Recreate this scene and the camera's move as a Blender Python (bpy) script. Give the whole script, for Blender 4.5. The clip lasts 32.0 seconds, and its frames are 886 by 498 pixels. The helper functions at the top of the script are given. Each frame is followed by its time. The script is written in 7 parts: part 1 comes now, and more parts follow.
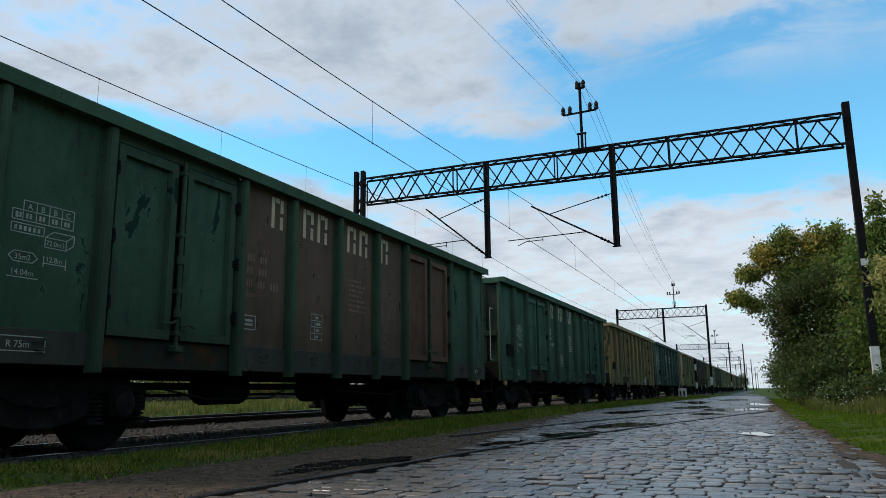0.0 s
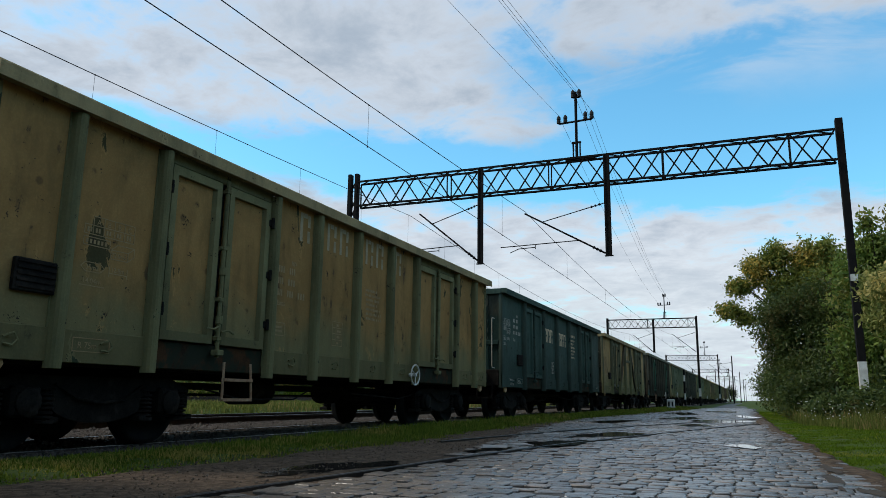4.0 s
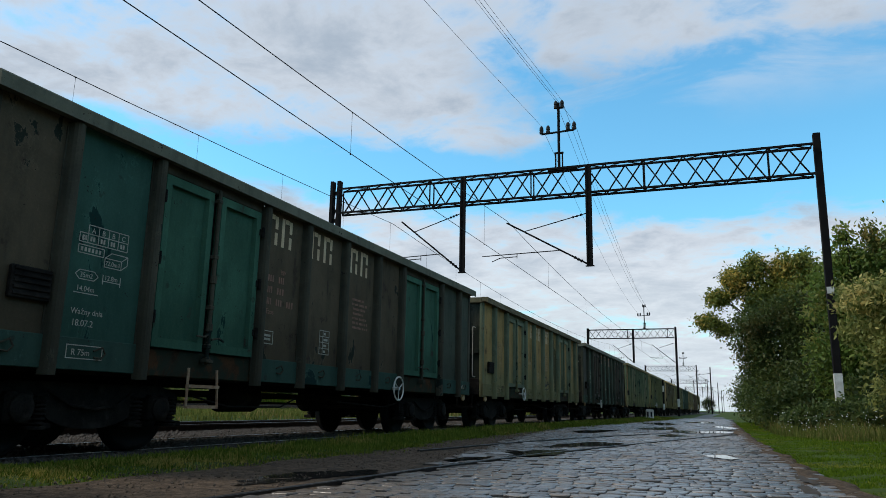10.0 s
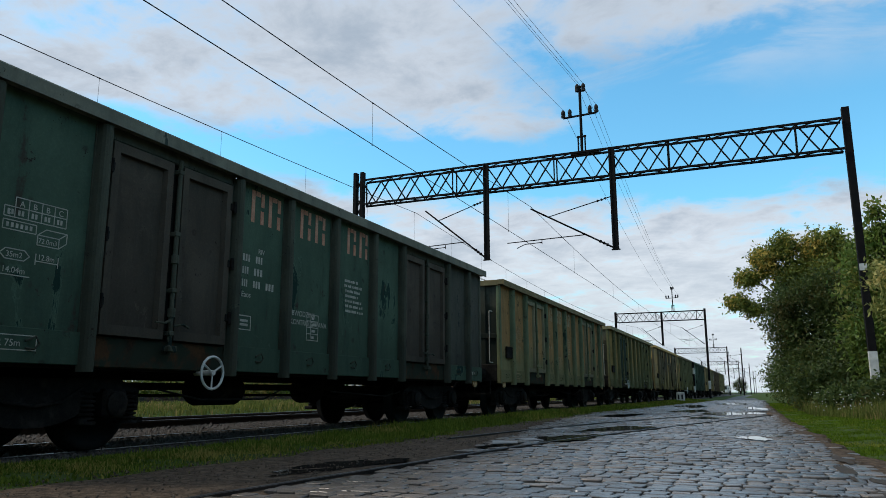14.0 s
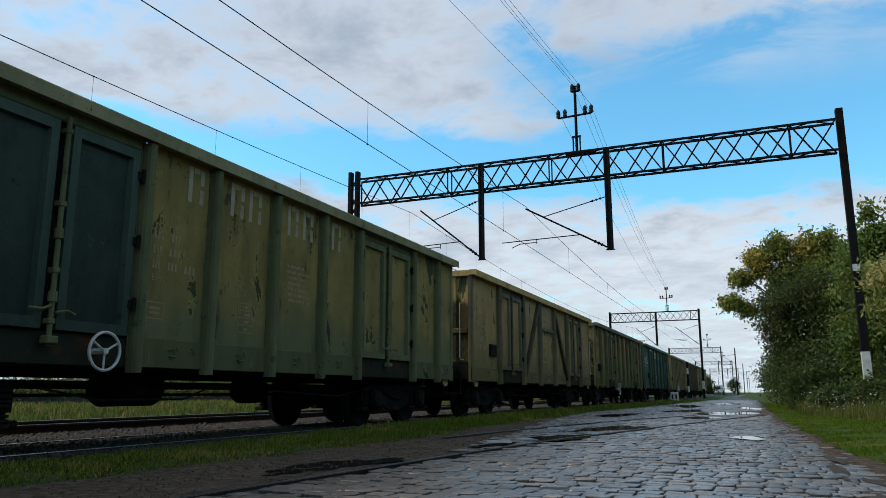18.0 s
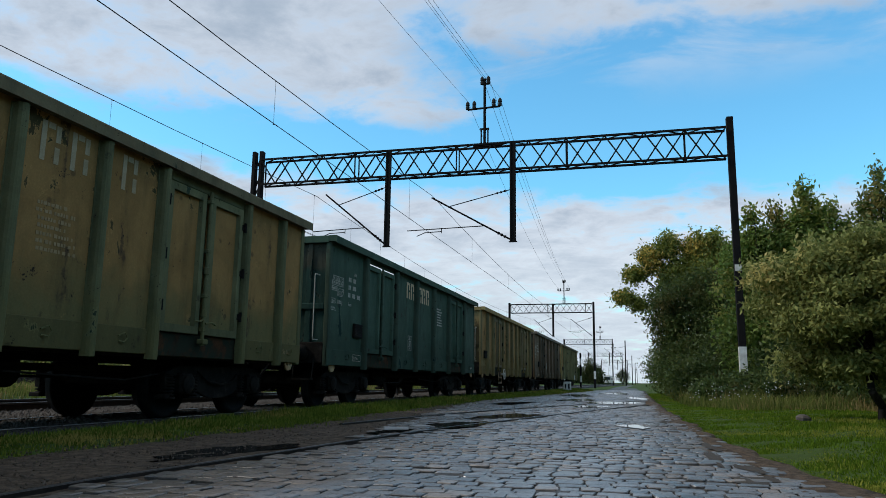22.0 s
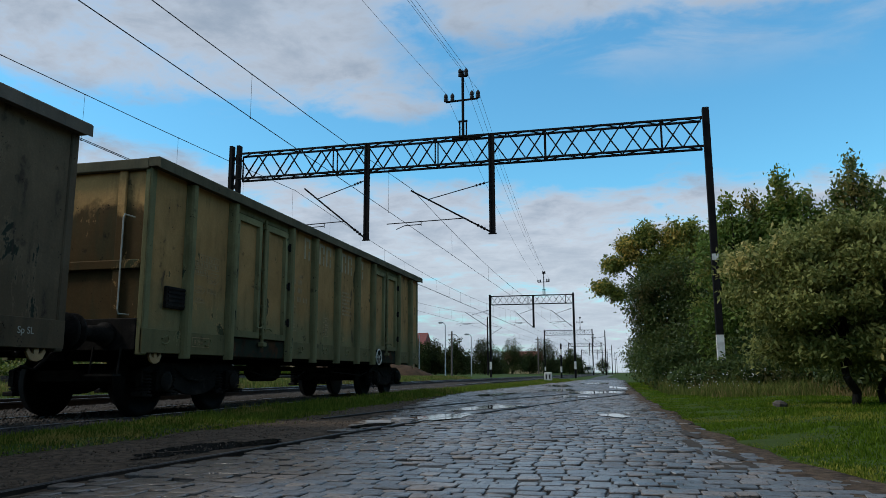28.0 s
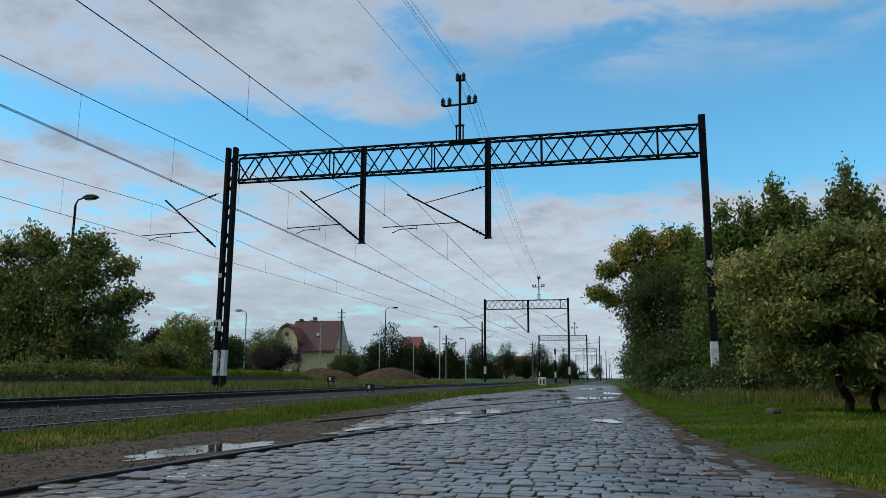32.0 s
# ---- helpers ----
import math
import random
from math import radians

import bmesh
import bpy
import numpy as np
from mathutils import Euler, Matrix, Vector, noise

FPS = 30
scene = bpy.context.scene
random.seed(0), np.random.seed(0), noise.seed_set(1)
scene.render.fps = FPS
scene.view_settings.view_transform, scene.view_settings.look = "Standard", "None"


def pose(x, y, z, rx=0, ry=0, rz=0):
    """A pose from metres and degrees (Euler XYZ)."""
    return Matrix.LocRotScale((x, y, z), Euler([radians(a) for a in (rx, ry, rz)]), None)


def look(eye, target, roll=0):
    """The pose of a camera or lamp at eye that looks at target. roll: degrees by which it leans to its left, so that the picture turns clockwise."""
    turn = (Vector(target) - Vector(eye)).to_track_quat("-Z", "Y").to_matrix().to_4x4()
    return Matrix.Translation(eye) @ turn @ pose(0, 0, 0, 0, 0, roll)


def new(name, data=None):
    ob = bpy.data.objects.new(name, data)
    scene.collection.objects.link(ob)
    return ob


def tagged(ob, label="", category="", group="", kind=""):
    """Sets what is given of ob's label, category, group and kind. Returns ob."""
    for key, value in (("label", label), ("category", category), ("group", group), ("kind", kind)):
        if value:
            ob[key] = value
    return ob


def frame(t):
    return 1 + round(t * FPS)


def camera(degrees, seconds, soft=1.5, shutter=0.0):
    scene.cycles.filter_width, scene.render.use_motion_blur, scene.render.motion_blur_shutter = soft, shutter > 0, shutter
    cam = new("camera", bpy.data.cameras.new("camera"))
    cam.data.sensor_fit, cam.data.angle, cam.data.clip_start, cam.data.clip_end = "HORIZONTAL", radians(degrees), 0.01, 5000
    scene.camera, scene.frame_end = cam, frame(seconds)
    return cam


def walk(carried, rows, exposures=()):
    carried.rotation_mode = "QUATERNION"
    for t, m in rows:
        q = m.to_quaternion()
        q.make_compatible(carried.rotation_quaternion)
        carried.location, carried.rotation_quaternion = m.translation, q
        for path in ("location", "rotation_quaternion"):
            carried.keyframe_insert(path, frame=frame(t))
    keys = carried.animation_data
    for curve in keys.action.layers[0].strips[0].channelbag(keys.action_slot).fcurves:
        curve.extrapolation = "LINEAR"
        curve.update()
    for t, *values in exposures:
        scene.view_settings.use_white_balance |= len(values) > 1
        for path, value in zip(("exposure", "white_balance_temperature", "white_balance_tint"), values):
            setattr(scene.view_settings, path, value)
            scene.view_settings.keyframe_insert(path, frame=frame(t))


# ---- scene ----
cam = camera(62.04, 32.0, soft=0.5)

# seconds, yaw, pitch, roll of the camera, which is held at one spot beside the road
EYE = (7.216, 0.0, 0.565)
PATH = [
    (0.0, 23.31, 10.94, 0.56),
    (0.5, 23.10, 11.16, -0.06),
    (1.0, 23.17, 11.16, -0.09),
    (1.5, 23.33, 10.98, -0.09),
    (2.0, 23.25, 10.90, -0.35),
    (2.5, 23.05, 10.95, -0.67),
    (3.0, 22.80, 11.21, -0.76),
    (3.5, 22.57, 11.31, -0.84),
    (5.5, 22.09, 11.41, -0.33),
    (6.0, 21.92, 11.52, -0.42),
    (6.5, 21.85, 11.62, -0.46),
    (7.0, 21.73, 11.75, -0.60),
    (7.5, 21.59, 11.88, -0.78),
    (8.0, 21.40, 11.92, -1.02),
    (8.5, 21.20, 11.95, -1.05),
    (9.0, 21.02, 12.01, -1.09),
    (9.5, 21.00, 11.98, -1.17),
    (10.0, 20.94, 12.02, -1.13),
    (10.5, 21.01, 11.84, -0.95),
    (11.0, 21.10, 11.70, -0.73),
    (11.5, 21.13, 11.61, -0.58),
    (12.0, 21.54, 11.42, -0.27),
    (12.5, 23.07, 10.82, 0.23),
    (13.0, 23.87, 10.69, 0.49),
    (13.5, 23.44, 10.74, 0.32),
    (14.0, 23.16, 11.09, 0.17),
    (14.5, 22.94, 11.99, 0.08),
    (16.5, 23.10, 11.65, -0.48),
    (17.0, 22.81, 11.19, -0.06),
    (17.5, 22.68, 11.18, 0.09),
    (18.0, 22.74, 11.06, 0.10),
    (18.5, 22.83, 11.07, 0.00),
    (19.0, 22.77, 11.21, -0.11),
    (19.5, 22.74, 11.12, -0.03),
    (20.0, 22.78, 11.04, -0.06),
    (20.5, 22.63, 10.86, 0.02),
    (21.0, 21.36, 10.56, -0.35),
    (21.5, 17.51, 10.35, -0.79),
    (22.0, 15.04, 10.12, -0.78),
    (22.5, 12.79, 9.78, -0.84),
    (23.0, 11.83, 9.23, -0.46),
    (23.5, 12.03, 9.19, -0.41),
    (24.0, 13.06, 9.12, -0.25),
    (24.5, 13.98, 9.05, 0.20),
    (25.0, 13.83, 8.99, 0.20),
    (25.5, 13.42, 9.23, -0.13),
    (27.5, 13.50, 9.41, 0.08),
    (28.0, 13.62, 9.56, 0.18),
    (28.5, 13.48, 9.71, 0.07),
    (29.0, 13.12, 9.70, -0.02),
    (29.5, 12.50, 9.61, 0.13),
    (30.0, 12.26, 9.49, 0.28),
    (30.5, 12.14, 9.52, 0.10),
    (31.0, 12.52, 9.51, 0.45),
    (31.5, 12.87, 9.80, -0.03),
    (32.0, 13.17, 9.87, -0.37),
]
walk(cam, [(t, pose(*EYE, 90 + p, r, y)) for t, y, p, r in PATH], exposures=((0, 0.34, 6500, 10), (20, 0.33, 6400, 10), (24, 0.24, 6180, 10), (28, 0.04, 6150, 10), (32, 0.0, 6180, 10)))

# ---- sky, sun, exposure ----
scene.view_settings.exposure = 0.0


def node(tree, kind, **values):
    n = tree.nodes.new(kind)
    for key, value in values.items():
        if key in n.inputs:
            n.inputs[key].default_value = value
        else:
            setattr(n, key, value)
    return n


def math_node(tree, op, a, b=None, c=None, clamp=False):
    n = tree.nodes.new("ShaderNodeMath")
    n.operation, n.use_clamp = op, clamp
    for i, v in enumerate((a, b, c)):
        if v is None:
            continue
        if isinstance(v, (int, float)):
            n.inputs[i].default_value = v
        else:
            tree.links.new(v, n.inputs[i])
    return n.outputs[0]


def mix_node(tree, fac, a, b, blend="MIX"):
    n = tree.nodes.new("ShaderNodeMix")
    n.data_type, n.blend_type = "RGBA", blend
    for sock, v in ((n.inputs[0], fac), (n.inputs[6], a), (n.inputs[7], b)):
        if isinstance(v, (int, float)):
            sock.default_value = v
        elif isinstance(v, tuple):
            sock.default_value = (*v, 1) if len(v) == 3 else v
        else:
            tree.links.new(v, sock)
    return n.outputs[2]


def ramp_node(tree, fac, lo, hi, a=0.0, b=1.0):
    n = tree.nodes.new("ShaderNodeMapRange")
    n.interpolation_type = "SMOOTHSTEP"
    for key, v in (("From Min", lo), ("From Max", hi), ("To Min", a), ("To Max", b)):
        n.inputs[key].default_value = v
    tree.links.new(fac, n.inputs["Value"])
    return n.outputs[0]


def noise_node(tree, vec, scale, detail=4.0, rough=0.55, distortion=0.0):
    n = node(tree, "ShaderNodeTexNoise", Scale=scale, Detail=detail, Roughness=rough, Distortion=distortion)
    tree.links.new(vec, n.inputs["Vector"])
    return n.outputs[0]


SUN_EL, SUN_AZ = 42.0, 252.0   # degrees; azimuth clockwise from +y
world = bpy.data.worlds.new("world")
scene.world = world
world.use_nodes = True
wt = world.node_tree
wt.nodes.clear()
sky = node(wt, "ShaderNodeTexSky", sky_type="NISHITA", sun_disc=False, sun_elevation=radians(SUN_EL), sun_rotation=radians(SUN_AZ),
           air_density=1.2, dust_density=0.6, ozone_density=2.0)
gen = node(wt, "ShaderNodeTexCoord").outputs["Generated"]
sep = wt.nodes.new("ShaderNodeSeparateXYZ")
wt.links.new(gen, sep.inputs[0])
dz = math_node(wt, "MAXIMUM", sep.outputs[2], 0.0)
flat = math_node(wt, "ADD", dz, 0.14)
px_ = math_node(wt, "DIVIDE", sep.outputs[0], flat)
py_ = math_node(wt, "DIVIDE", sep.outputs[1], flat)
comb = wt.nodes.new("ShaderNodeCombineXYZ")
wt.links.new(px_, comb.inputs[0])
wt.links.new(py_, comb.inputs[1])
comb.inputs[2].default_value = 3.7
billow = noise_node(wt, comb.outputs[0], 1.25, 9.0, 0.54, 0.1)
fine = noise_node(wt, comb.outputs[0], 4.2, 9.0, 0.62, 0.25)
# cloud bands: a high sheet, a clear belt, and a bank over the horizon
low = ramp_node(wt, math_node(wt, "MULTIPLY_ADD", sep.outputs[0], 0.05, dz), 0.285, 0.215)
sheet = math_node(wt, "MULTIPLY", ramp_node(wt, math_node(wt, "MULTIPLY_ADD", sep.outputs[0], 0.03, dz), 0.285, 0.345), ramp_node(wt, math_node(wt, "MULTIPLY_ADD", billow, 0.35, sep.outputs[0]), 0.10, -0.16))
veil = ramp_node(wt, dz, 0.375, 0.46)
cover = math_node(wt, "MAXIMUM", math_node(wt, "MAXIMUM", sheet, low), math_node(wt, "MULTIPLY", veil, 0.92))
dens = math_node(wt, "ADD", math_node(wt, "MULTIPLY", billow, 1.7), math_node(wt, "MULTIPLY", fine, 1.9))
dens = math_node(wt, "MULTIPLY_ADD", math_node(wt, "MULTIPLY_ADD", low, 0.10, cover), 0.95, dens)
streaks = wt.nodes.new("ShaderNodeMapping")
streaks.inputs["Rotation"].default_value, streaks.inputs["Scale"].default_value = (0, 0, radians(28)), (0.9, 1.7, 1)
wt.links.new(comb.outputs[0], streaks.inputs[0])
wisp = noise_node(wt, streaks.outputs[0], 2.1, 8.0, 0.6, 0.5)
dens = math_node(wt, "MULTIPLY_ADD", wisp, 0.5, dens)
thin = math_node(wt, "MULTIPLY", ramp_node(wt, wisp, 0.47, 0.68), math_node(wt, "MULTIPLY", ramp_node(wt, dz, 0.34, 0.46), 0.75))
mask = math_node(wt, "MAXIMUM", ramp_node(wt, dens, 2.42, 3.16), thin)
shade = ramp_node(wt, math_node(wt, "ADD", billow, math_node(wt, "MULTIPLY", fine, 1.2)), 0.95, 1.45)
cloud = mix_node(wt, shade, (0.525, 0.575, 0.640), (0.315, 0.38, 0.46))
cloud = mix_node(wt, ramp_node(wt, dz, 0.26, 0.10), cloud, mix_node(wt, shade, (0.665, 0.72, 0.77), (0.49, 0.55, 0.615)))
# the bank low over the far left horizon is thicker and greyer
cloud = mix_node(wt, math_node(wt, "MULTIPLY", ramp_node(wt, dz, 0.22, 0.02), ramp_node(wt, sep.outputs[0], 0.05, -0.35, 0.25, 0.8)), cloud, (0.375, 0.45, 0.50))
scaled = mix_node(wt, 1.0, sky.outputs[0], (0.086, 0.163, 0.174), "MULTIPLY")
skycol = mix_node(wt, mask, scaled, cloud)
bg = node(wt, "ShaderNodeBackground", Strength=1.0)
wt.links.new(skycol, bg.inputs[0])
wt.links.new(bg.outputs[0], node(wt, "ShaderNodeOutputWorld").inputs[0])

sun = new("sun", bpy.data.lights.new("sun", "SUN"))
sun.data.energy, sun.data.angle, sun.data.color = 1.75, radians(10), (1.0, 0.94, 0.84)
az, el = radians(SUN_AZ), radians(SUN_EL)
sun.matrix_world = look((math.sin(az) * math.cos(el) * 50, math.cos(az) * math.cos(el) * 50, math.sin(el) * 50), (0, 0, 0))

# ---- materials ----
MATS = {}


def base_mat(name):
    m = bpy.data.materials.new(name)
    m.use_nodes = True
    t = m.node_tree
    b = t.nodes["Principled BSDF"]
    return m, t, b


def coords(t, stretch=(1, 1, 1), offset=(0, 0, 0), which="Object"):
    mp = node(t, "ShaderNodeMapping")
    mp.inputs["Scale"].default_value, mp.inputs["Location"].default_value = stretch, offset
    t.links.new(node(t, "ShaderNodeTexCoord").outputs[which], mp.inputs[0])
    return mp.outputs[0]


def bump(t, b, height, strength, dist=0.01):
    n = node(t, "ShaderNodeBump", Strength=strength, Distance=dist)
    t.links.new(height, n.inputs["Height"])
    t.links.new(n.outputs[0], b.inputs["Normal"])


def surface(name, a, c, rough=0.7, metal=0.0, scale=6.0, fine_scale=60.0, bumps=0.3, third=None, third_at=(0.58, 0.72), dist=0.01,
            stretch=(1, 1, 1), offset=(0, 0, 0), rough_var=0.15, spec=0.5, rand=0.0):
    """Two colours mixed at two scales, with relief and uneven gloss; a third colour in patches."""
    if name in MATS:
        return MATS[name]
    m, t, b = base_mat(name)
    v = coords(t, stretch, offset)
    n1, n2 = noise_node(t, v, scale, 5.0, 0.6), noise_node(t, v, fine_scale, 4.0, 0.6)
    f = math_node(t, "ADD", math_node(t, "MULTIPLY", n1, 0.65), math_node(t, "MULTIPLY", n2, 0.35))
    col = mix_node(t, ramp_node(t, f, 0.34, 0.66), a, c)
    if third:
        n3 = noise_node(t, v, scale * 0.6, 6.0, 0.65, 0.4)
        col = mix_node(t, ramp_node(t, n3, *third_at), col, third)
    if rand:
        oi = node(t, "ShaderNodeObjectInfo").outputs["Random"]
        hs = node(t, "ShaderNodeHueSaturation")
        t.links.new(math_node(t, "MULTIPLY_ADD", oi, rand, 1 - rand / 2), hs.inputs["Value"])
        t.links.new(col, hs.inputs["Color"])
        col = hs.outputs[0]
    t.links.new(col, b.inputs["Base Color"])
    t.links.new(math_node(t, "MULTIPLY_ADD", n1, rough_var * 2, rough - rough_var), b.inputs["Roughness"])
    b.inputs["Metallic"].default_value = metal
    b.inputs["Specular IOR Level"].default_value = spec
    if bumps:
        bump(t, b, f, bumps, dist)
    MATS[name] = m
    return m


def wagon_paint(name, col, fade, rust, seed, grime=0.28, rust_at=0.62, low=None, peel=0.605, low_at=(2.75, 1.9)):
    """Old paint on steel sheet: bleached above, its first colour left below (on end walls, painted shade below), peeled
    flakes with hard rims, dirt and rust that run down, dents and chips.
    """
    if name in MATS:
        return MATS[name]
    m, t, b = base_mat(name)
    own = node(t, "ShaderNodeObjectInfo").outputs["Random"]
    away = t.nodes.new("ShaderNodeCombineXYZ")
    for i, f in enumerate((31.0, 47.0, 13.0)):
        t.links.new(math_node(t, "MULTIPLY", own, f), away.inputs[i])

    def moved(stretch):
        n = node(t, "ShaderNodeVectorMath", operation="ADD")
        t.links.new(coords(t, stretch, (seed * 3.1, seed * 7.7, seed * 1.3)), n.inputs[0])
        t.links.new(away.outputs[0], n.inputs[1])
        return n.outputs[0]

    v, streak, tall = moved((1, 1, 1)), moved((2.8, 2.8, 0.6)), moved((1.35, 1.35, 0.6))
    big, mid = noise_node(t, v, 1.2, 7, 0.66, 0.5), noise_node(t, v, 4.5, 7, 0.68, 0.3)
    run, tiny = noise_node(t, streak, 1.5, 6, 0.62, 0.15), noise_node(t, v, 42, 5, 0.65)
    c = mix_node(t, ramp_node(t, big, 0.36, 0.66), col, fade)
    low = low or tuple(x * 0.8 for x in col)
    sx = t.nodes.new("ShaderNodeSeparateXYZ")
    t.links.new(coords(t), sx.inputs[0])
    level = math_node(t, "MULTIPLY_ADD", noise_node(t, v, 1.3, 6, 0.62, 0.4), 1.5, sx.outputs[2])
    c = mix_node(t, math_node(t, "MULTIPLY", ramp_node(t, level, *low_at), 0.85), c, low)
    old = (col[0] * 0.12 + 0.003, col[1] * 0.22 + 0.006, col[2] * 0.30 + 0.004)
    flake = math_node(t, "ADD", math_node(t, "MULTIPLY", noise_node(t, tall, 1.1, 9, 0.68, 0.7), 0.86), math_node(t, "MULTIPLY", mid, 0.14))
    c = mix_node(t, math_node(t, "MULTIPLY", ramp_node(t, flake, peel, peel + 0.014), 0.86), c, old)
    # bare primer shows along the rims of the flakes
    rim = math_node(t, "MULTIPLY", ramp_node(t, flake, peel - 0.016, peel - 0.004), ramp_node(t, flake, peel + 0.010, peel + 0.002))
    c = mix_node(t, math_node(t, "MULTIPLY", rim, 0.35), c, tuple(x * 1.5 for x in fade))
    c = mix_node(t, math_node(t, "MULTIPLY", ramp_node(t, run, 0.44, 0.70), grime), c, tuple(x * 0.9 for x in old))
    drip = math_node(t, "ADD", math_node(t, "MULTIPLY", run, 0.62), math_node(t, "MULTIPLY", mid, 0.38))
    c = mix_node(t, math_node(t, "MULTIPLY", ramp_node(t, drip, rust_at, rust_at + 0.07), 0.75), c, rust)
    # round knocks where the load struck the sheet from inside
    cell = node(t, "ShaderNodeTexVoronoi", Scale=3.2)
    t.links.new(v, cell.inputs["Vector"])
    knock = math_node(t, "MULTIPLY", ramp_node(t, cell.outputs["Distance"], 0.17, 0.09), ramp_node(t, mid, 0.47, 0.55))
    c = mix_node(t, math_node(t, "MULTIPLY", knock, 0.5), c, tuple(x * 0.5 + 0.006 for x in rust))
    chips = math_node(t, "ADD", math_node(t, "MULTIPLY", mid, 0.55), math_node(t, "MULTIPLY", tiny, 0.45))
    c = mix_node(t, ramp_node(t, chips, 0.60, 0.635), c, tuple(x * 0.4 + 0.006 for x in rust))
    c = mix_node(t, math_node(t, "MULTIPLY", ramp_node(t, tiny, 0.42, 0.74), 0.5), c, mix_node(t, 1.0, c, (1.35, 1.33, 1.28), "MULTIPLY"))
    t.links.new(c, b.inputs["Base Color"])
    t.links.new(math_node(t, "MULTIPLY_ADD", mid, 0.4, 0.5), b.inputs["Roughness"])
    b.inputs["Specular IOR Level"].default_value = 0.03
    bump(t, b, math_node(t, "ADD", math_node(t, "ADD", big, math_node(t, "MULTIPLY", tiny, 0.12)), math_node(t, "MULTIPLY", knock, -0.2)), 0.5, 0.03)
    MATS[name] = m
    return m


STEEL_DARK = surface("dark_steel", (0.010, 0.010, 0.011), (0.024, 0.022, 0.021), 0.7, 0.0, 9, 80, spec=0.25)
GANTRY = surface("gantry_steel", (0.005, 0.0045, 0.005), (0.012, 0.010, 0.009), 0.85, 0.0, 4, 50, spec=0.1)
RUNNING_GEAR = surface("oily_running_gear", (0.006, 0.005, 0.0045), (0.020, 0.017, 0.014), 0.75, 0.0, 7, 60, third=(0.030, 0.024, 0.020), third_at=(0.54, 0.70), spec=0.06)
WHEEL_STEEL = surface("wheel_steel", (0.006, 0.006, 0.006), (0.018, 0.015, 0.013), 0.75, 0.1, 9, 60, spec=0.12)
RAIL_SIDE = surface("rusty_rail", (0.045, 0.027, 0.02), (0.02, 0.015, 0.013), 0.75, 0.3, 9, 80)
RAIL_TOP = surface("polished_rail", (0.22, 0.22, 0.23), (0.12, 0.115, 0.11), 0.38, 0.8, 4, 60, 0.05)
RAIL_OLD = surface("old_wet_rail", (0.05, 0.04, 0.034), (0.018, 0.015, 0.013), 0.4, 0.4, 5, 50, 0.3)
BALLAST = surface("ballast_stone", (0.100, 0.086, 0.074), (0.034, 0.030, 0.026), 0.9, 0, 8, 60, 0.5, third=(0.070, 0.046, 0.034), third_at=(0.54, 0.70), spec=0.15)
GRIT = surface("trodden_grit", (0.125, 0.095, 0.070), (0.055, 0.042, 0.031), 0.85, 0, 30, 90, 0.4, spec=0.2)
MUD = surface("wet_mud", (0.155, 0.107, 0.070), (0.058, 0.041, 0.028), 0.8, 0, 14, 110, 1.0, third=(0.048, 0.034, 0.023), third_at=(0.50, 0.64), dist=0.05, rough_var=0.25, spec=0.12)
SOIL = surface("grassy_soil", (0.05, 0.085, 0.012), (0.042, 0.058, 0.016), 0.95, 0, 1.2, 20, 0.8, third=(0.062, 0.08, 0.022), dist=0.05, spec=0.1)
JOINT = surface("sand_joint", (0.060, 0.050, 0.040), (0.022, 0.019, 0.016), 0.6, 0, 5, 60, 0.7, rough_var=0.3, spec=0.3)


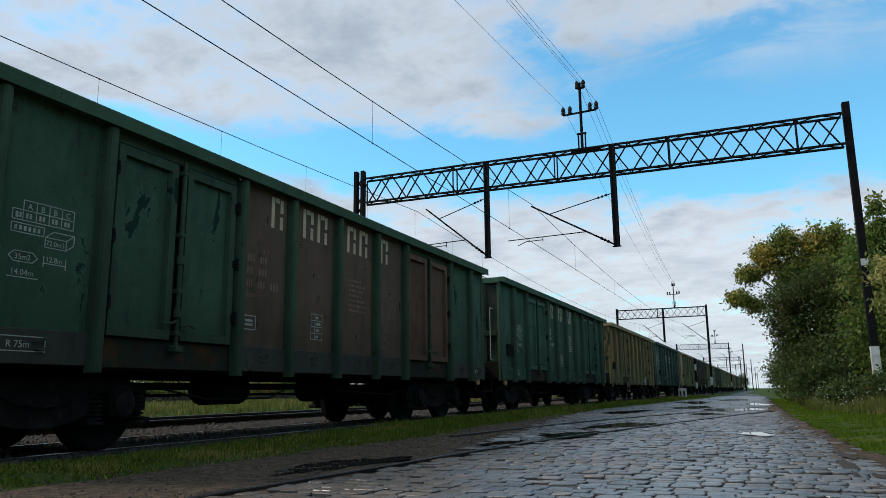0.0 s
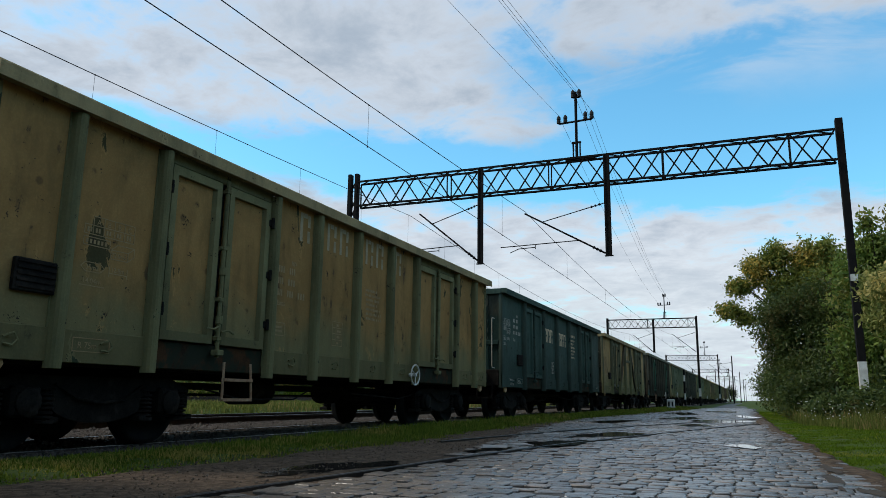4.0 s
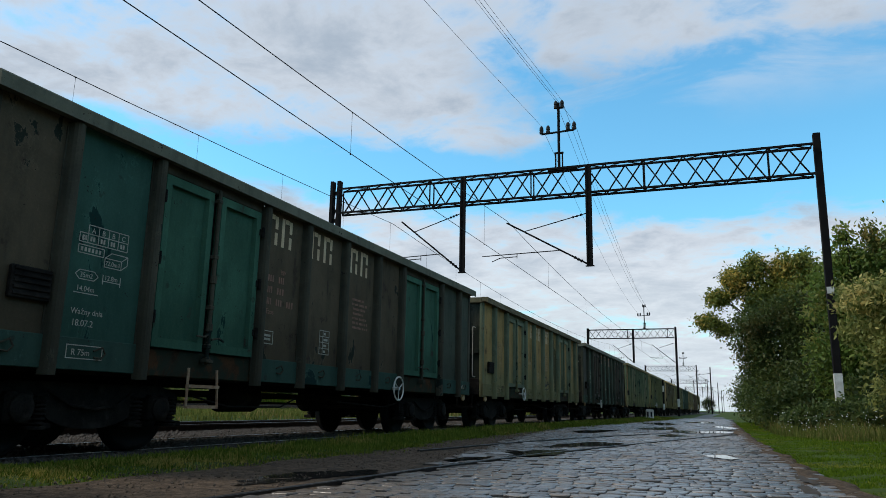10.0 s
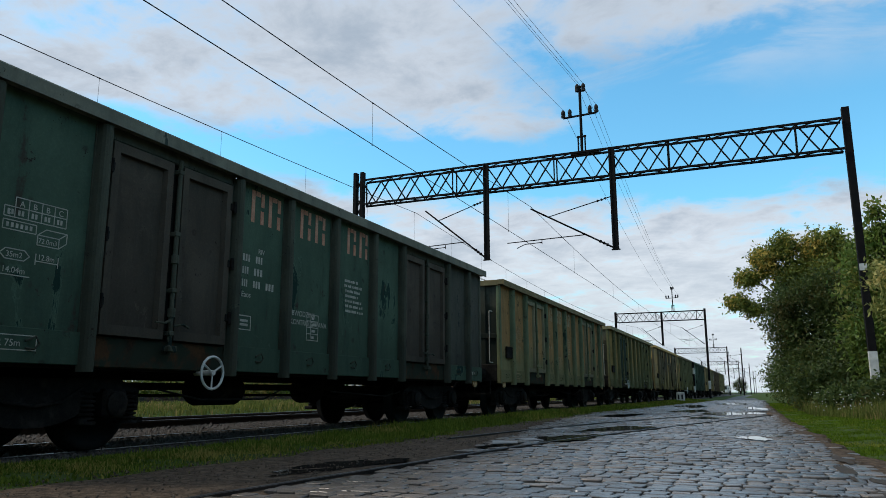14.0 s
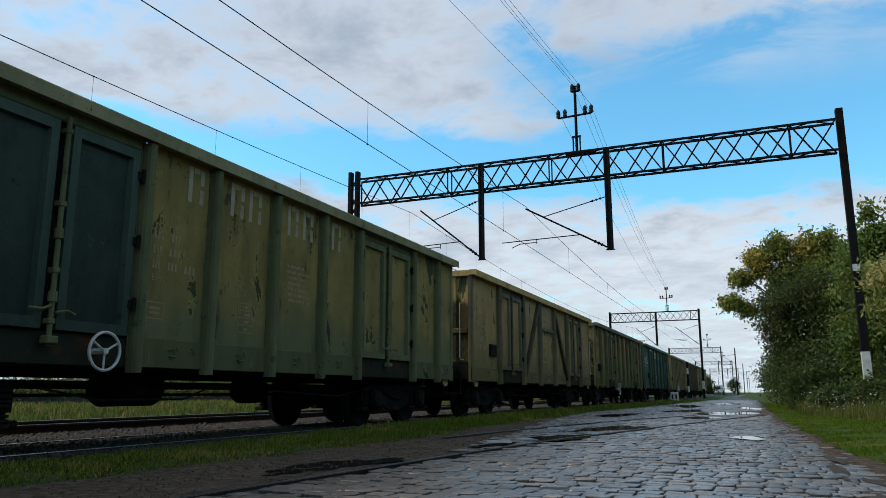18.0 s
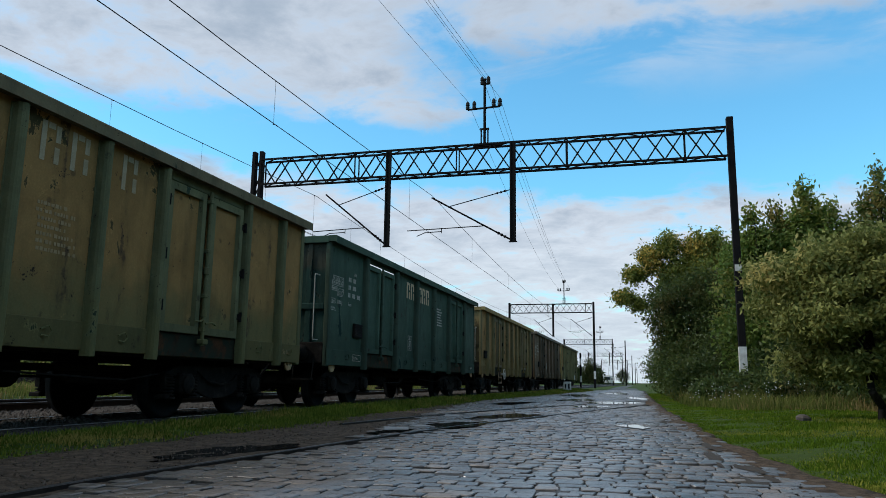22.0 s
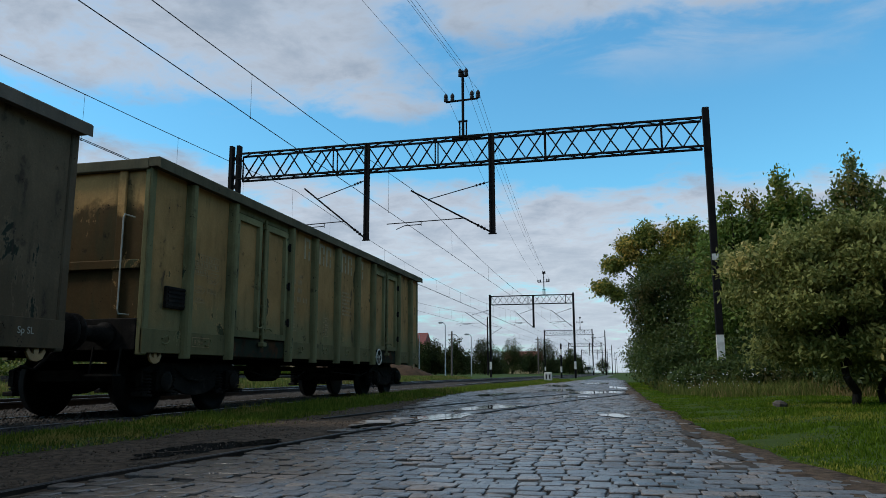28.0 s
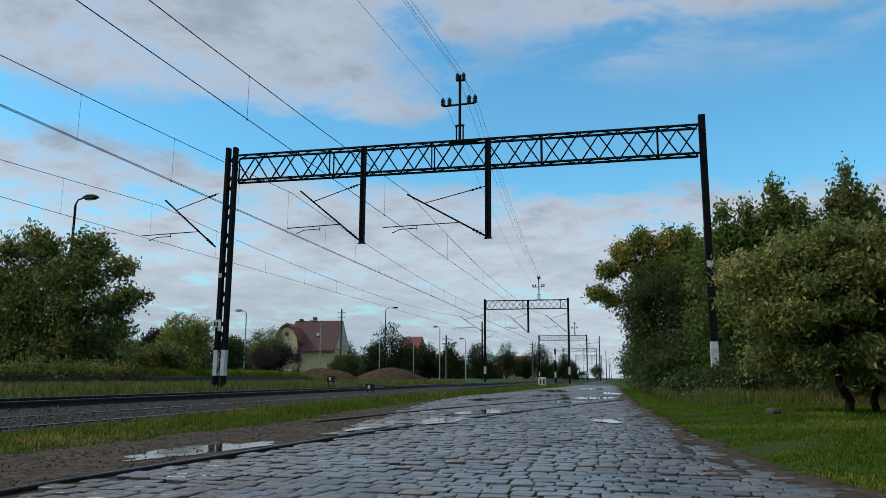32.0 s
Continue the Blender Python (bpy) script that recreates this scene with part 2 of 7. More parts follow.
def cobble_mat():
    """Wet split stone: each sett has its own grey, blue or tan cast; pitted heads, uneven sheen."""
    m, t, b = base_mat("wet_cobble")
    geo = node(t, "ShaderNodeNewGeometry")
    v = geo.outputs["Position"]
    own = math_node(t, "FRACT", math_node(t, "ADD", geo.outputs["Random Per Island"], node(t, "ShaderNodeObjectInfo").outputs["Random"]))
    other = math_node(t, "FRACT", math_node(t, "MULTIPLY", own, 7.31))
    c = mix_node(t, own, (0.098, 0.098, 0.101), (0.180, 0.179, 0.183))
    c = mix_node(t, math_node(t, "MULTIPLY", ramp_node(t, other, 0.72, 0.95), 0.7), c, (0.26, 0.20, 0.155))
    n1, n2 = noise_node(t, v, 14, 5, 0.6), noise_node(t, v, 48, 4, 0.7)
    c = mix_node(t, math_node(t, "MULTIPLY", ramp_node(t, n1, 0.4, 0.7), 0.35), c, (0.06, 0.056, 0.053))
    # trodden soil lies on the stones in broad patches
    sxyz = t.nodes.new("ShaderNodeSeparateXYZ")
    t.links.new(v, sxyz.inputs[0])
    verge = ramp_node(t, math_node(t, "MULTIPLY_ADD", sxyz.outputs[1], 0.02, sxyz.outputs[0]), 6.0, 4.5, 0.0, 0.24)
    soil = ramp_node(t, math_node(t, "ADD", noise_node(t, v, 0.9, 6, 0.65, 0.5), verge), 0.50, 0.66)
    c = mix_node(t, math_node(t, "MULTIPLY", soil, 0.68), c, (0.140, 0.098, 0.064))
    c = mix_node(t, ramp_node(t, n2, 0.56, 0.62), c, (0.028, 0.026, 0.026))
    t.links.new(c, b.inputs["Base Color"])
    wet = ramp_node(t, noise_node(t, v, 0.7, 4, 0.6), 0.42, 0.58, 0.06, -0.2)
    sheen = math_node(t, "MULTIPLY_ADD", n1, 0.4, math_node(t, "MULTIPLY_ADD", other, 0.14, 0.10))
    t.links.new(math_node(t, "MAXIMUM", math_node(t, "ADD", sheen, wet), 0.30), b.inputs["Roughness"])
    b.inputs["Specular IOR Level"].default_value = 0.5
    bump(t, b, math_node(t, "SUBTRACT", math_node(t, "MULTIPLY", n1, 0.6), ramp_node(t, n2, 0.56, 0.68, 0.0, 0.25)), 0.6, 0.008)
    MATS["wet_cobble"] = m
    return m


COBBLE = cobble_mat()
STAINED_EDGE = surface("soil_stained_stone", (0.095, 0.088, 0.080), (0.04, 0.036, 0.032), 0.85, 0, 9, 60, 0.4, spec=0.1)
WATER = surface("puddle_water", (0.025, 0.023, 0.02), (0.04, 0.036, 0.032), 0.05, 0, 6, 40, 0.06, rough_var=0.03, spec=0.8)
WET_SOIL = surface("wet_black_soil", (0.034, 0.025, 0.017), (0.070, 0.050, 0.033), 0.6, 0, 9, 60, 0.9, rough_var=0.25, spec=0.12)
SLEEPER = surface("tarred_sleeper", (0.03, 0.025, 0.022), (0.06, 0.05, 0.042), 0.85, 0, 6, 50, 0.6)
BRICK_OLD = surface("old_brick", (0.12, 0.07, 0.05), (0.06, 0.045, 0.036), 0.9, 0, 5, 40, 0.6)
DIRT = surface("heaped_dirt", (0.100, 0.058, 0.034), (0.048, 0.033, 0.022), 0.95, 0, 2, 25, 0.9, dist=0.06, spec=0.05)
PLASTER = surface("cream_plaster", (0.64, 0.48, 0.26), (0.52, 0.39, 0.21), 0.9, 0, 2, 30, 0.2)
PLASTER_GREY = surface("pale_plaster", (0.44, 0.40, 0.30), (0.34, 0.31, 0.23), 0.9, 0, 2, 30, 0.2)
ROOF_BROWN = surface("brown_roof_tiles", (0.120, 0.050, 0.036), (0.062, 0.031, 0.025), 0.8, 0, 4, 30, 0.4)
ROOF_RED = surface("red_roof_tiles", (0.22, 0.06, 0.045), (0.15, 0.045, 0.035), 0.8, 0, 4, 30, 0.4)
GLASS_DARK = surface("dark_window_glass", (0.02, 0.025, 0.03), (0.04, 0.045, 0.05), 0.1, 0, 3, 20, 0.0, rough_var=0.05)
POLE_WOOD = surface("weathered_pole", (0.11, 0.09, 0.075), (0.06, 0.05, 0.042), 0.9, 0, 4, 40, 0.5)
GALVANISED = surface("galvanised_steel", (0.36, 0.37, 0.37), (0.26, 0.27, 0.27), 0.5, 0.6, 5, 50, 0.1)
CONCRETE = surface("concrete", (0.34, 0.33, 0.31), (0.20, 0.19, 0.18), 0.85, 0, 3, 40, 0.4)
WHITE_PAINT = surface("white_paint", (0.62, 0.59, 0.53), (0.42, 0.39, 0.34), 0.6, 0, 5, 50, 0.2)
STENCIL = surface("stencil_paint", (0.66, 0.48, 0.28), (0.46, 0.33, 0.19), 0.7, 0, 6, 50, 0.1)
STENCIL_DULL = surface("dull_stencil_paint", (0.40, 0.32, 0.20), (0.27, 0.21, 0.12), 0.8, 0, 6, 50, 0.1, spec=0.1)
STENCIL_PALE = surface("pale_stencil_paint", (0.44, 0.40, 0.32), (0.26, 0.25, 0.20), 0.7, 0, 8, 50, 0.1)
STENCIL_FAINT = surface("faint_stencil_paint", (0.33, 0.22, 0.10), (0.24, 0.16, 0.07), 0.8, 0, 8, 50, 0.1)
STENCIL_RED = surface("reddish_stencil_paint", (0.26, 0.12, 0.07), (0.16, 0.08, 0.05), 0.7, 0, 8, 50, 0.1)
STENCIL_RUST = surface("rusty_stencil_paint", (0.52, 0.25, 0.14), (0.34, 0.12, 0.06), 0.7, 0, 9, 50, 0.1)
YELLOW_HOOK = surface("pale_hook_paint", (0.42, 0.26, 0.11), (0.28, 0.165, 0.07), 0.6, 0, 8, 60, 0.2)
LADDER_PAINT = surface("rusty_pale_paint", (0.40, 0.27, 0.17), (0.22, 0.12, 0.07), 0.8, 0, 8, 60, 0.3, spec=0.1)
BARK = surface("bark", (0.040, 0.032, 0.025), (0.016, 0.013, 0.011), 0.9, 0, 7, 40, 0.9, spec=0.08, stretch=(3, 3, 0.6), dist=0.02)


def leaf_mat(name, a, c, third, spec=0.3):
    if name in MATS:
        return MATS[name]
    m, t, b = base_mat(name)
    g = node(t, "ShaderNodeNewGeometry").outputs["Random Per Island"]
    v = coords(t)
    big = noise_node(t, v, 0.55, 3, 0.5)
    col = mix_node(t, g, a, c)
    col = mix_node(t, ramp_node(t, math_node(t, "ADD", big, math_node(t, "MULTIPLY", g, 0.22)), 0.66, 0.80), col, third)
    t.links.new(col, b.inputs["Base Color"])
    b.inputs["Roughness"].default_value = 0.5
    b.inputs["Specular IOR Level"].default_value = spec
    tr = node(t, "ShaderNodeBsdfTranslucent")
    t.links.new(col, tr.inputs[0])
    mx = node(t, "ShaderNodeMixShader", Fac=0.48)
    t.links.new(b.outputs[0], mx.inputs[1])
    t.links.new(tr.outputs[0], mx.inputs[2])
    t.links.new(mx.outputs[0], t.nodes["Material Output"].inputs[0])
    MATS[name] = m
    return m


LEAF_GREEN = leaf_mat("green_leaves", (0.092, 0.151, 0.026), (0.227, 0.286, 0.059), (0.302, 0.281, 0.065))
LEAF_DUSTY = leaf_mat("grey_green_leaves", (0.105, 0.130, 0.032), (0.39, 0.38, 0.12), (0.56, 0.45, 0.16), 0.12)
LEAF_BANK = leaf_mat("deep_green_leaves", (0.070, 0.106, 0.024), (0.195, 0.220, 0.056), (0.34, 0.26, 0.075))
LEAF_DARK = leaf_mat("dark_green_leaves", (0.040, 0.068, 0.018), (0.112, 0.142, 0.036), (0.150, 0.132, 0.042))
LEAF_AUTUMN = leaf_mat("turning_leaves", (0.095, 0.132, 0.026), (0.260, 0.275, 0.055), (0.58, 0.41, 0.09))
LEAF_FAR = leaf_mat("far_dark_leaves", (0.021, 0.033, 0.012), (0.056, 0.070, 0.024), (0.072, 0.068, 0.026), 0.05)
LEAF_FAR_PALE = leaf_mat("far_green_leaves", (0.030, 0.046, 0.014), (0.078, 0.096, 0.031), (0.110, 0.098, 0.036), 0.05)
LEAF_PURPLE = leaf_mat("purple_leaves", (0.026, 0.017, 0.019), (0.052, 0.031, 0.033), (0.045, 0.038, 0.024))
GRASS = leaf_mat("grass_blades", (0.052, 0.083, 0.011), (0.185, 0.232, 0.034), (0.33, 0.26, 0.07), 0.0)
LAWN = leaf_mat("short_grass_blades", (0.054, 0.100, 0.008), (0.145, 0.215, 0.020), (0.27, 0.27, 0.045), 0.0)
GRASS_DRY = leaf_mat("dry_tall_grass", (0.075, 0.100, 0.022), (0.190, 0.195, 0.052), (0.29, 0.21, 0.09), 0.0)
WILDFLOWER = surface("white_petals", (0.72, 0.72, 0.70), (0.5, 0.5, 0.46), 0.8, 0, 9, 60, 0.1)

# ---- mesh helpers ----
def box(bm, x0, x1, y0, y1, z0, z1, bev=0.0):
    vs = [bm.verts.new((x, y, z)) for z in (z0, z1) for y in (y0, y1) for x in (x0, x1)]
    fs = [bm.faces.new([vs[i] for i in f]) for f in ((0, 2, 3, 1), (4, 5, 7, 6), (0, 1, 5, 4), (2, 6, 7, 3), (0, 4, 6, 2), (1, 3, 7, 5))]
    if bev:
        edges = list({e for f in fs for e in f.edges})
        bmesh.ops.bevel(bm, geom=edges, offset=bev, segments=1, affect="EDGES")
    return bm


def rod(bm, p0, p1, r, seg=8, r1=None):
    p0, p1 = Vector(p0), Vector(p1)
    d = p1 - p0
    if d.length < 1e-6:
        return bm
    q = d.to_track_quat("Z", "Y").to_matrix()
    r1 = r if r1 is None else r1
    rings = [[bm.verts.new(p + q @ Vector((math.cos(a) * rr, math.sin(a) * rr, 0))) for a in [2 * math.pi * i / seg for i in range(seg)]]
             for p, rr in ((p0, r), (p1, r1))]
    for i in range(seg):
        j = (i + 1) % seg
        bm.faces.new((rings[0][i], rings[0][j], rings[1][j], rings[1][i]))
    bm.faces.new(rings[0][::-1])
    bm.faces.new(rings[1])
    return bm


def beam(bm, p0, p1, w, h=None):
    """A square bar between two points."""
    p0, p1 = Vector(p0), Vector(p1)
    q = (p1 - p0).to_track_quat("Z", "Y").to_matrix()
    h = w if h is None else h
    r = [[bm.verts.new(p + q @ Vector((a * w / 2, c * h / 2, 0))) for a, c in ((-1, -1), (1, -1), (1, 1), (-1, 1))] for p in (p0, p1)]
    for i in range(4):
        j = (i + 1) % 4
        bm.faces.new((r[0][i], r[0][j], r[1][j], r[1][i]))
    bm.faces.new(r[0][::-1])
    bm.faces.new(r[1])
    return bm


def tube(bm, pts, r, seg=6):
    """A round bar along points, in one piece."""
    pts = [Vector(p) for p in pts]
    prev = None
    for i, p in enumerate(pts):
        d = pts[min(i + 1, len(pts) - 1)] - pts[max(i - 1, 0)]
        q = d.to_track_quat("Z", "Y").to_matrix()
        ring = [bm.verts.new(p + q @ Vector((math.cos(a) * r, math.sin(a) * r, 0))) for a in [2 * math.pi * k / seg for k in range(seg)]]
        if prev:
            gap = min(range(seg), key=lambda s: sum((ring[(k + s) % seg].co - prev[k].co).length for k in range(seg)))
            ring = ring[gap:] + ring[:gap]
            for k in range(seg):
                j = (k + 1) % seg
                bm.faces.new((prev[k], prev[j], ring[j], ring[k]))
        else:
            bm.faces.new(ring[::-1])
        prev = ring
    bm.faces.new(prev)
    return bm


def prism(bm, pts, axis, lo, hi):
    """A flat outline, pushed out along an axis: x (pts are y, z), y (x, z) or z (x, y)."""
    put = {"x": lambda p, v: (v, p[0], p[1]), "y": lambda p, v: (p[0], v, p[1]), "z": lambda p, v: (p[0], p[1], v)}[axis]
    a, c = [bm.verts.new(put(p, lo)) for p in pts], [bm.verts.new(put(p, hi)) for p in pts]
    n = len(pts)
    for i in range(n):
        j = (i + 1) % n
        bm.faces.new((a[i], a[j], c[j], c[i]))
    bm.faces.new(a[::-1])
    bm.faces.new(c)
    bmesh.ops.recalc_face_normals(bm, faces=bm.faces)
    return bm


def lathe(bm, prof, axis="x", centre=(0, 0, 0), seg=24):
    """A profile of (along the axis, radius) turned about the axis."""
    rings = []
    for u, r in prof:
        ring = []
        for i in range(seg):
            a = 2 * math.pi * i / seg
            c, s = math.cos(a) * r, math.sin(a) * r
            p = {"x": (u, c, s), "y": (c, u, s), "z": (c, s, u)}[axis]
            ring.append(bm.verts.new(Vector(p) + Vector(centre)))
        rings.append(ring)
    for a, c in zip(rings, rings[1:]):
        for i in range(seg):
            j = (i + 1) % seg
            bm.faces.new((a[i], a[j], c[j], c[i]))
    bm.faces.new(rings[0][::-1])
    bm.faces.new(rings[-1])
    bmesh.ops.recalc_face_normals(bm, faces=bm.faces)
    return bm


MESHES = {}


def mesh_of(key, build, smooth=False):
    """The mesh that build(bm) makes, made once for each key."""
    if key not in MESHES:
        bm = bmesh.new()
        build(bm)
        me = bpy.data.meshes.new(key)
        bm.to_mesh(me)
        bm.free()
        if smooth:
            for p in me.polygons:
                p.use_smooth = True
        me.materials.append(None)
        MESHES[key] = me
    return MESHES[key]


def part(name, data, material, parent=None, label="", m=None):
    """Links a bmesh or a shared mesh as one mesh object under a thing or a part."""
    if isinstance(data, bmesh.types.BMesh):
        me = bpy.data.meshes.new(name)
        data.to_mesh(me)
        data.free()
        me.materials.append(None)
    else:
        me = data
    ob = new(name, me)
    ob.material_slots[0].link = "OBJECT"
    ob.material_slots[0].material = material
    ob.parent = parent
    if m is not None:
        ob.matrix_local = m
    if label:
        ob["label"] = label
    return ob


def thing(name, label, category, group="", kind="", m=None):
    ob = new(name)
    ob.empty_display_size = 0.2
    if m is not None:
        ob.matrix_basis = m
    return tagged(ob, label, category, group, kind)


def numpy_mesh(name, verts, faces, material):
    me = bpy.data.meshes.new(name)
    k = faces.shape[1]
    me.vertices.add(len(verts))
    me.vertices.foreach_set("co", np.asarray(verts, np.float32).ravel())
    me.loops.add(faces.size)
    me.loops.foreach_set("vertex_index", faces.astype(np.int32).ravel())
    me.polygons.add(len(faces))
    me.polygons.foreach_set("loop_start", np.arange(0, faces.size, k, dtype=np.int32))
    me.polygons.foreach_set("loop_total", np.full(len(faces), k, np.int32))
    me.update(calc_edges=True)
    me.materials.append(material)
    return me

# ---- ground ----
def ground_z(x, y):
    """Height of the land over the rail tops."""
    z = np.full_like(x, -0.05)
    z = z + 0.05 * np.exp(-((x - 2.0) / 0.8) ** 2)
    # shoulders of ballast sink between the grass and the tracks
    bed = np.exp(-((x + 2.2) / 3.15) ** 8)
    z = z - 0.16 * bed
    z = z + 0.20 * np.clip((-x - 5.6) / 1.2, 0, 1)
    z = z + 0.5 * np.clip((-x - 12.6) / 0.4, 0, 1) * np.clip((52 - y) / 8, 0, 1)
    z = z + 0.10 * np.clip((x - 8.3) / 2.0, 0, 1) * np.clip(1.2 - np.abs(y - 14) / 60, 0, 1)
    z = z + 0.45 * np.clip((y - 60) / 300, 0, 1) * (np.abs(x + 2) > 7)
    return z


def build_ground():
    xs = np.concatenate([[-1500, -700, -300, -150, -90, -60, -40, -30, -24, -20, -16, -14.5], np.arange(-13.5, 14.1, 0.25), [16, 19, 24, 30, 45, 70, 120, 250, 600, 1500]])
    ys = np.concatenate([[-1500, -400, -120, -50, -25, -12, -6], np.arange(-3, 30, 0.3), np.arange(30, 80, 2), [90, 110, 140, 180, 240, 320, 450, 700, 1200, 2500, 4000]])
    X, Y = np.meshgrid(xs, ys)
    rng = np.random.default_rng(3)
    Z = ground_z(X, Y) + np.where((np.abs(X) < 14) & (Y < 40) & (Y > -3), rng.normal(0, 0.008, X.shape), 0)
    V = np.stack([X, Y, Z], -1).reshape(-1, 3)
    n, k = X.shape
    i = (np.arange(n - 1)[:, None] * k + np.arange(k - 1)).ravel()
    F = np.stack([i, i + 1, i + k + 1, i + k], 1)
    me = numpy_mesh("ground", V, F, SOIL)
    for p in me.polygons:
        p.use_smooth = True
    return tagged(new("ground", me), "grassy soil ground beside the railway", "ground", kind="structure")


build_ground()


def strip(name, pts, z, material, label, category):
    """A thin bed with an uneven rim: pts are (left x, right x, y)."""
    rng = random.Random(5)
    bm = bmesh.new()
    rows = []
    for (l0, r0, ya), (l1, r1, yb) in zip(pts, pts[1:]):
        n = max(1, int((yb - ya) / 0.35))
        for i in range(n):
            f = i / n
            rows.append((l0 + (l1 - l0) * f, r0 + (r1 - r0) * f, ya + (yb - ya) * f))
    rows.append(pts[-1])
    prev = None
    for l, r, y in rows:
        l, r = l + rng.uniform(-0.1, 0.1), r + rng.uniform(-0.08, 0.08)
        cur = [bm.verts.new((l + (r - l) * i / 8, y, z + rng.uniform(-0.006, 0.006) - (0.06 if i in (0, 8) else 0))) for i in range(9)]
        if prev:
            for i in range(8):
                bm.faces.new((prev[i], prev[i + 1], cur[i + 1], cur[i])).smooth = True
        prev = cur
    me = bpy.data.meshes.new(name)
    bm.to_mesh(me)
    bm.free()
    me.materials.append(material)
    return tagged(new(name, me), label, category, kind="structure")


strip("muddy_verge", [(2.4, 4.7, -8), (2.6, 4.7, 4), (2.8, 4.75, 8), (2.7, 4.5, 10), (2.4, 4.3, 13), (2.0, 3.4, 20), (2.0, 3.1, 27), (2.6, 3.3, 34)], -0.014, MUD, "dark wet muddy verge beside the cobbles", "ground")
strip("road_edge", [(8.0, 9.1, -8), (8.1, 8.75, 4), (7.9, 8.42, 5), (7.75, 8.2, 6.5), (7.6, 8.02, 9), (7.5, 7.86, 13), (7.3, 7.66, 18), (7.05, 7.4, 38)], -0.011, MUD, "brown muddy edge between cobbles and grass", "ground")
ROAD = strip("road", [(4.3, 8.8, -8), (4.35, 8.2, 4), (4.4, 7.9, 6), (4.0, 7.75, 9), (3.5, 7.6, 12), (2.9, 7.5, 16), (2.3, 7.35, 22), (2.8, 7.25, 31), (3.6, 7.05, 48), (3.9, 6.9, 70), (3.2, 6.4, 110), (2.8, 5.6, 190)], -0.013, JOINT, "old cobbled road, wet after rain", "road")


def sweep_rail(name, path, z, top_mat, side_mat, label, w=0.07, h=0.17, parent=None):
    """A rail along (x, y) points: foot, web and head, with its running face apart."""
    prof = [(-0.07, -h), (0.07, -h), (0.07, -h + 0.02), (0.012, -h + 0.04), (0.012, -0.045), (w / 2, -0.035), (w / 2, -0.004), (-w / 2, -0.004), (-w / 2, -0.035), (-0.012, -0.045), (-0.012, -h + 0.04), (-0.07, -h + 0.02)]
    ob = thing(name, label, "rail", "rails", m=pose(0, 0, 0))

    def ring(bm, i, pr):
        a, c = Vector((*path[max(i - 1, 0)], 0)), Vector((*path[min(i + 1, len(path) - 1)], 0))
        d = (c - a).normalized()
        n = Vector((d.y, -d.x, 0))
        return [bm.verts.new(Vector((*path[i], z + v)) + n * u) for u, v in pr]

    for nm, pr, mt in (("rail_body", prof, side_mat), ("running_face", [(-w / 2 + 0.004, -0.01), (w / 2 - 0.004, -0.01), (w / 2 - 0.01, 0), (-w / 2 + 0.01, 0)], top_mat)):
        bm = bmesh.new()
        prev = None
        for i in range(len(path)):
            cur = ring(bm, i, pr)
            if prev:
                for a in range(len(pr)):
                    c = (a + 1) % len(pr)
                    bm.faces.new((prev[a], prev[c], cur[c], cur[a]))
            else:
                bm.faces.new(cur)
            prev = cur
        bm.faces.new(prev[::-1])
        part(nm, bm, mt, ob)
    return ob


STRAIGHT = [-60, 0, 20, 60, 150, 400, 900]
for x in (0.753, -0.753):
    sweep_rail("rail", [(x, y) for y in STRAIGHT], 0.0, RAIL_TOP, RAIL_SIDE, "steel rail with polished head in ballast")
for x in (-3.25, -4.75):
    sweep_rail("rail", [(x, y) for y in STRAIGHT], 0.09, RAIL_TOP, RAIL_SIDE, "steel rail with polished head on sleepers")
# a disused siding, sunk into the cobbles, bends away across the road
SIDING_A = [(4.25, -6), (4.25, 2), (4.27, 3.5), (4.36, 4.3), (4.46, 5.2), (4.58, 6.6), (4.75, 8.0), (5.0, 9.6), (5.5, 12.2), (6.15, 15.5), (6.8, 18.5), (7.3, 20.5)]
SIDING_B = [(3.46, 9.0), (3.52, 9.5), (3.78, 11.5), (4.1, 13.5), (4.82, 16.7), (5.8, 20.4), (6.6, 23.3), (7.2, 25.5)]
for pts in (SIDING_A, SIDING_B):
    sweep_rail("siding_rail", pts, 0.010, RAIL_OLD, RAIL_OLD, "old wet siding rail sunk in the cobbles", w=0.05, h=0.08)


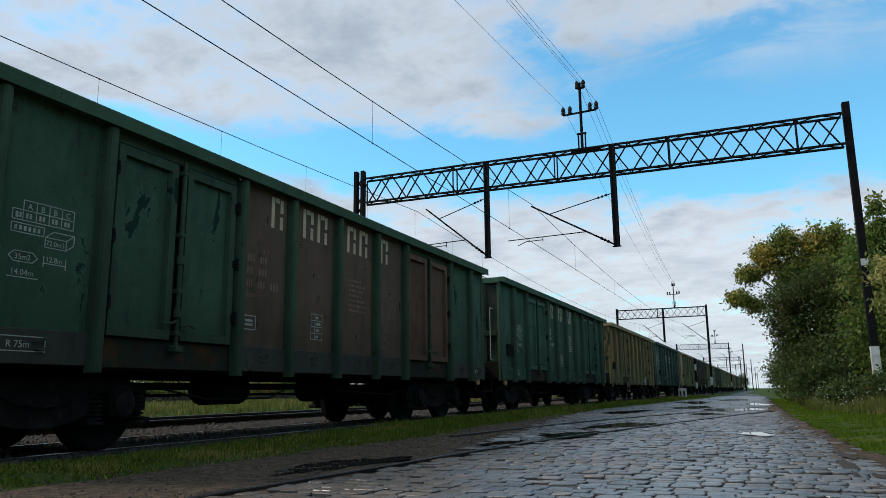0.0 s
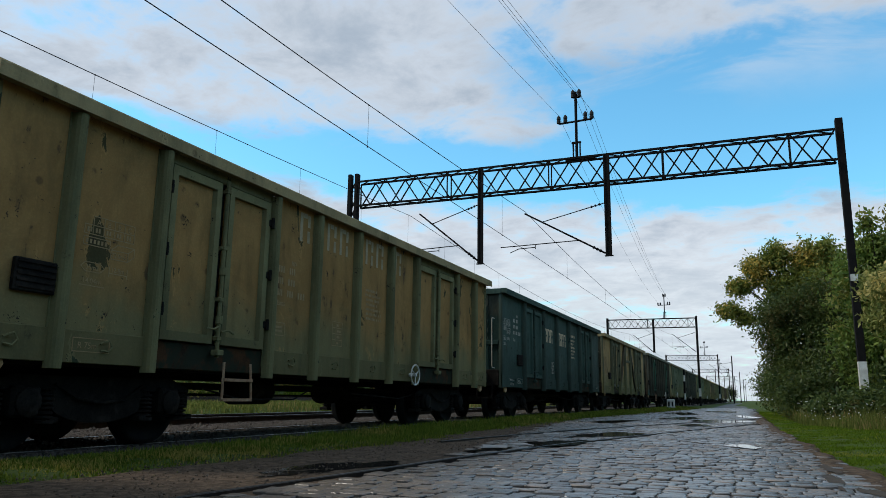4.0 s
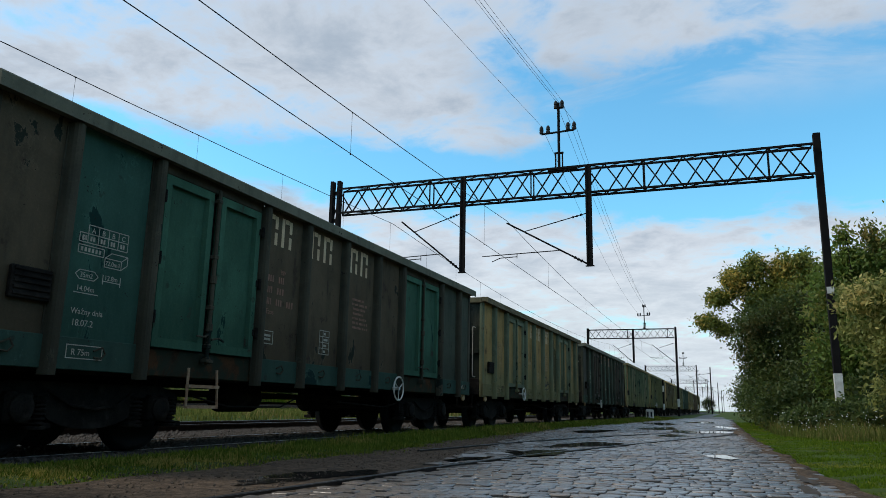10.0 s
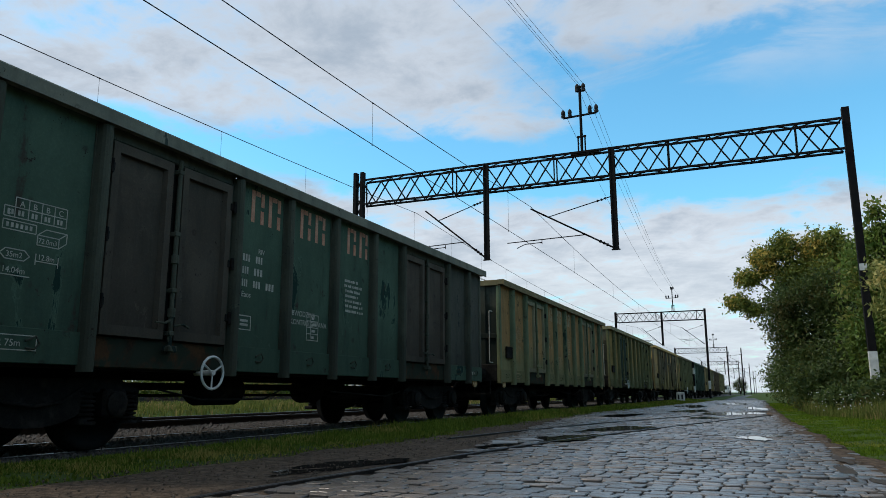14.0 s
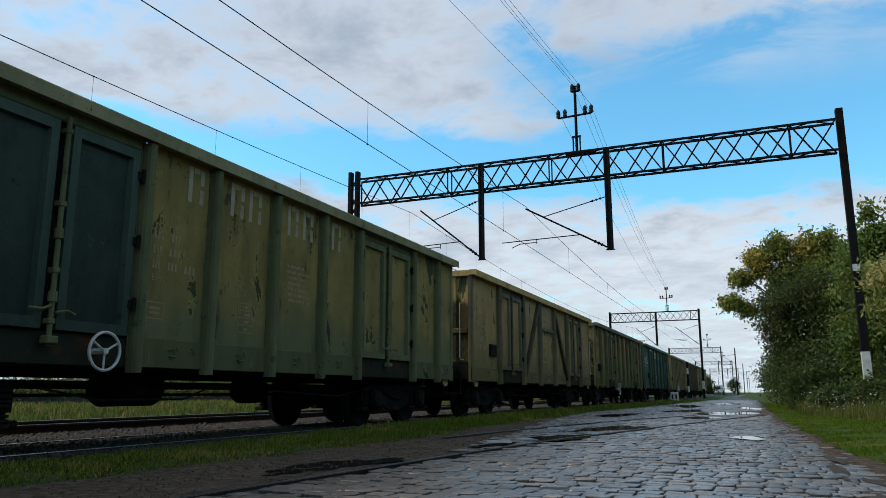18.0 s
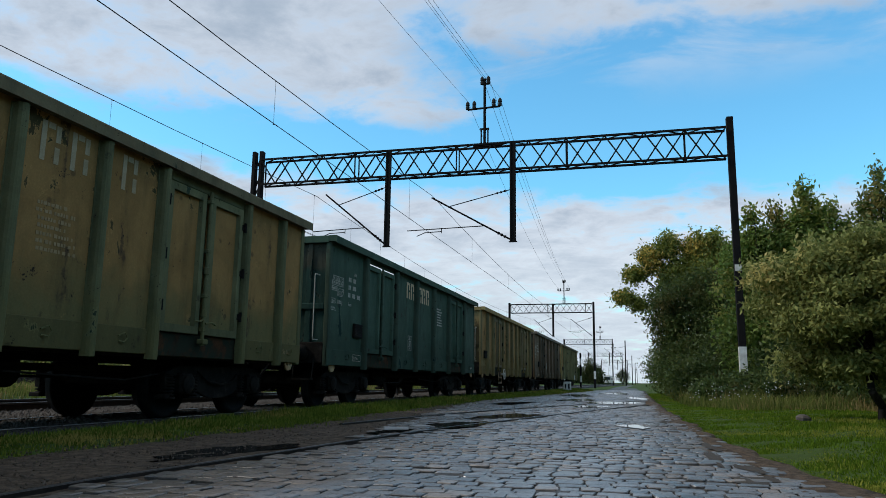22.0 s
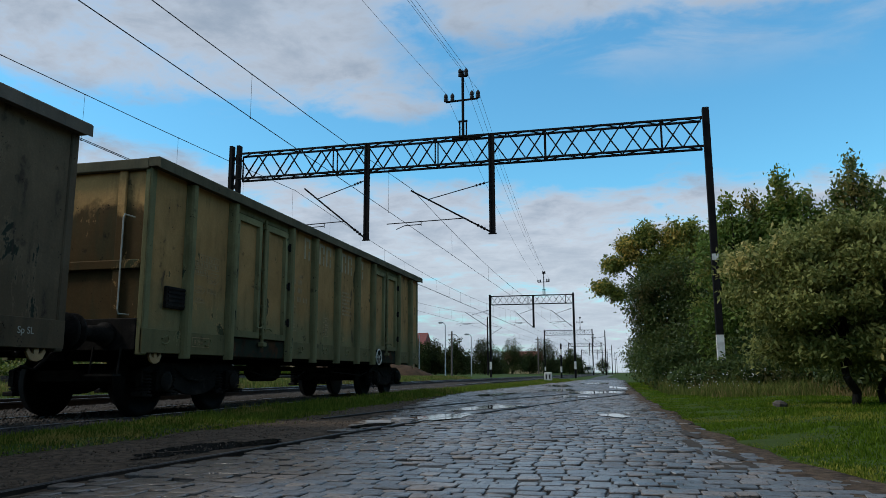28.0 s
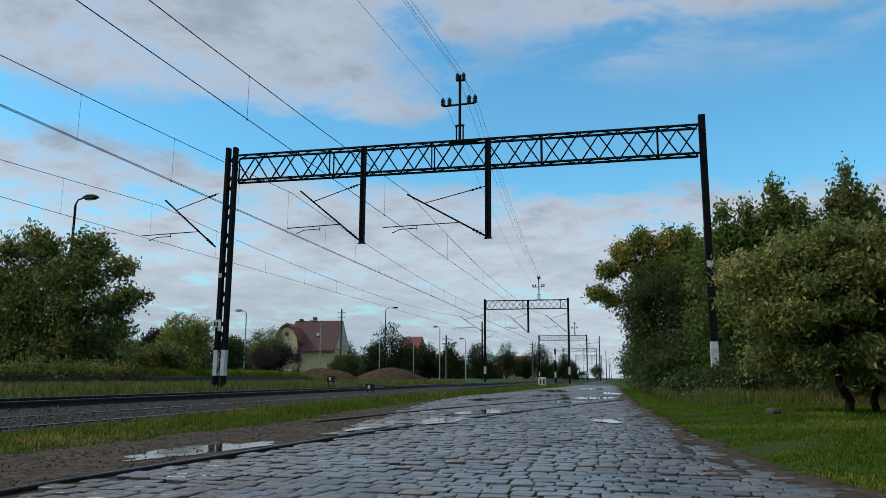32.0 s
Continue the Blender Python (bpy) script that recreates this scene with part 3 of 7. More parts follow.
# ---- gantries and wires ----
def gantry(y, xl, xr, z0, z1, posts, arms, mast_z, pole_x, near, base=0.05):
    g = thing("catenary_gantry", "black lattice steel gantry over the tracks with white mast feet", "gantry", "gantries over the railway", m=pose(0, y, 0))
    half = 0.2
    for yy in (-half, half):
        for z in (z0, z1):
            bm = bmesh.new()
            beam(bm, (xl, yy, z), (xr, yy, z), 0.066, 0.066)
            part("boom", bm, GANTRY, g)
    n = max(12, int(abs(xr - xl) / 0.62))
    step = (xr - xl) / n
    for side in (-half, half):
        for i in range(n):
            a, c = xl + step * i, xl + step * (i + 1)
            up = (i % 2 == 0) == (side > 0)
            bm = bmesh.new()
            beam(bm, (a, side, z0 if up else z1), (c, side, z1 if up else z0), 0.042, 0.042)
            part("lattice_bar", bm, GANTRY, g)
    for z in (z0, z1):
        bm = bmesh.new()
        for i in range(n):
            a, c = xl + step * i, xl + step * (i + 1)
            s = half if i % 2 else -half
            beam(bm, (a, -s, z), (c, s, z), 0.028, 0.028)
        part("lattice_bracing", bm, GANTRY, g)
    for i in range(0, n + 1, 6):
        bm = bmesh.new()
        for s in (-half, half):
            beam(bm, (xl + step * i, s, z0), (xl + step * i, s, z1), 0.04, 0.04)
        part("lattice_upright", bm, GANTRY, g)
    for x, kind in ((xl - (0.22 if near else 0.15), "lattice"), (xr + 0.14, "solid")):
        if kind == "lattice" and near:
            for s in (-0.15, 0.15):
                bm = bmesh.new()
                box(bm, x + s - 0.07, x + s + 0.07, -0.11, 0.11, base - 0.3, mast_z, 0.01)
                m = part("mast_channel", bm, GANTRY, g)
                bm = bmesh.new()
                box(bm, x + s - 0.074, x + s + 0.074, -0.114, 0.114, base + 0.52, base + 1.43)
                part("white_band", bm, WHITE_PAINT, m, "flaking white paint")
            bm = bmesh.new()
            k = 16
            for i in range(k):
                za, zb = base + (mast_z - base - 0.3) * i / k, base + (mast_z - base - 0.3) * (i + 1) / k
                s = 0.11 if i % 2 else -0.11
                beam(bm, (x - s, -0.06, za), (x + s, -0.06, zb), 0.05, 0.02)
                beam(bm, (x + s, 0.06, za), (x - s, 0.06, zb), 0.05, 0.02)
            part("mast_lacing", bm, GANTRY, g)
        else:
            w = 0.105
            bm = bmesh.new()
            box(bm, x - w, x + w, -0.12, 0.12, base - 0.3, mast_z, 0.012)
            m = part("mast", bm, GANTRY, g)
            bm = bmesh.new()
            box(bm, x - w - 0.004, x + w + 0.004, -0.124, 0.124, 0.93, 1.71)
            part("white_band", bm, WHITE_PAINT, m, "flaking white paint")
            if near:
                bm = bmesh.new()
                box(bm, x - 0.1, x + 0.1, -0.126, -0.121, 4.05, 4.25)
                part("mark_plate", bm, WHITE_PAINT, m, "small white plate")
        if near:
            bm = bmesh.new()
            box(bm, x - 0.32, x + 0.32, -0.3, 0.3, base - 0.5, base + 0.04, 0.03)
            part("foundation", bm, CONCRETE, g)
    if near:
        bm = bmesh.new()
        box(bm, xl - 0.445, xl - 0.295, -0.115, -0.1125, 4.12, 4.28)
        part("mark_plate", bm, WHITE_PAINT, g, "small white plate")
        bm = bmesh.new()
        box(bm, xl - 0.53, xl - 0.20, -0.15, -0.135, 2.16, 2.57)
        plate = part("number_plate", bm, WHITE_PAINT, g, "white plate with two dark figures")
        for dx, dz_, w in ((-0.44, 2.41, 0.03), (-0.34, 2.41, 0.03), (-0.36, 2.22, 0.05)):
            bm = bmesh.new()
            box(bm, xl + dx - w, xl + dx + w, -0.154, -0.150, dz_ - 0.08, dz_ + 0.08)
            part("bar", bm, GANTRY, plate)
    for x, zb, zt in posts:
        bm = bmesh.new()
        for s in (-0.075, 0.075):
            box(bm, x + s - 0.03, x + s + 0.03, -0.27, -0.21, zb, zt, 0.006)
        box(bm, x - 0.05, x + 0.05, -0.25, -0.23, zb, zt)
        box(bm, x - 0.14, x + 0.14, -0.28, -0.19, zb - 0.03, zb)
        part("drop_post", bm, GANTRY, g)
    # cantilevers: strut with its insulators, tie, and registration arm
    for xf, zf, xt, zt, xw in arms:
        bm = bmesh.new()
        rod(bm, (xf, -0.24, zf), (xt, -0.24, zt), 0.032, 6)
        for f in (0.06, 0.1, 0.14):
            c = Vector((xf, -0.24, zf)).lerp(Vector((xt, -0.24, zt)), f)
            rod(bm, c, c + Vector((xt - xf, 0, zt - zf)).normalized() * 0.05, 0.05, 8)
        a = part("cantilever", bm, GANTRY, g)
        bm = bmesh.new()
        tip = Vector((xf, 0, zf)).lerp(Vector((xt, 0, zt)), 0.78)
        rod(bm, (tip.x, -0.24, tip.z), (xf, -0.24, zt + 0.15), 0.018, 5)
        for f in (0.78, 0.84, 0.9):
            c = Vector((tip.x, -0.24, tip.z)).lerp(Vector((xf, -0.24, zt + 0.15)), f)
            rod(bm, c, c + Vector((0.05, 0, 0.01)), 0.042, 8)
        part("tie", bm, GANTRY, a)
        bm = bmesh.new()
        mid = Vector((xf, 0, zf)).lerp(Vector((xt, 0, zt)), 0.32)
        rod(bm, (mid.x, -0.24, mid.z), (xw - 0.35, -0.24, mid.z - 0.07), 0.018, 5)
        rod(bm, (xw + 0.9, -0.24, mid.z - 0.02), (xw + 0.9, -0.24, mid.z - 0.2), 0.014, 5)
        tube(bm, [(xw + 0.9, -0.24, mid.z - 0.14), (xw + 0.3, -0.24, mid.z - 0.16), (xw, -0.24, mid.z - 0.28)], 0.016, 5)
        part("steady_arm", bm, GANTRY, a)
    # a post with crossarm and insulators on top
    x = pole_x
    bm = bmesh.new()
    rod(bm, (x, 0, z1), (x, 0, z1 + 2.5), 0.05, 8)
    for s in (-0.12, 0.12):
        beam(bm, (x + s, 0, z1), (x + s, 0, z1 + 0.62), 0.045)
    beam(bm, (x - 0.16, 0, z1 + 0.62), (x + 0.16, 0, z1 + 0.62), 0.06)
    beam(bm, (x - 0.4, 0, z1 + 0.02), (x + 0.6, 0, z1 + 0.02), 0.09)
    pole = part("insulator_post", bm, GANTRY, g)
    for xa, za, xb, zb in ((x - 0.62, z1 + 1.38, x + 0.55, z1 + 1.42), (x - 0.1, z1 + 2.3, x + 0.16, z1 + 2.3)):
        bm = bmesh.new()
        beam(bm, (xa, 0, za), (xb, 0, zb), 0.055)
        part("crossarm", bm, GANTRY, pole)
    for dx, dzz in ((-0.62, 1.38), (-0.38, 1.38), (0.33, 1.42), (0.55, 1.42), (-0.09, 2.28), (0.13, 2.28)):
        bm = bmesh.new()
        lathe(bm, [(0, 0.02), (0.02, 0.07), (0.1, 0.075), (0.13, 0.05), (0.16, 0.075), (0.24, 0.07), (0.3, 0.03), (0.32, 0.01)], "z", (x + dx, 0, z1 + dzz), 10)
        part("insulator", bm, STEEL_DARK, pole, "brown glazed insulator")
    return g


ARMS = [(3.02, 5.28, 0.23, 6.87, -0.3), (-1.49, 5.29, -3.8, 7.2, -3.9), (-7.1, 5.25, -9.33, 7.13, -9.9)]
gantry(24.4, -6.55, 10.02, 7.76, 8.72, [(-1.41, 5.2, 8.73), (3.1, 5.22, 8.73)], ARMS, 9.1, 2.06, True)
FAR_ARMS = [(-1.9, 5.3, -3.9, 7.1, -4.0), (2.2, 5.3, 0.0, 7.1, 0.1), (-6.6, 5.3, -9.3, 7.1, -9.9)]
gantry(78.5, -6.4, 2.2, 7.8, 8.72, [(-1.85, 5.3, 8.7)], FAR_ARMS, 8.9, -0.7, False, 0.3)
for yy in (146.0, 212.0, 278.0):
    gantry(yy, -7.5, 1.4, 7.8, 8.72, [(-1.85, 5.3, 8.7)], FAR_ARMS, 8.9, -0.7, False, 0.4)

SUPPORTS = [-38.0, 24.4, 78.5, 146.0, 212.0, 278.0]


def wires(x_off, label, top=7.0, contact=5.6, first=12.77, gap=9.0, twin=0.0, lean=0.0):
    """One catenary: messenger wire that sags, one or two contact wires, droppers."""
    t = thing("overhead_wire", label, "overhead wire", "overhead wires")
    line = []
    sag = lambda f: top - 0.8 * 4 * f * (1 - f)
    across = lambda y: x_off + lean * (y - 24.4) / 60
    for a, c in zip(SUPPORTS, SUPPORTS[1:]):
        n = 14
        line += [(across(a + (c - a) * i / n), a + (c - a) * i / n, sag(i / n)) for i in range(n)]
        if a < 150:
            y = first + gap * math.ceil((a - first) / gap)
            while y < c:
                bd = bmesh.new()
                z = sag((y - a) / (c - a))
                rod(bd, (across(y), y, z), (across(y), y, contact), 0.004, 4)
                for zz in (z, contact):
                    box(bd, across(y) - 0.010, across(y) + 0.010, y - 0.015, y + 0.015, zz - 0.012, zz + 0.012)
                part("dropper", bd, STEEL_DARK, t)
                y += gap
    part("messenger_wire", tube(bmesh.new(), line, 0.0095, 5), STEEL_DARK, t)
    for off in ((0.0, twin) if twin else (0.0,)):
        zig = [(across(y) + (0.03 if i % 2 else -0.03) + off, y, contact) for i, y in enumerate(SUPPORTS)]
        part("contact_wire", tube(bmesh.new(), zig, 0.009, 5), STEEL_DARK, t)
    return t


wires(0.18, "copper overhead wire with droppers above the track")
wires(-4.28, "twin copper overhead wire with droppers above the track", top=7.22, contact=5.69, first=13.4, gap=3.6, twin=0.07)
wires(-9.75, "copper overhead wire with droppers above the far track", first=15.0, gap=4.5, lean=1.5)
for dx, z in ((-0.62, 10.42), (0.55, 10.46), (-0.09, 11.3), (0.13, 11.3)):
    bm = bmesh.new()
    pts = [(-1.2 + dx, -38.0, z)]
    for a, c in zip(SUPPORTS, SUPPORTS[1:3]):
        xa, xb = (-1.2, 2.06) if a < 24 else (2.06, -0.7)
        for i in range(1, 11):
            f = i / 10
            pts.append((xa + (xb - xa) * f + dx, a + (c - a) * f, z - 0.8 * 4 * f * (1 - f)))
    tube(bm, pts, 0.006, 4)
    me = bpy.data.meshes.new("line_wire")
    bm.to_mesh(me)
    bm.free()
    me.materials.append(STEEL_DARK)
    tagged(new("line_wire", me), "thin line wire on the gantry's insulators", "wire", "line wires")

# ---- the goods train ----
PITCH, LENGTH = 14.04, 12.8
SIDE, FACE = 1.38, 1.505
POSTS = {"A": [0.9, 2.05, 4.11, 5.19, 6.4, 7.61, 8.69, 10.75, 11.9], "B": [1.87, 3.92, 5.62, 7.32, 9.03, 11.0], "C": [1.87, 3.92, 5.62, 7.32, 9.03, 11.0]}
DOORS = {"A": [(2.05, 4.11), (8.69, 10.75)], "B": [(1.87, 3.92), (9.03, 11.0)], "C": [(1.87, 3.92), (9.03, 11.0)]}
Z_SILL, Z_TOP = 0.80, 3.21
TO_SIDE = Matrix(((0, 0, 1, 0), (1, 0, 0, 0), (0, 1, 0, 0), (0, 0, 0, 1)))   # writing that stands on the side wall
FLIP = pose(0, LENGTH, 0, 0, 0, 180)


def words(text, size):
    """A mesh of letters in the built-in font."""
    key = f"words_{text}_{size}"
    if key not in MESHES:
        cu = bpy.data.curves.new("words", "FONT")
        cu.body, cu.size, cu.extrude = text, size, 0.001
        ob = bpy.data.objects.new("words", cu)
        scene.collection.objects.link(ob)
        me = bpy.data.meshes.new_from_object(ob.evaluated_get(bpy.context.evaluated_depsgraph_get()))
        bpy.data.objects.remove(ob)
        me.materials.clear()
        me.materials.append(None)
        MESHES[key] = me
    return MESHES[key]


def post_mesh(bm):
    # a pressed hat section with rounded shoulders on a flat flange, its foot left open
    hat = [(SIDE, -0.068), (SIDE + 0.075, -0.060), (SIDE + 0.108, -0.044), (FACE - 0.004, -0.022), (FACE, 0.0), (FACE - 0.004, 0.022), (SIDE + 0.108, 0.044), (SIDE + 0.075, 0.060), (SIDE, 0.068)]
    prism(bm, hat, "z", Z_SILL - 0.03, Z_TOP - 0.035)
    box(bm, SIDE + 0.001, SIDE + 0.012, -0.082, 0.082, Z_SILL + 0.12, Z_TOP - 0.03)
    return bm


def leaf_mesh(w):
    def build(bm):
        z0, z1 = 1.13, 3.07
        box(bm, SIDE - 0.04, SIDE - 0.012, 0, w, z0, z1)
        return bm
    return build


def leaf_frame_mesh(w):
    """The raised frame round a door leaf, one ring."""
    def build(bm):
        z0, z1, f = 1.132, 3.068, 0.10
        out = [(0.002, z0), (w - 0.002, z0), (w - 0.002, z1), (0.002, z1)]
        inn = [(f, z0 + f), (w - f, z0 + f), (w - f, z1 - f), (f, z1 - f)]
        loops = [[bm.verts.new((x, y, z)) for y, z in pts] for x, pts in ((SIDE - 0.012, out), (SIDE + 0.046, [(y + (0.010 if y < w / 2 else -0.010), z) for y, z in out]), (SIDE + 0.046, inn), (SIDE - 0.0115, [(y + (0.02 if y < w / 2 else -0.02), z) for y, z in inn]))]
        for a, c in zip(loops, loops[1:] + loops[:1]):
            for i in range(4):
                j = (i + 1) % 4
                bm.faces.new((a[i], a[j], c[j], c[i]))
        bmesh.ops.recalc_face_normals(bm, faces=bm.faces)
        return bm
    return build


def lock_mesh(bm):
    rod(bm, (FACE - 0.06, 0, 0.98), (FACE - 0.06, 0, 3.12), 0.025, 10)
    for z in (1.20, 1.66, 2.28, 2.98):
        box(bm, SIDE + 0.0, FACE - 0.03, -0.036, 0.036, z - 0.026, z + 0.026, 0.008)
    for z in (1.42, 2.0):
        lathe(bm, [(-0.05, 0.03), (-0.045, 0.042), (0.045, 0.042), (0.05, 0.03)], "z", (FACE - 0.06, 0, z), 10)
    tube(bm, [(FACE - 0.05, -0.02, 1.34), (FACE - 0.02, -0.12, 1.30), (FACE - 0.02, -0.26, 1.30)], 0.013, 6)
    tube(bm, [(FACE - 0.03, 0.02, 1.28), (FACE + 0.0, 0.12, 1.3), (FACE + 0.01, 0.2, 1.27)], 0.014, 6)
    box(bm, SIDE + 0.02, FACE, -0.06, 0.06, 1.0, 1.07, 0.01)
    return bm


def hinge_mesh(bm):
    box(bm, SIDE - 0.01, SIDE + 0.06, -0.055, 0.055, -0.045, 0.045, 0.008)
    rod(bm, (SIDE + 0.07, 0, -0.07), (SIDE + 0.07, 0, 0.07), 0.022, 8)
    return bm


def hook_mesh(bm):
    # double-ended rope hook below the sill
    half = [(0.06, 0.17), (0.034, 0.10), (0.03, 0.01), (0.07, 0.022), (0.108, 0.085), (0.128, 0.03), (0.09, -0.035), (0.03, -0.062)]
    prism(bm, half + [(-y, z) for y, z in reversed(half)], "x", 0, 0.03)
    return bm


def loop_mesh(bm):
    tube(bm, [(SIDE + 0.03, -0.05, 1.02), (SIDE + 0.06, 0.03, 1.06), (SIDE + 0.07, 0.06, 1.0), (SIDE + 0.06, 0.02, 0.95), (SIDE + 0.03, -0.04, 0.96)], 0.011, 5)
    return bm


def wheel_ring(bm, r):
    n = 28
    c = Vector((0, 0, 0))
    pts = [Vector((0, math.cos(2 * math.pi * i / n) * r, math.sin(2 * math.pi * i / n) * r)) for i in range(n + 1)]
    tube(bm, pts, 0.015, 6)
    for k in range(3):
        a = 2 * math.pi * k / 3 + 0.5
        rod(bm, c, (0, math.cos(a) * r, math.sin(a) * r), 0.011, 5)
    rod(bm, (-0.25, 0, 0), (0.02, 0, 0), 0.03, 8)
    return bm


def wheelset_mesh(bm):
    for s in (-1, 1):
        lathe(bm, [(s * 0.68, 0.10), (s * 0.685, 0.40), (s * 0.68, 0.485), (s * 0.705, 0.49), (s * 0.72, 0.462), (s * 0.81, 0.457), (s * 0.815, 0.39), (s * 0.77, 0.33), (s * 0.76, 0.14), (s * 0.82, 0.11)], "x", (0, 0, 0), 32)
    rod(bm, (-1.0, 0, 0), (1.0, 0, 0), 0.075, 12)
    return bm


def side_frame_mesh(bm):
    belly = [(0.62 * math.cos(a), 0.50 - 0.24 * math.sin(a)) for a in [math.pi * i / 10 for i in range(11)]]
    prism(bm, [(-1.28, 0.40), (-1.28, 0.62), (-1.0, 0.72), (1.0, 0.72), (1.28, 0.62), (1.28, 0.40), (1.18, 0.40), (1.15, 0.58), (0.66, 0.58)] + belly + [(-0.66, 0.58), (-1.15, 0.58), (-1.18, 0.40)], "x", 0.97, 1.05)
    for y in (-1.27, -0.56, 0.56, 1.27):
        box(bm, 0.92, 1.10, y - 0.05, y + 0.05, 0.27, 0.33, 0.01)
    tube(bm, [(1.06, -0.55, 0.64), (1.09, -0.3, 0.50), (1.10, 0.0, 0.46), (1.09, 0.3, 0.50), (1.06, 0.55, 0.64)], 0.016, 5)
    return bm


def axlebox_mesh(bm):
    box(bm, 0.93, 1.14, -0.15, 0.15, 0.33, 0.62, 0.03)
    lathe(bm, [(1.14, 0.13), (1.17, 0.13), (1.19, 0.09), (1.2, 0.03)], "x", (0, 0, 0.47), 16)
    return bm


def spring_mesh(bm):
    prof = [(0.27, 0.12), (0.3, 0.12), (0.302, 0.07)]
    for i in range(6):
        prof += [(0.31 + i * 0.042, 0.075), (0.32 + i * 0.042, 0.105), (0.335 + i * 0.042, 0.105), (0.345 + i * 0.042, 0.075)]
    lathe(bm, prof + [(0.58, 0.07), (0.585, 0.11), (0.6, 0.11)], "z", (1.0, 0, 0), 12)
    return bm


def bolster_mesh(bm):
    box(bm, -1.0, 1.0, -0.2, 0.2, 0.42, 0.72, 0.03)
    box(bm, -0.4, 0.4, -0.16, 0.16, 0.72, 0.86, 0.02)
    for s in (-1, 1):
        box(bm, -1.0, 1.0, s * 1.2 - 0.05, s * 1.2 + 0.05, 0.46, 0.62, 0.015)
    return bm


def buffer_mesh(bm):
    lathe(bm, [(0.0, 0.15), (0.05, 0.15), (0.07, 0.11), (0.3, 0.10), (0.31, 0.075), (0.56, 0.075), (0.58, 0.2), (0.60, 0.225), (0.62, 0.215)], "y", (0, 0, 0), 20)
    return bm


def end_wall_mesh(bm):
    box(bm, -SIDE, SIDE, 0.06, 0.07, 0.95, 3.27)
    return bm


def rim_mesh(bm):
    o, i, z0, z1 = 1.535, 1.36, Z_TOP - 0.025, 3.335
    for s in (-1, 1):
        prism(bm, [(s * i, z0 + 0.03), (s * (o - 0.05), z0 + 0.03), (s * o, z0), (s * o, z1 - 0.02), (s * (o - 0.02), z1), (s * i, z1)], "y", -0.03, LENGTH + 0.03)
    return bm


def end_rim_mesh(bm):
    box(bm, -1.36, 1.36, -0.03, 0.13, Z_TOP - 0.02, 3.33, 0.01)
    return bm


def underframe_mesh(bm):
    box(bm, -0.2, 0.2, 0.1, LENGTH - 0.1, 0.74, 1.16)
    return bm


def tank_mesh(bm):
    lathe(bm, [(-0.45, 0.05), (-0.42, 0.17), (-0.36, 0.2), (0.36, 0.2), (0.42, 0.17), (0.45, 0.05)], "y", (0.55, 4.9, 0.62), 18)
    return bm


def brake_mesh(bm):
    lathe(bm, [(-0.25, 0.1), (-0.2, 0.2), (0.2, 0.2), (0.3, 0.08)], "y", (0.2, 7.6, 0.62), 16)
    tube(bm, [(0.2, 3.2, 0.55), (0.2, 9.5, 0.55)], 0.02, 6)
    tube(bm, [(1.1, 3.3, 0.62), (1.12, 4.0, 0.5), (1.12, 5.2, 0.5), (1.1, 5.6, 0.62)], 0.012, 5)
    tube(bm, [(1.15, 6.8, 0.6), (1.15, 8.6, 0.52), (1.1, 9.3, 0.6)], 0.012, 5)
    return bm


def ladder_mesh(bm):
    for y in (-0.25, 0.25):
        tube(bm, [(FACE - 0.03, y, 0.93), (FACE - 0.01, y * 1.1, 0.5)], 0.016, 6)
    for z in (0.73, 0.5):
        box(bm, FACE - 0.04, FACE + 0.01, -0.27, 0.27, z - 0.02, z + 0.015)
    return bm


def handrail_mesh(bm):
    x = 1.2
    tube(bm, [(x, -0.02, 2.55), (x, -0.22, 2.55), (x, -0.24, 2.5), (x, -0.24, 1.35), (x, -0.22, 1.3), (x, -0.02, 1.3)], 0.011, 6)
    return bm


def step_mesh(bm):
    tube(bm, [(1.15, -0.05, 0.9), (1.15, -0.1, 0.55), (0.75, -0.1, 0.55), (0.75, -0.05, 0.9)], 0.015, 6)
    box(bm, 0.75, 1.15, -0.18, -0.02, 0.54, 0.57)
    return bm


def coupling_mesh(bm):
    prism(bm, [(-0.05, 1.1), (-0.5, 1.12), (-0.56, 1.06), (-0.5, 0.98), (-0.42, 1.0), (-0.42, 1.04), (-0.05, 1.0)], "x", -0.03, 0.03)
    tube(bm, [(0.0, -0.3, 1.0), (0.0, -0.5, 0.8), (0.0, -0.62, 0.9)], 0.03, 6)
    tube(bm, [(0.35, 0.0, 0.95), (0.36, -0.25, 0.85), (0.3, -0.5, 0.62), (0.2, -0.62, 0.66)], 0.022, 6)
    return bm


def box_holder_mesh(bm):
    box(bm, SIDE + 0.004, SIDE + 0.06, -0.21, 0.21, -0.15, 0.14, 0.01)
    for i in range(5):
        box(bm, SIDE + 0.06, SIDE + 0.075, -0.19, 0.19, -0.12 + i * 0.055, -0.095 + i * 0.055)
    return bm


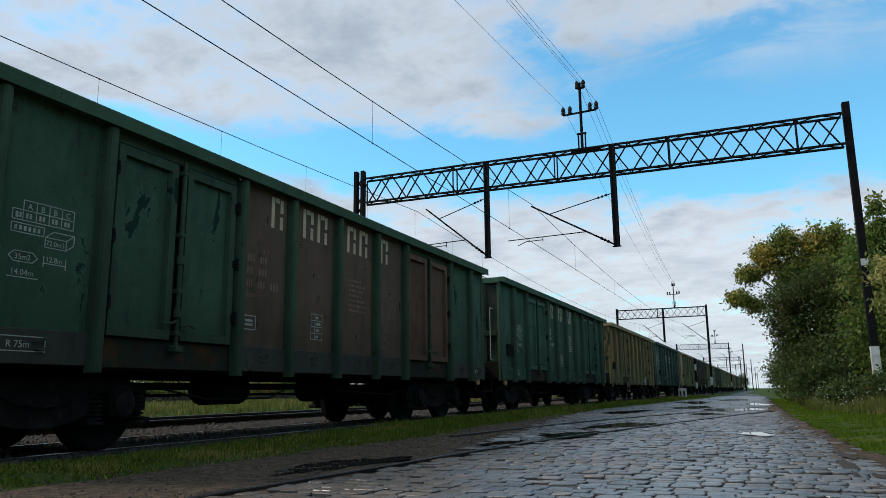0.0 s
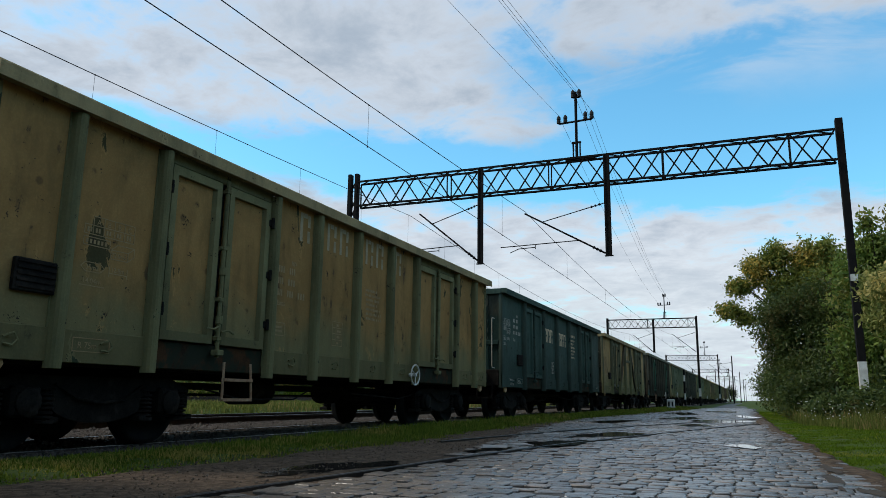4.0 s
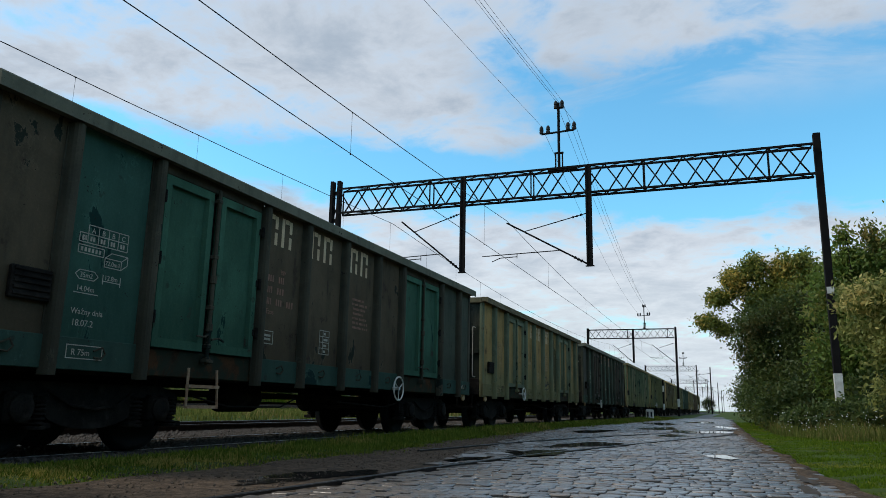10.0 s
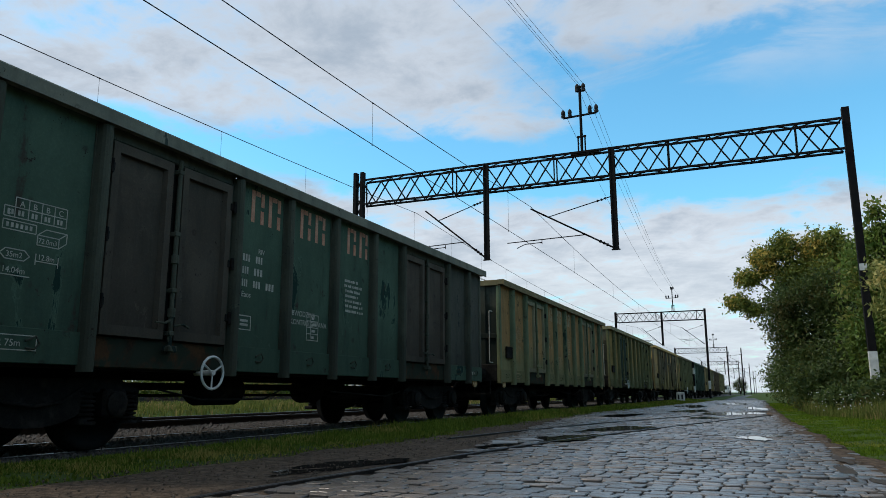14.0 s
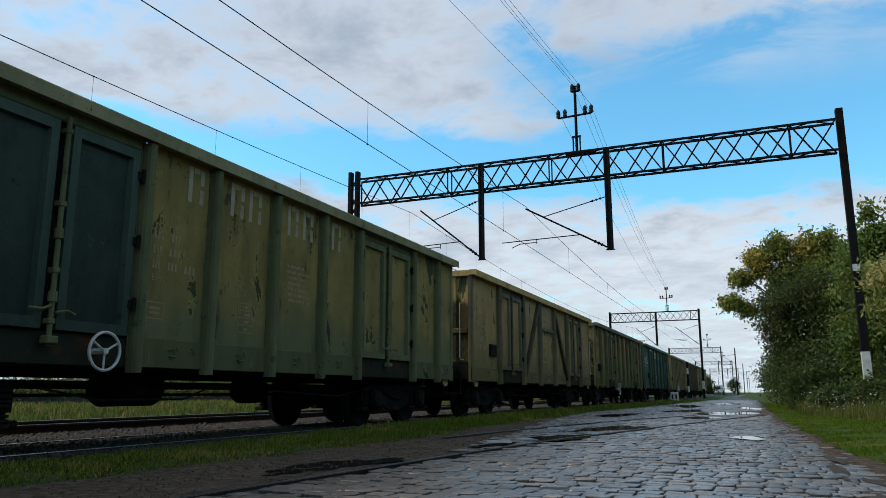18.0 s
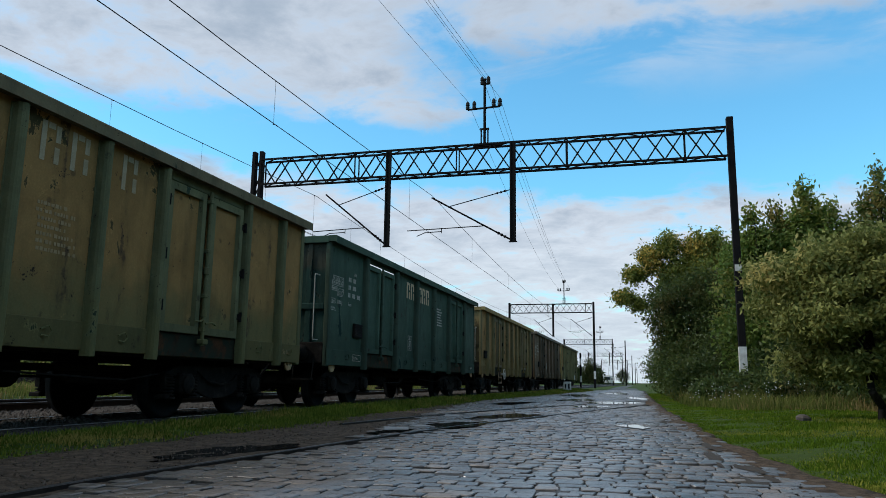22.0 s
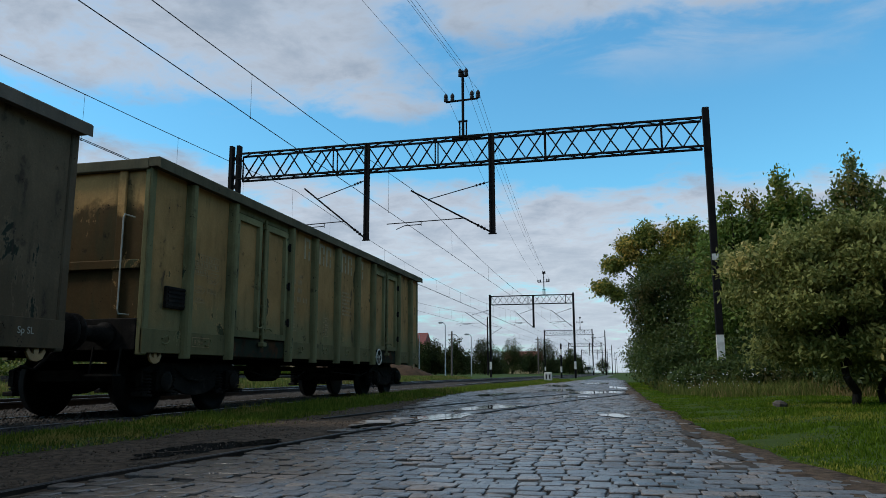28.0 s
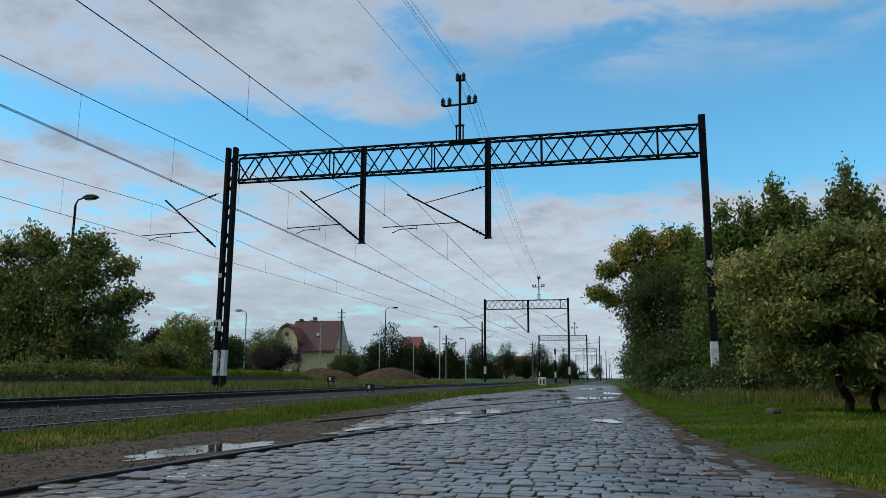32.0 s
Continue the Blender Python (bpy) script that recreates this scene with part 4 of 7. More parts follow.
def table_mesh(bm):
    """A stencilled data table: a lettered grid, a boxed load, a crate in outline, a six-sided frame and two measures."""
    t = 0.009

    def line(y0, z0, y1, z1):
        beam(bm, (0.001, y0, z0), (0.001, y1, z1), 0.002, t)

    for z in (0.0, 0.09, 0.18):
        line(0.0 if z < 0.1 else 0.10, z, 0.62, z)
    for y in (0.10, 0.23, 0.36, 0.49, 0.62):
        line(y, 0.0, y, 0.18)
    line(0.0, 0.0, 0.0, 0.09)
    for y in (0.03, 0.13, 0.26, 0.39, 0.52):
        for k in range(2):
            box(bm, 0, 0.002, y + k * 0.035, y + k * 0.035 + 0.022, 0.022, 0.068)
    for z in (-0.11, -0.03):
        line(0.0, z, 0.32, z)
    for y in (0.0, 0.32):
        line(y, -0.11, y, -0.03)
    for k in range(6):
        box(bm, 0, 0.002, 0.03 + k * 0.045, 0.055 + k * 0.045, -0.09, -0.05)
    for y0, z0, y1, z1 in ((0.34, -0.20, 0.56, -0.20), (0.34, -0.11, 0.56, -0.11), (0.34, -0.20, 0.34, -0.11), (0.56, -0.20, 0.56, -0.11), (0.34, -0.11, 0.42, -0.05), (0.56, -0.11, 0.64, -0.05), (0.42, -0.05, 0.64, -0.05), (0.64, -0.05, 0.64, -0.14), (0.64, -0.14, 0.56, -0.20)):
        line(y0, z0, y1, z1)
    six = [(0.0, -0.32), (0.05, -0.275), (0.23, -0.275), (0.28, -0.32), (0.23, -0.365), (0.05, -0.365)]
    for (a, c), (d, e) in zip(six, six[1:] + six[:1]):
        line(a, c, d, e)
    for y in (0.34, 0.57):
        line(y, -0.38, y, -0.28)
    line(0.34, -0.345, 0.57, -0.345)
    line(0.0, -0.50, 0.30, -0.50)
    return bm


def small_lines_mesh(bm):
    rng = random.Random(4)
    for i in range(7):
        y, z = rng.uniform(0, 0.06), -i * 0.078
        end = rng.uniform(0.4, 0.62)
        while y < end:
            w = rng.uniform(0.02, 0.05)
            box(bm, 0, 0.002, y, y + w, z, z + rng.uniform(0.032, 0.042))
            y += w + rng.choice((0.012, 0.012, 0.035))
    return bm


def address_mesh(bm):
    """An address block: seven lines of bars, the first of them taller and longer."""
    rng = random.Random(12)
    for i, (y, end) in enumerate(((0.0, 0.86), (0.06, 0.80), (0.16, 0.66), (0.0, 0.84), (0.0, 0.82), (0.14, 0.62), (0.06, 0.74))):
        tall = 0.085 if i == 0 else 0.062
        z = -i * 0.118 - (0.03 if i else 0.0)
        while y < end:
            w = rng.uniform(0.026, 0.042)
            box(bm, 0, 0.002, y, y + 0.013, z, z + tall)
            box(bm, 0, 0.002, y + 0.0132, y + w, z + rng.choice((0.0, 0.5, 0.8)) * tall, z + tall * rng.choice((0.85, 1.0)))
            y += w + rng.choice((0.012, 0.012, 0.014, 0.045))
    return bm


def number_lines_mesh(bm):
    rng = random.Random(9)
    for i, n in enumerate((2, 2, 3)):
        y = 0.0
        for k in range(n):
            w = rng.uniform(0.12, 0.2)
            for q in range(3):
                box(bm, 0, 0.002, y + q * w / 3, y + (q + 0.62) * w / 3, -i * 0.16, -i * 0.16 + 0.09)
            y += w + 0.1
    return bm


def mark_block_mesh(bm):
    # one block of the owner's mark: an upright stencil frame with its bridges left bare
    box(bm, 0, 0.002, 0.0, 0.068, 0.0, 0.42)
    box(bm, 0, 0.002, 0.195, 0.263, 0.23, 0.41)
    box(bm, 0, 0.002, 0.190, 0.258, 0.0, 0.175)
    box(bm, 0, 0.002, 0.085, 0.178, 0.355, 0.42)
    return bm


def grid_box_mesh(bm):
    """A small stencilled grid."""
    for i in range(5):
        box(bm, 0, 0.002, 0, 0.3, i * 0.09, i * 0.09 + 0.01)
    for y in (0, 0.1, 0.29):
        box(bm, 0, 0.002, y, y + 0.01, 0.011, 0.369)
    for i in range(4):
        box(bm, 0, 0.002, 0.13, 0.13 + 0.03 * (2 + i % 3), i * 0.09 + 0.03, i * 0.09 + 0.065)
    return bm


def frame_box_mesh(bm):
    for z in (0, 0.17):
        box(bm, 0, 0.002, 0, 0.26, z, z + 0.012)
    for y in (0, 0.248):
        box(bm, 0, 0.002, y, y + 0.012, 0.0125, 0.1695)
    for z in (0.05, 0.1):
        box(bm, 0, 0.002, 0.05, 0.2, z, z + 0.03)
    return bm


def stencil_frame_mesh(bm):
    """A thin painted frame round a short line of writing."""
    for z in (0, 0.125):
        box(bm, 0, 0.002, 0, 0.44, z, z + 0.009)
    for y in (0, 0.431):
        box(bm, 0, 0.002, y, y + 0.009, 0.0092, 0.1248)
    return bm


def scrawl_mesh(bm):
    """A sprayed tag: a jagged run of strokes over a flat loop."""
    run = [(0.02, 0.32), (0.08, 0.12), (0.16, 0.34), (0.22, 0.10), (0.30, 0.30), (0.27, 0.16), (0.38, 0.20), (0.43, 0.34), (0.46, 0.12), (0.56, 0.27), (0.64, 0.10)]
    loop = [(0.36 + 0.33 * math.cos(a), 0.11 + 0.09 * math.sin(a) + 0.05 * math.cos(a)) for a in [-0.5 - i * 0.42 for i in range(16)]]
    cap = [(0.0, 0.30), (0.06, 0.42), (0.20, 0.45), (0.32, 0.40)]
    for pts in (run, loop, cap):
        for (a, c), (d, e) in zip(pts, pts[1:]):
            beam(bm, (0.001, a, c), (0.001, d, e), 0.003, 0.020)
    return bm


def chalk_mesh(bm):
    """Loose chalk strokes in two lines."""
    for pts in ([(0.0, 0.42), (0.06, 0.50), (0.12, 0.40), (0.22, 0.52), (0.30, 0.40), (0.40, 0.53), (0.46, 0.38)], [(0.62, 0.40), (0.66, 0.52)], [(0.18, 0.20), (0.22, 0.05), (0.40, 0.08)], [(0.55, 0.22), (0.52, 0.02), (0.78, 0.05)]):
        for (a, c), (d, e) in zip(pts, pts[1:]):
            beam(bm, (0.001, a, c), (0.001, d, e), 0.003, 0.016)
    return bm


WHEELSETS = []


def bogie(parent, yc):
    b = part("bogie", mesh_of("bolster", bolster_mesh), RUNNING_GEAR, parent, "oily black two-axle bogie", m=pose(0, yc, 0))
    for rz in (0, 180):
        part("side_frame", mesh_of("side_frame", side_frame_mesh), RUNNING_GEAR, b, m=pose(0, 0, 0, 0, 0, rz))
        for s in (-0.9, 0.9):
            part("axlebox", mesh_of("axlebox", axlebox_mesh), RUNNING_GEAR, b, m=pose(0, s, 0) @ pose(0, 0, 0, 0, 0, rz))
            for q in (-0.27, 0.27):
                part("spring", mesh_of("spring", spring_mesh), RUNNING_GEAR, b, m=pose(0, s + q, 0) @ pose(0, 0, 0, 0, 0, rz))
    for s in (-0.9, 0.9):
        w = part("wheelset", mesh_of("wheelset", wheelset_mesh, True), WHEEL_STEEL, b, "worn steel wheelset")
        w.matrix_parent_inverse = pose(0, s, 0.46)
        WHEELSETS.append(w)
    return b


def wagon(spec):
    k, kind = spec["k"], spec["kind"]
    seed = k + 20
    w = thing("open_wagon", spec["label"], "freight wagon", "wagons of the goods train")
    def coat(what, col, n, **more):
        return wagon_paint(f"{what}_paint_{seed}", col, more.pop("fade", tuple(c * 1.3 for c in col)), more.pop("rust", (0.05, 0.034, 0.026)), seed + n, **more)

    low = spec.get("low")
    rib_col, door_col = spec.get("ribs", spec["body"]), spec.get("doors", spec["body"])
    rib_col = tuple(c * 0.76 + d * 0.24 for c, d in zip(rib_col, (0.052, 0.042, 0.032)))   # about a quarter of dark brown is mixed into the rib colour
    body = coat("body", spec["body"], 0, rust_at=spec.get("rust_at", 0.57), low=low, peel=spec.get("peel", 0.595))
    ribs = coat("rib", rib_col, 0.5, low=low, peel=0.62, grime=0.35)
    doors = coat("door", door_col, 0.7, low=low if door_col == spec["body"] else None, peel=max(spec.get("peel", 0.595), 0.625))
    # the default frame colour is lifted to stand in for light on the relief
    frames = coat("frame", spec.get("frames", tuple(c * 1.18 for c in (rib_col if low else door_col))), 0.8, peel=0.64, grime=0.3)
    # the dark lower ends hold the shade between wagons as paint colour
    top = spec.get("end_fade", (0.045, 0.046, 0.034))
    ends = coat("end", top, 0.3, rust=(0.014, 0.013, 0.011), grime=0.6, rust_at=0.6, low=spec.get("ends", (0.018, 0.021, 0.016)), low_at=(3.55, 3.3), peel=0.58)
    rim = coat("rim", spec.get("rim", spec["body"]), 0.9, peel=0.66, grime=0.3)
    sill_col = spec.get("sill", tuple(p * 0.8 + q * 0.12 for p, q in zip(low, spec["body"])) if low else spec["body"])
    sill = coat("sill", sill_col, 0.6)
    footing = RUSTY_SILL
    braces = coat("brace", spec.get("brace", rib_col), 0.4, peel=0.64)
    sheet = {}
    for y0, y1, col, *flaked in spec.get("sheets", []):
        sheet[(y0, y1)] = wagon_paint(f"sheet_paint_{seed}_{y0}", col, tuple(c * 1.25 for c in col), (0.04, 0.03, 0.024), seed + y0, low=low if flaked else None, peel=flaked[0] if flaked else 0.595)
    cuts = [0.0] + POSTS[kind] + [LENGTH]
    doorset = DOORS[kind]
    for side in (0, 1):
        m = FLIP if side else Matrix.Identity(4)
        for a, c in zip(cuts, cuts[1:]):
            if (a, c) in doorset:
                half = (c - a - 0.35) / 2
                key = f"door_leaf_{half:.3f}"
                part("door_sill", mesh_of(f"door_sill_{c - a:.2f}", lambda bm: box(bm, 1.2, SIDE - 0.012, 0.0, c - a, Z_SILL + 0.02, 1.12, 0.01)), footing, w, m=m @ pose(0, a, 0))
                part("door_backing", mesh_of(f"door_backing_{c - a:.2f}_{'slit' in spec}", lambda bm: box(bm, SIDE - 0.085, SIDE - 0.055, 0.0, c - a, 1.12, 3.04 if "slit" in spec else 3.25)), RUNNING_GEAR, w, m=m @ pose(0, a, 0))
                for q, y in enumerate((a + 0.11, c - 0.11 - half)):
                    skin, edge = (body, ribs) if spec.get("plain_door") == (2 if a > 6 else 1) else (doors, frames)
                    leaf = part("door", mesh_of(key, leaf_mesh(half)), skin, w, m=m @ pose(0, y, 0))
                    part("door_frame", mesh_of("frame_" + key, leaf_frame_mesh(half)), edge, leaf)
                    for z in (1.45, 2.1, 2.8):
                        part("hinge", mesh_of("hinge", hinge_mesh), RUNNING_GEAR, leaf, m=pose(0, -0.02 if q == 0 else half + 0.02, z))
                    if q == 0:
                        part("lock_bar", mesh_of("lock_bar", lock_mesh), ribs, leaf, m=pose(0, half + 0.065, 0))
                sprung = spec.get("slit") == (2 if a > 6 else 1)   # a door that hangs low leaves a slit of sky
                part("door_head", mesh_of(f"door_head_{c - a:.2f}_{sprung}", lambda bm: box(bm, SIDE - 0.05, SIDE + 0.012, 0.02, c - a - 0.02, 3.125 if sprung else 3.085, 3.27, 0.012)), ribs, w, m=m @ pose(0, a, 0))
            else:
                mt = next((v for (p, q), v in sheet.items() if p <= (a + c) / 2 <= q and not side), body)
                part("side_sheet", mesh_of(f"side_sheet_{c - a:.2f}", lambda bm: box(bm, SIDE - 0.006, SIDE, 0, c - a, 1.13, 3.27)), mt, w, m=m @ pose(0, a, 0))
                part("sill_plate", mesh_of(f"sill_plate_{c - a:.2f}", lambda bm: box(bm, SIDE - 0.02, SIDE + 0.022, 0.0, c - a, Z_SILL + 0.03, 1.135, 0.006)), sill if (not side) else body, w, m=m @ pose(0, a, 0))
                if not side and c - a > 0.8:
                    part("lashing_ring", mesh_of("lashing_ring", loop_mesh), ribs, w, m=pose(0, (a + c) / 2, 0))
        for p in POSTS[kind]:
            part("post", mesh_of("post", post_mesh), ribs, w, m=m @ pose(0, p, 0))
        for y in (0.06, LENGTH - 0.06):
            part("corner_post", mesh_of("corner_post", lambda bm: box(bm, SIDE - 0.08, SIDE + 0.02, -0.06, 0.06, Z_SILL, Z_TOP, 0.015)), ribs, w, m=m @ pose(0, y, 0))
        if kind == "C":
            for ya, yb in ((4.02, 5.56), (8.95, 7.42)):
                part("brace", mesh_of(f"brace_{ya}", lambda bm: beam(bm, (SIDE + 0.045, ya, 1.0), (SIDE + 0.045, yb, 3.12), 0.085, 0.14)), braces, w, m=m)
            part("crossbar", mesh_of("crossbar", lambda bm: box(bm, SIDE, SIDE + 0.07, 5.69, 7.25, 2.38, 2.48, 0.01)), ribs, w, m=m)
        for y in (0.34, LENGTH - 0.34):
            part("rope_hook", mesh_of("rope_hook", hook_mesh), spec.get("hooks", YELLOW_HOOK), w, "pale-painted rope hook", m=m @ pose(SIDE - 0.04, y, 0.76))
    part("rim", mesh_of("rim", rim_mesh), rim, w)
    part("centre_sill", mesh_of("centre_sill", underframe_mesh), RUNNING_GEAR, w)
    for y in (2.05, 4.11, 6.4, 8.69, 10.75):
        part("cross_bearer", mesh_of("cross_bearer", lambda bm: box(bm, -1.36, 1.36, -0.06, 0.06, 0.84, 1.15)), RUNNING_GEAR, w, m=pose(0, y, 0))
    for x in (-1.26, 1.26):
        part("sole_bar", mesh_of("sole_bar", lambda bm: box(bm, -0.05, 0.05, 0.1, LENGTH - 0.1, 0.80, 1.15)), RUNNING_GEAR, w, m=pose(x, 0, 0))
    for x in (-0.55, 0.55):
        part("brake_beam", mesh_of("brake_beam", lambda bm: box(bm, -0.04, 0.04, 3.0, LENGTH - 3.0, 0.62, 0.70)), RUNNING_GEAR, w, m=pose(x, 0, 0))
    part("floor_plate", mesh_of("floor_plate", lambda bm: box(bm, -SIDE + 0.01, SIDE - 0.01, 0.08, LENGTH - 0.08, 1.17, 1.2)), RUNNING_GEAR, w)
    part("air_tank", mesh_of("air_tank", tank_mesh), RUNNING_GEAR, w)
    part("brake_gear", mesh_of("brake_gear", brake_mesh), RUNNING_GEAR, w)
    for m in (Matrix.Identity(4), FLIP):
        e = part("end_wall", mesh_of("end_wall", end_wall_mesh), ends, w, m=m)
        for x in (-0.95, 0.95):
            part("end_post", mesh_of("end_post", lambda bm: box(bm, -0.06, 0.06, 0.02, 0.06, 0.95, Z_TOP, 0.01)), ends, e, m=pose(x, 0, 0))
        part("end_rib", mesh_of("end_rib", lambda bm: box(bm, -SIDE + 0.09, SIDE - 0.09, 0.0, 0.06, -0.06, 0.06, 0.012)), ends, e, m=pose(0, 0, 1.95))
        part("end_rim", mesh_of("end_rim", end_rim_mesh), rim, w, m=m)
        h = part("headstock", mesh_of("headstock", lambda bm: box(bm, -1.3, 1.3, 0.0, 0.1, 0.86, 1.26, 0.01)), RUNNING_GEAR, w, m=m)
        for x in (-0.875, 0.875):
            part("buffer", mesh_of("buffer", buffer_mesh, True), RUNNING_GEAR, h, m=pose(x, 0, 1.06, 0, 0, 180))
        part("coupling", mesh_of("coupling", coupling_mesh), RUNNING_GEAR, w, m=m)
        part("handrail", mesh_of("handrail", handrail_mesh), STENCIL_PALE, w, "pale bent handrail", m=m)
        part("shunter_step", mesh_of("shunter_step", step_mesh), RUNNING_GEAR, w, m=m)
    for y in (1.82, 10.82):
        bogie(w, y)
    # fittings and stencils on the side that is seen
    if kind == "A":
        bx, tab, lines, mark, mark_z = 0.62, (1.12, 2.07), (6.75, 2.27), [4.76, 5.5, 5.87, 6.72, 7.1, 7.82], 2.72
        if spec.get("paired"):
            mark = [4.2, 4.56, 5.36, 5.74, 6.62, 7.0]
    elif kind == "B":
        bx, tab, lines, mark, mark_z = 1.5, (0.10, 2.40), (7.62, 2.68) if k == -11 else (7.8, 2.62), [4.28, 4.62, 4.96, 6.1, 6.44, 6.78], 2.27
    else:
        bx, tab, lines, mark, mark_z = 1.4, (0.3, 2.2), (5.7, 2.19), [4.6, 5.55, 5.93, 6.3, 6.66, 7.5], 2.72
    lines = spec.get("lines", lines)
    mark, mark_z = spec.get("mark", mark), spec.get("mark_z", mark_z)
    worn = "low" in spec
    ink, pale = spec.get("ink", STENCIL_DULL if worn else STENCIL), STENCIL_FAINT if worn else STENCIL_PALE
    part("label_holder", mesh_of("label_holder", box_holder_mesh), RUNNING_GEAR, w, "dark wire label holder", m=pose(0, bx, 1.57))
    for y in mark:
        part("mark_block", mesh_of("mark_block", mark_block_mesh), ink, w, "plain block of the owner's mark", m=pose(SIDE + 0.003, y, mark_z))
    tagged(part("data_table", mesh_of("data_table", table_mesh), pale, w, "stencilled data table", m=pose(SIDE + 0.003, tab[0], tab[1])), kind="stuff")
    for text, size, dy, dz_ in (("14.04m", 0.075, 0.03, -0.48), ("12.8m", 0.07, 0.36, -0.33), ("35m2", 0.07, 0.055, -0.345), ("72.0m3", 0.065, 0.35, -0.18), ("A", 0.075, 0.14, 0.105), ("B", 0.075, 0.27, 0.105), ("B", 0.075, 0.40, 0.105), ("C", 0.075, 0.53, 0.105), ("S", 0.07, 0.03, 0.015)):
        part("stencil_text", words(text, size), pale, w, m=pose(SIDE + 0.003, tab[0] + dy, tab[1] + dz_) @ TO_SIDE)
    tagged(part("small_print", mesh_of("address", address_mesh) if k in (-11, -10, -4) else mesh_of("small_lines", small_lines_mesh), spec.get("print", pale), w, "illegible stencilled lines", m=pose(SIDE + 0.003, lines[0], lines[1])), kind="stuff")
    tagged(part("wagon_number", mesh_of("number_lines", number_lines_mesh), pale if kind != "A" else spec.get("print", pale), w, "stencilled wagon number as bars", m=pose(SIDE + 0.003, {"A": 4.3, "B": 1.0, "C": 0.35}[kind], 2.2 if kind == "A" else 2.55 if kind == "B" else 1.9)), kind="stuff")
    for text, size, y, z in (("RIV", 0.09, {"A": 4.6, "B": 1.3, "C": 0.7}[kind], 2.33 if kind == "A" else 2.7), ("Eaos", 0.1, {"A": 4.3, "B": 1.0, "C": 0.4}[kind], 1.75 if kind == "A" else 2.05)):
        part("stencil_text", words(text, size), pale if kind != "A" else spec.get("print", pale), w, m=pose(SIDE + 0.003, y, z) @ TO_SIDE)
    part("stencil_frame", mesh_of("stencil_frame", stencil_frame_mesh), pale, w, m=pose(SIDE + 0.025, 1.10 if kind == "A" else 1.29, 0.935))
    part("stencil_text", words("R 75m", 0.085), pale, w, m=pose(SIDE + 0.025, 1.16 if kind == "A" else 1.35, 0.97) @ TO_SIDE)
    grid = {"A": (5.75, 1.3), "B": (5.08, 1.32), "C": (5.0, 1.45)}[kind]
    small = {"A": 4.25, "B": 3.98, "C": 6.5}[kind]
    tagged(part("inspection_grid", mesh_of("grid_box", grid_box_mesh), pale, w, "small stencilled inspection grid", m=pose(SIDE + 0.003, *grid)), kind="stuff")
    tagged(part("small_frame", mesh_of("frame_box", frame_box_mesh), pale, w, "small stencilled frame", m=pose(SIDE + (0.025 if kind == "C" else 0.003), small, 0.9 if kind == "C" else 1.34)), kind="stuff")
    part("stencil_text", words("Sp SL", 0.1), pale, w, m=pose(SIDE + 0.025, 12.15, 0.97) @ TO_SIDE)
    if "dated" in spec:
        y, z, f = (0.6, 0.885, 0.025) if kind == "B" else (1.12, 1.25, 0.003)
        part("stencil_text", words(spec["dated"], 0.09), pale, w, m=pose(SIDE + f, y + 0.02, z) @ TO_SIDE)
        part("stencil_text", words("Wa\u017cny dnia", 0.08), pale, w, m=pose(SIDE + f, y, z + 0.115) @ TO_SIDE)
    if "chalk" in spec:
        part("chalk_scrawl", mesh_of("chalk_scrawl", chalk_mesh), STENCIL_FAINT, w, "faint chalk scrawl", m=pose(SIDE + 0.003, *spec["chalk"]))
    if "wheel" in spec:
        part("hand_wheel", mesh_of(f"hand_wheel_{spec.get('wheel_r', 0.18)}", lambda bm: wheel_ring(bm, spec.get("wheel_r", 0.18))), WHITE_PAINT, w, "white-painted brake hand wheel", m=pose(FACE + 0.02, spec["wheel"], spec.get("wheel_z", 0.95)))
    if "ladder" in spec:
        part("ladder", mesh_of("ladder", ladder_mesh), LADDER_PAINT, w, "short rusty side ladder", m=pose(0, spec["ladder"], 0))
    if spec.get("inspected"):
        for text, z in (("OBWODZINA", 1.62), ("SKONTROLOWANA", 1.5)):
            part("stencil_text", words(text, 0.105), STENCIL_PALE, w, m=pose(SIDE + 0.003, 5.3, z) @ TO_SIDE)
    if "scrawl" in spec:
        part("scrawl", mesh_of("scrawl", scrawl_mesh), STEEL_DARK, w, "black graffiti scrawl", m=pose(SIDE + 0.003, spec["scrawl"][0], spec["scrawl"][1]))
    return w


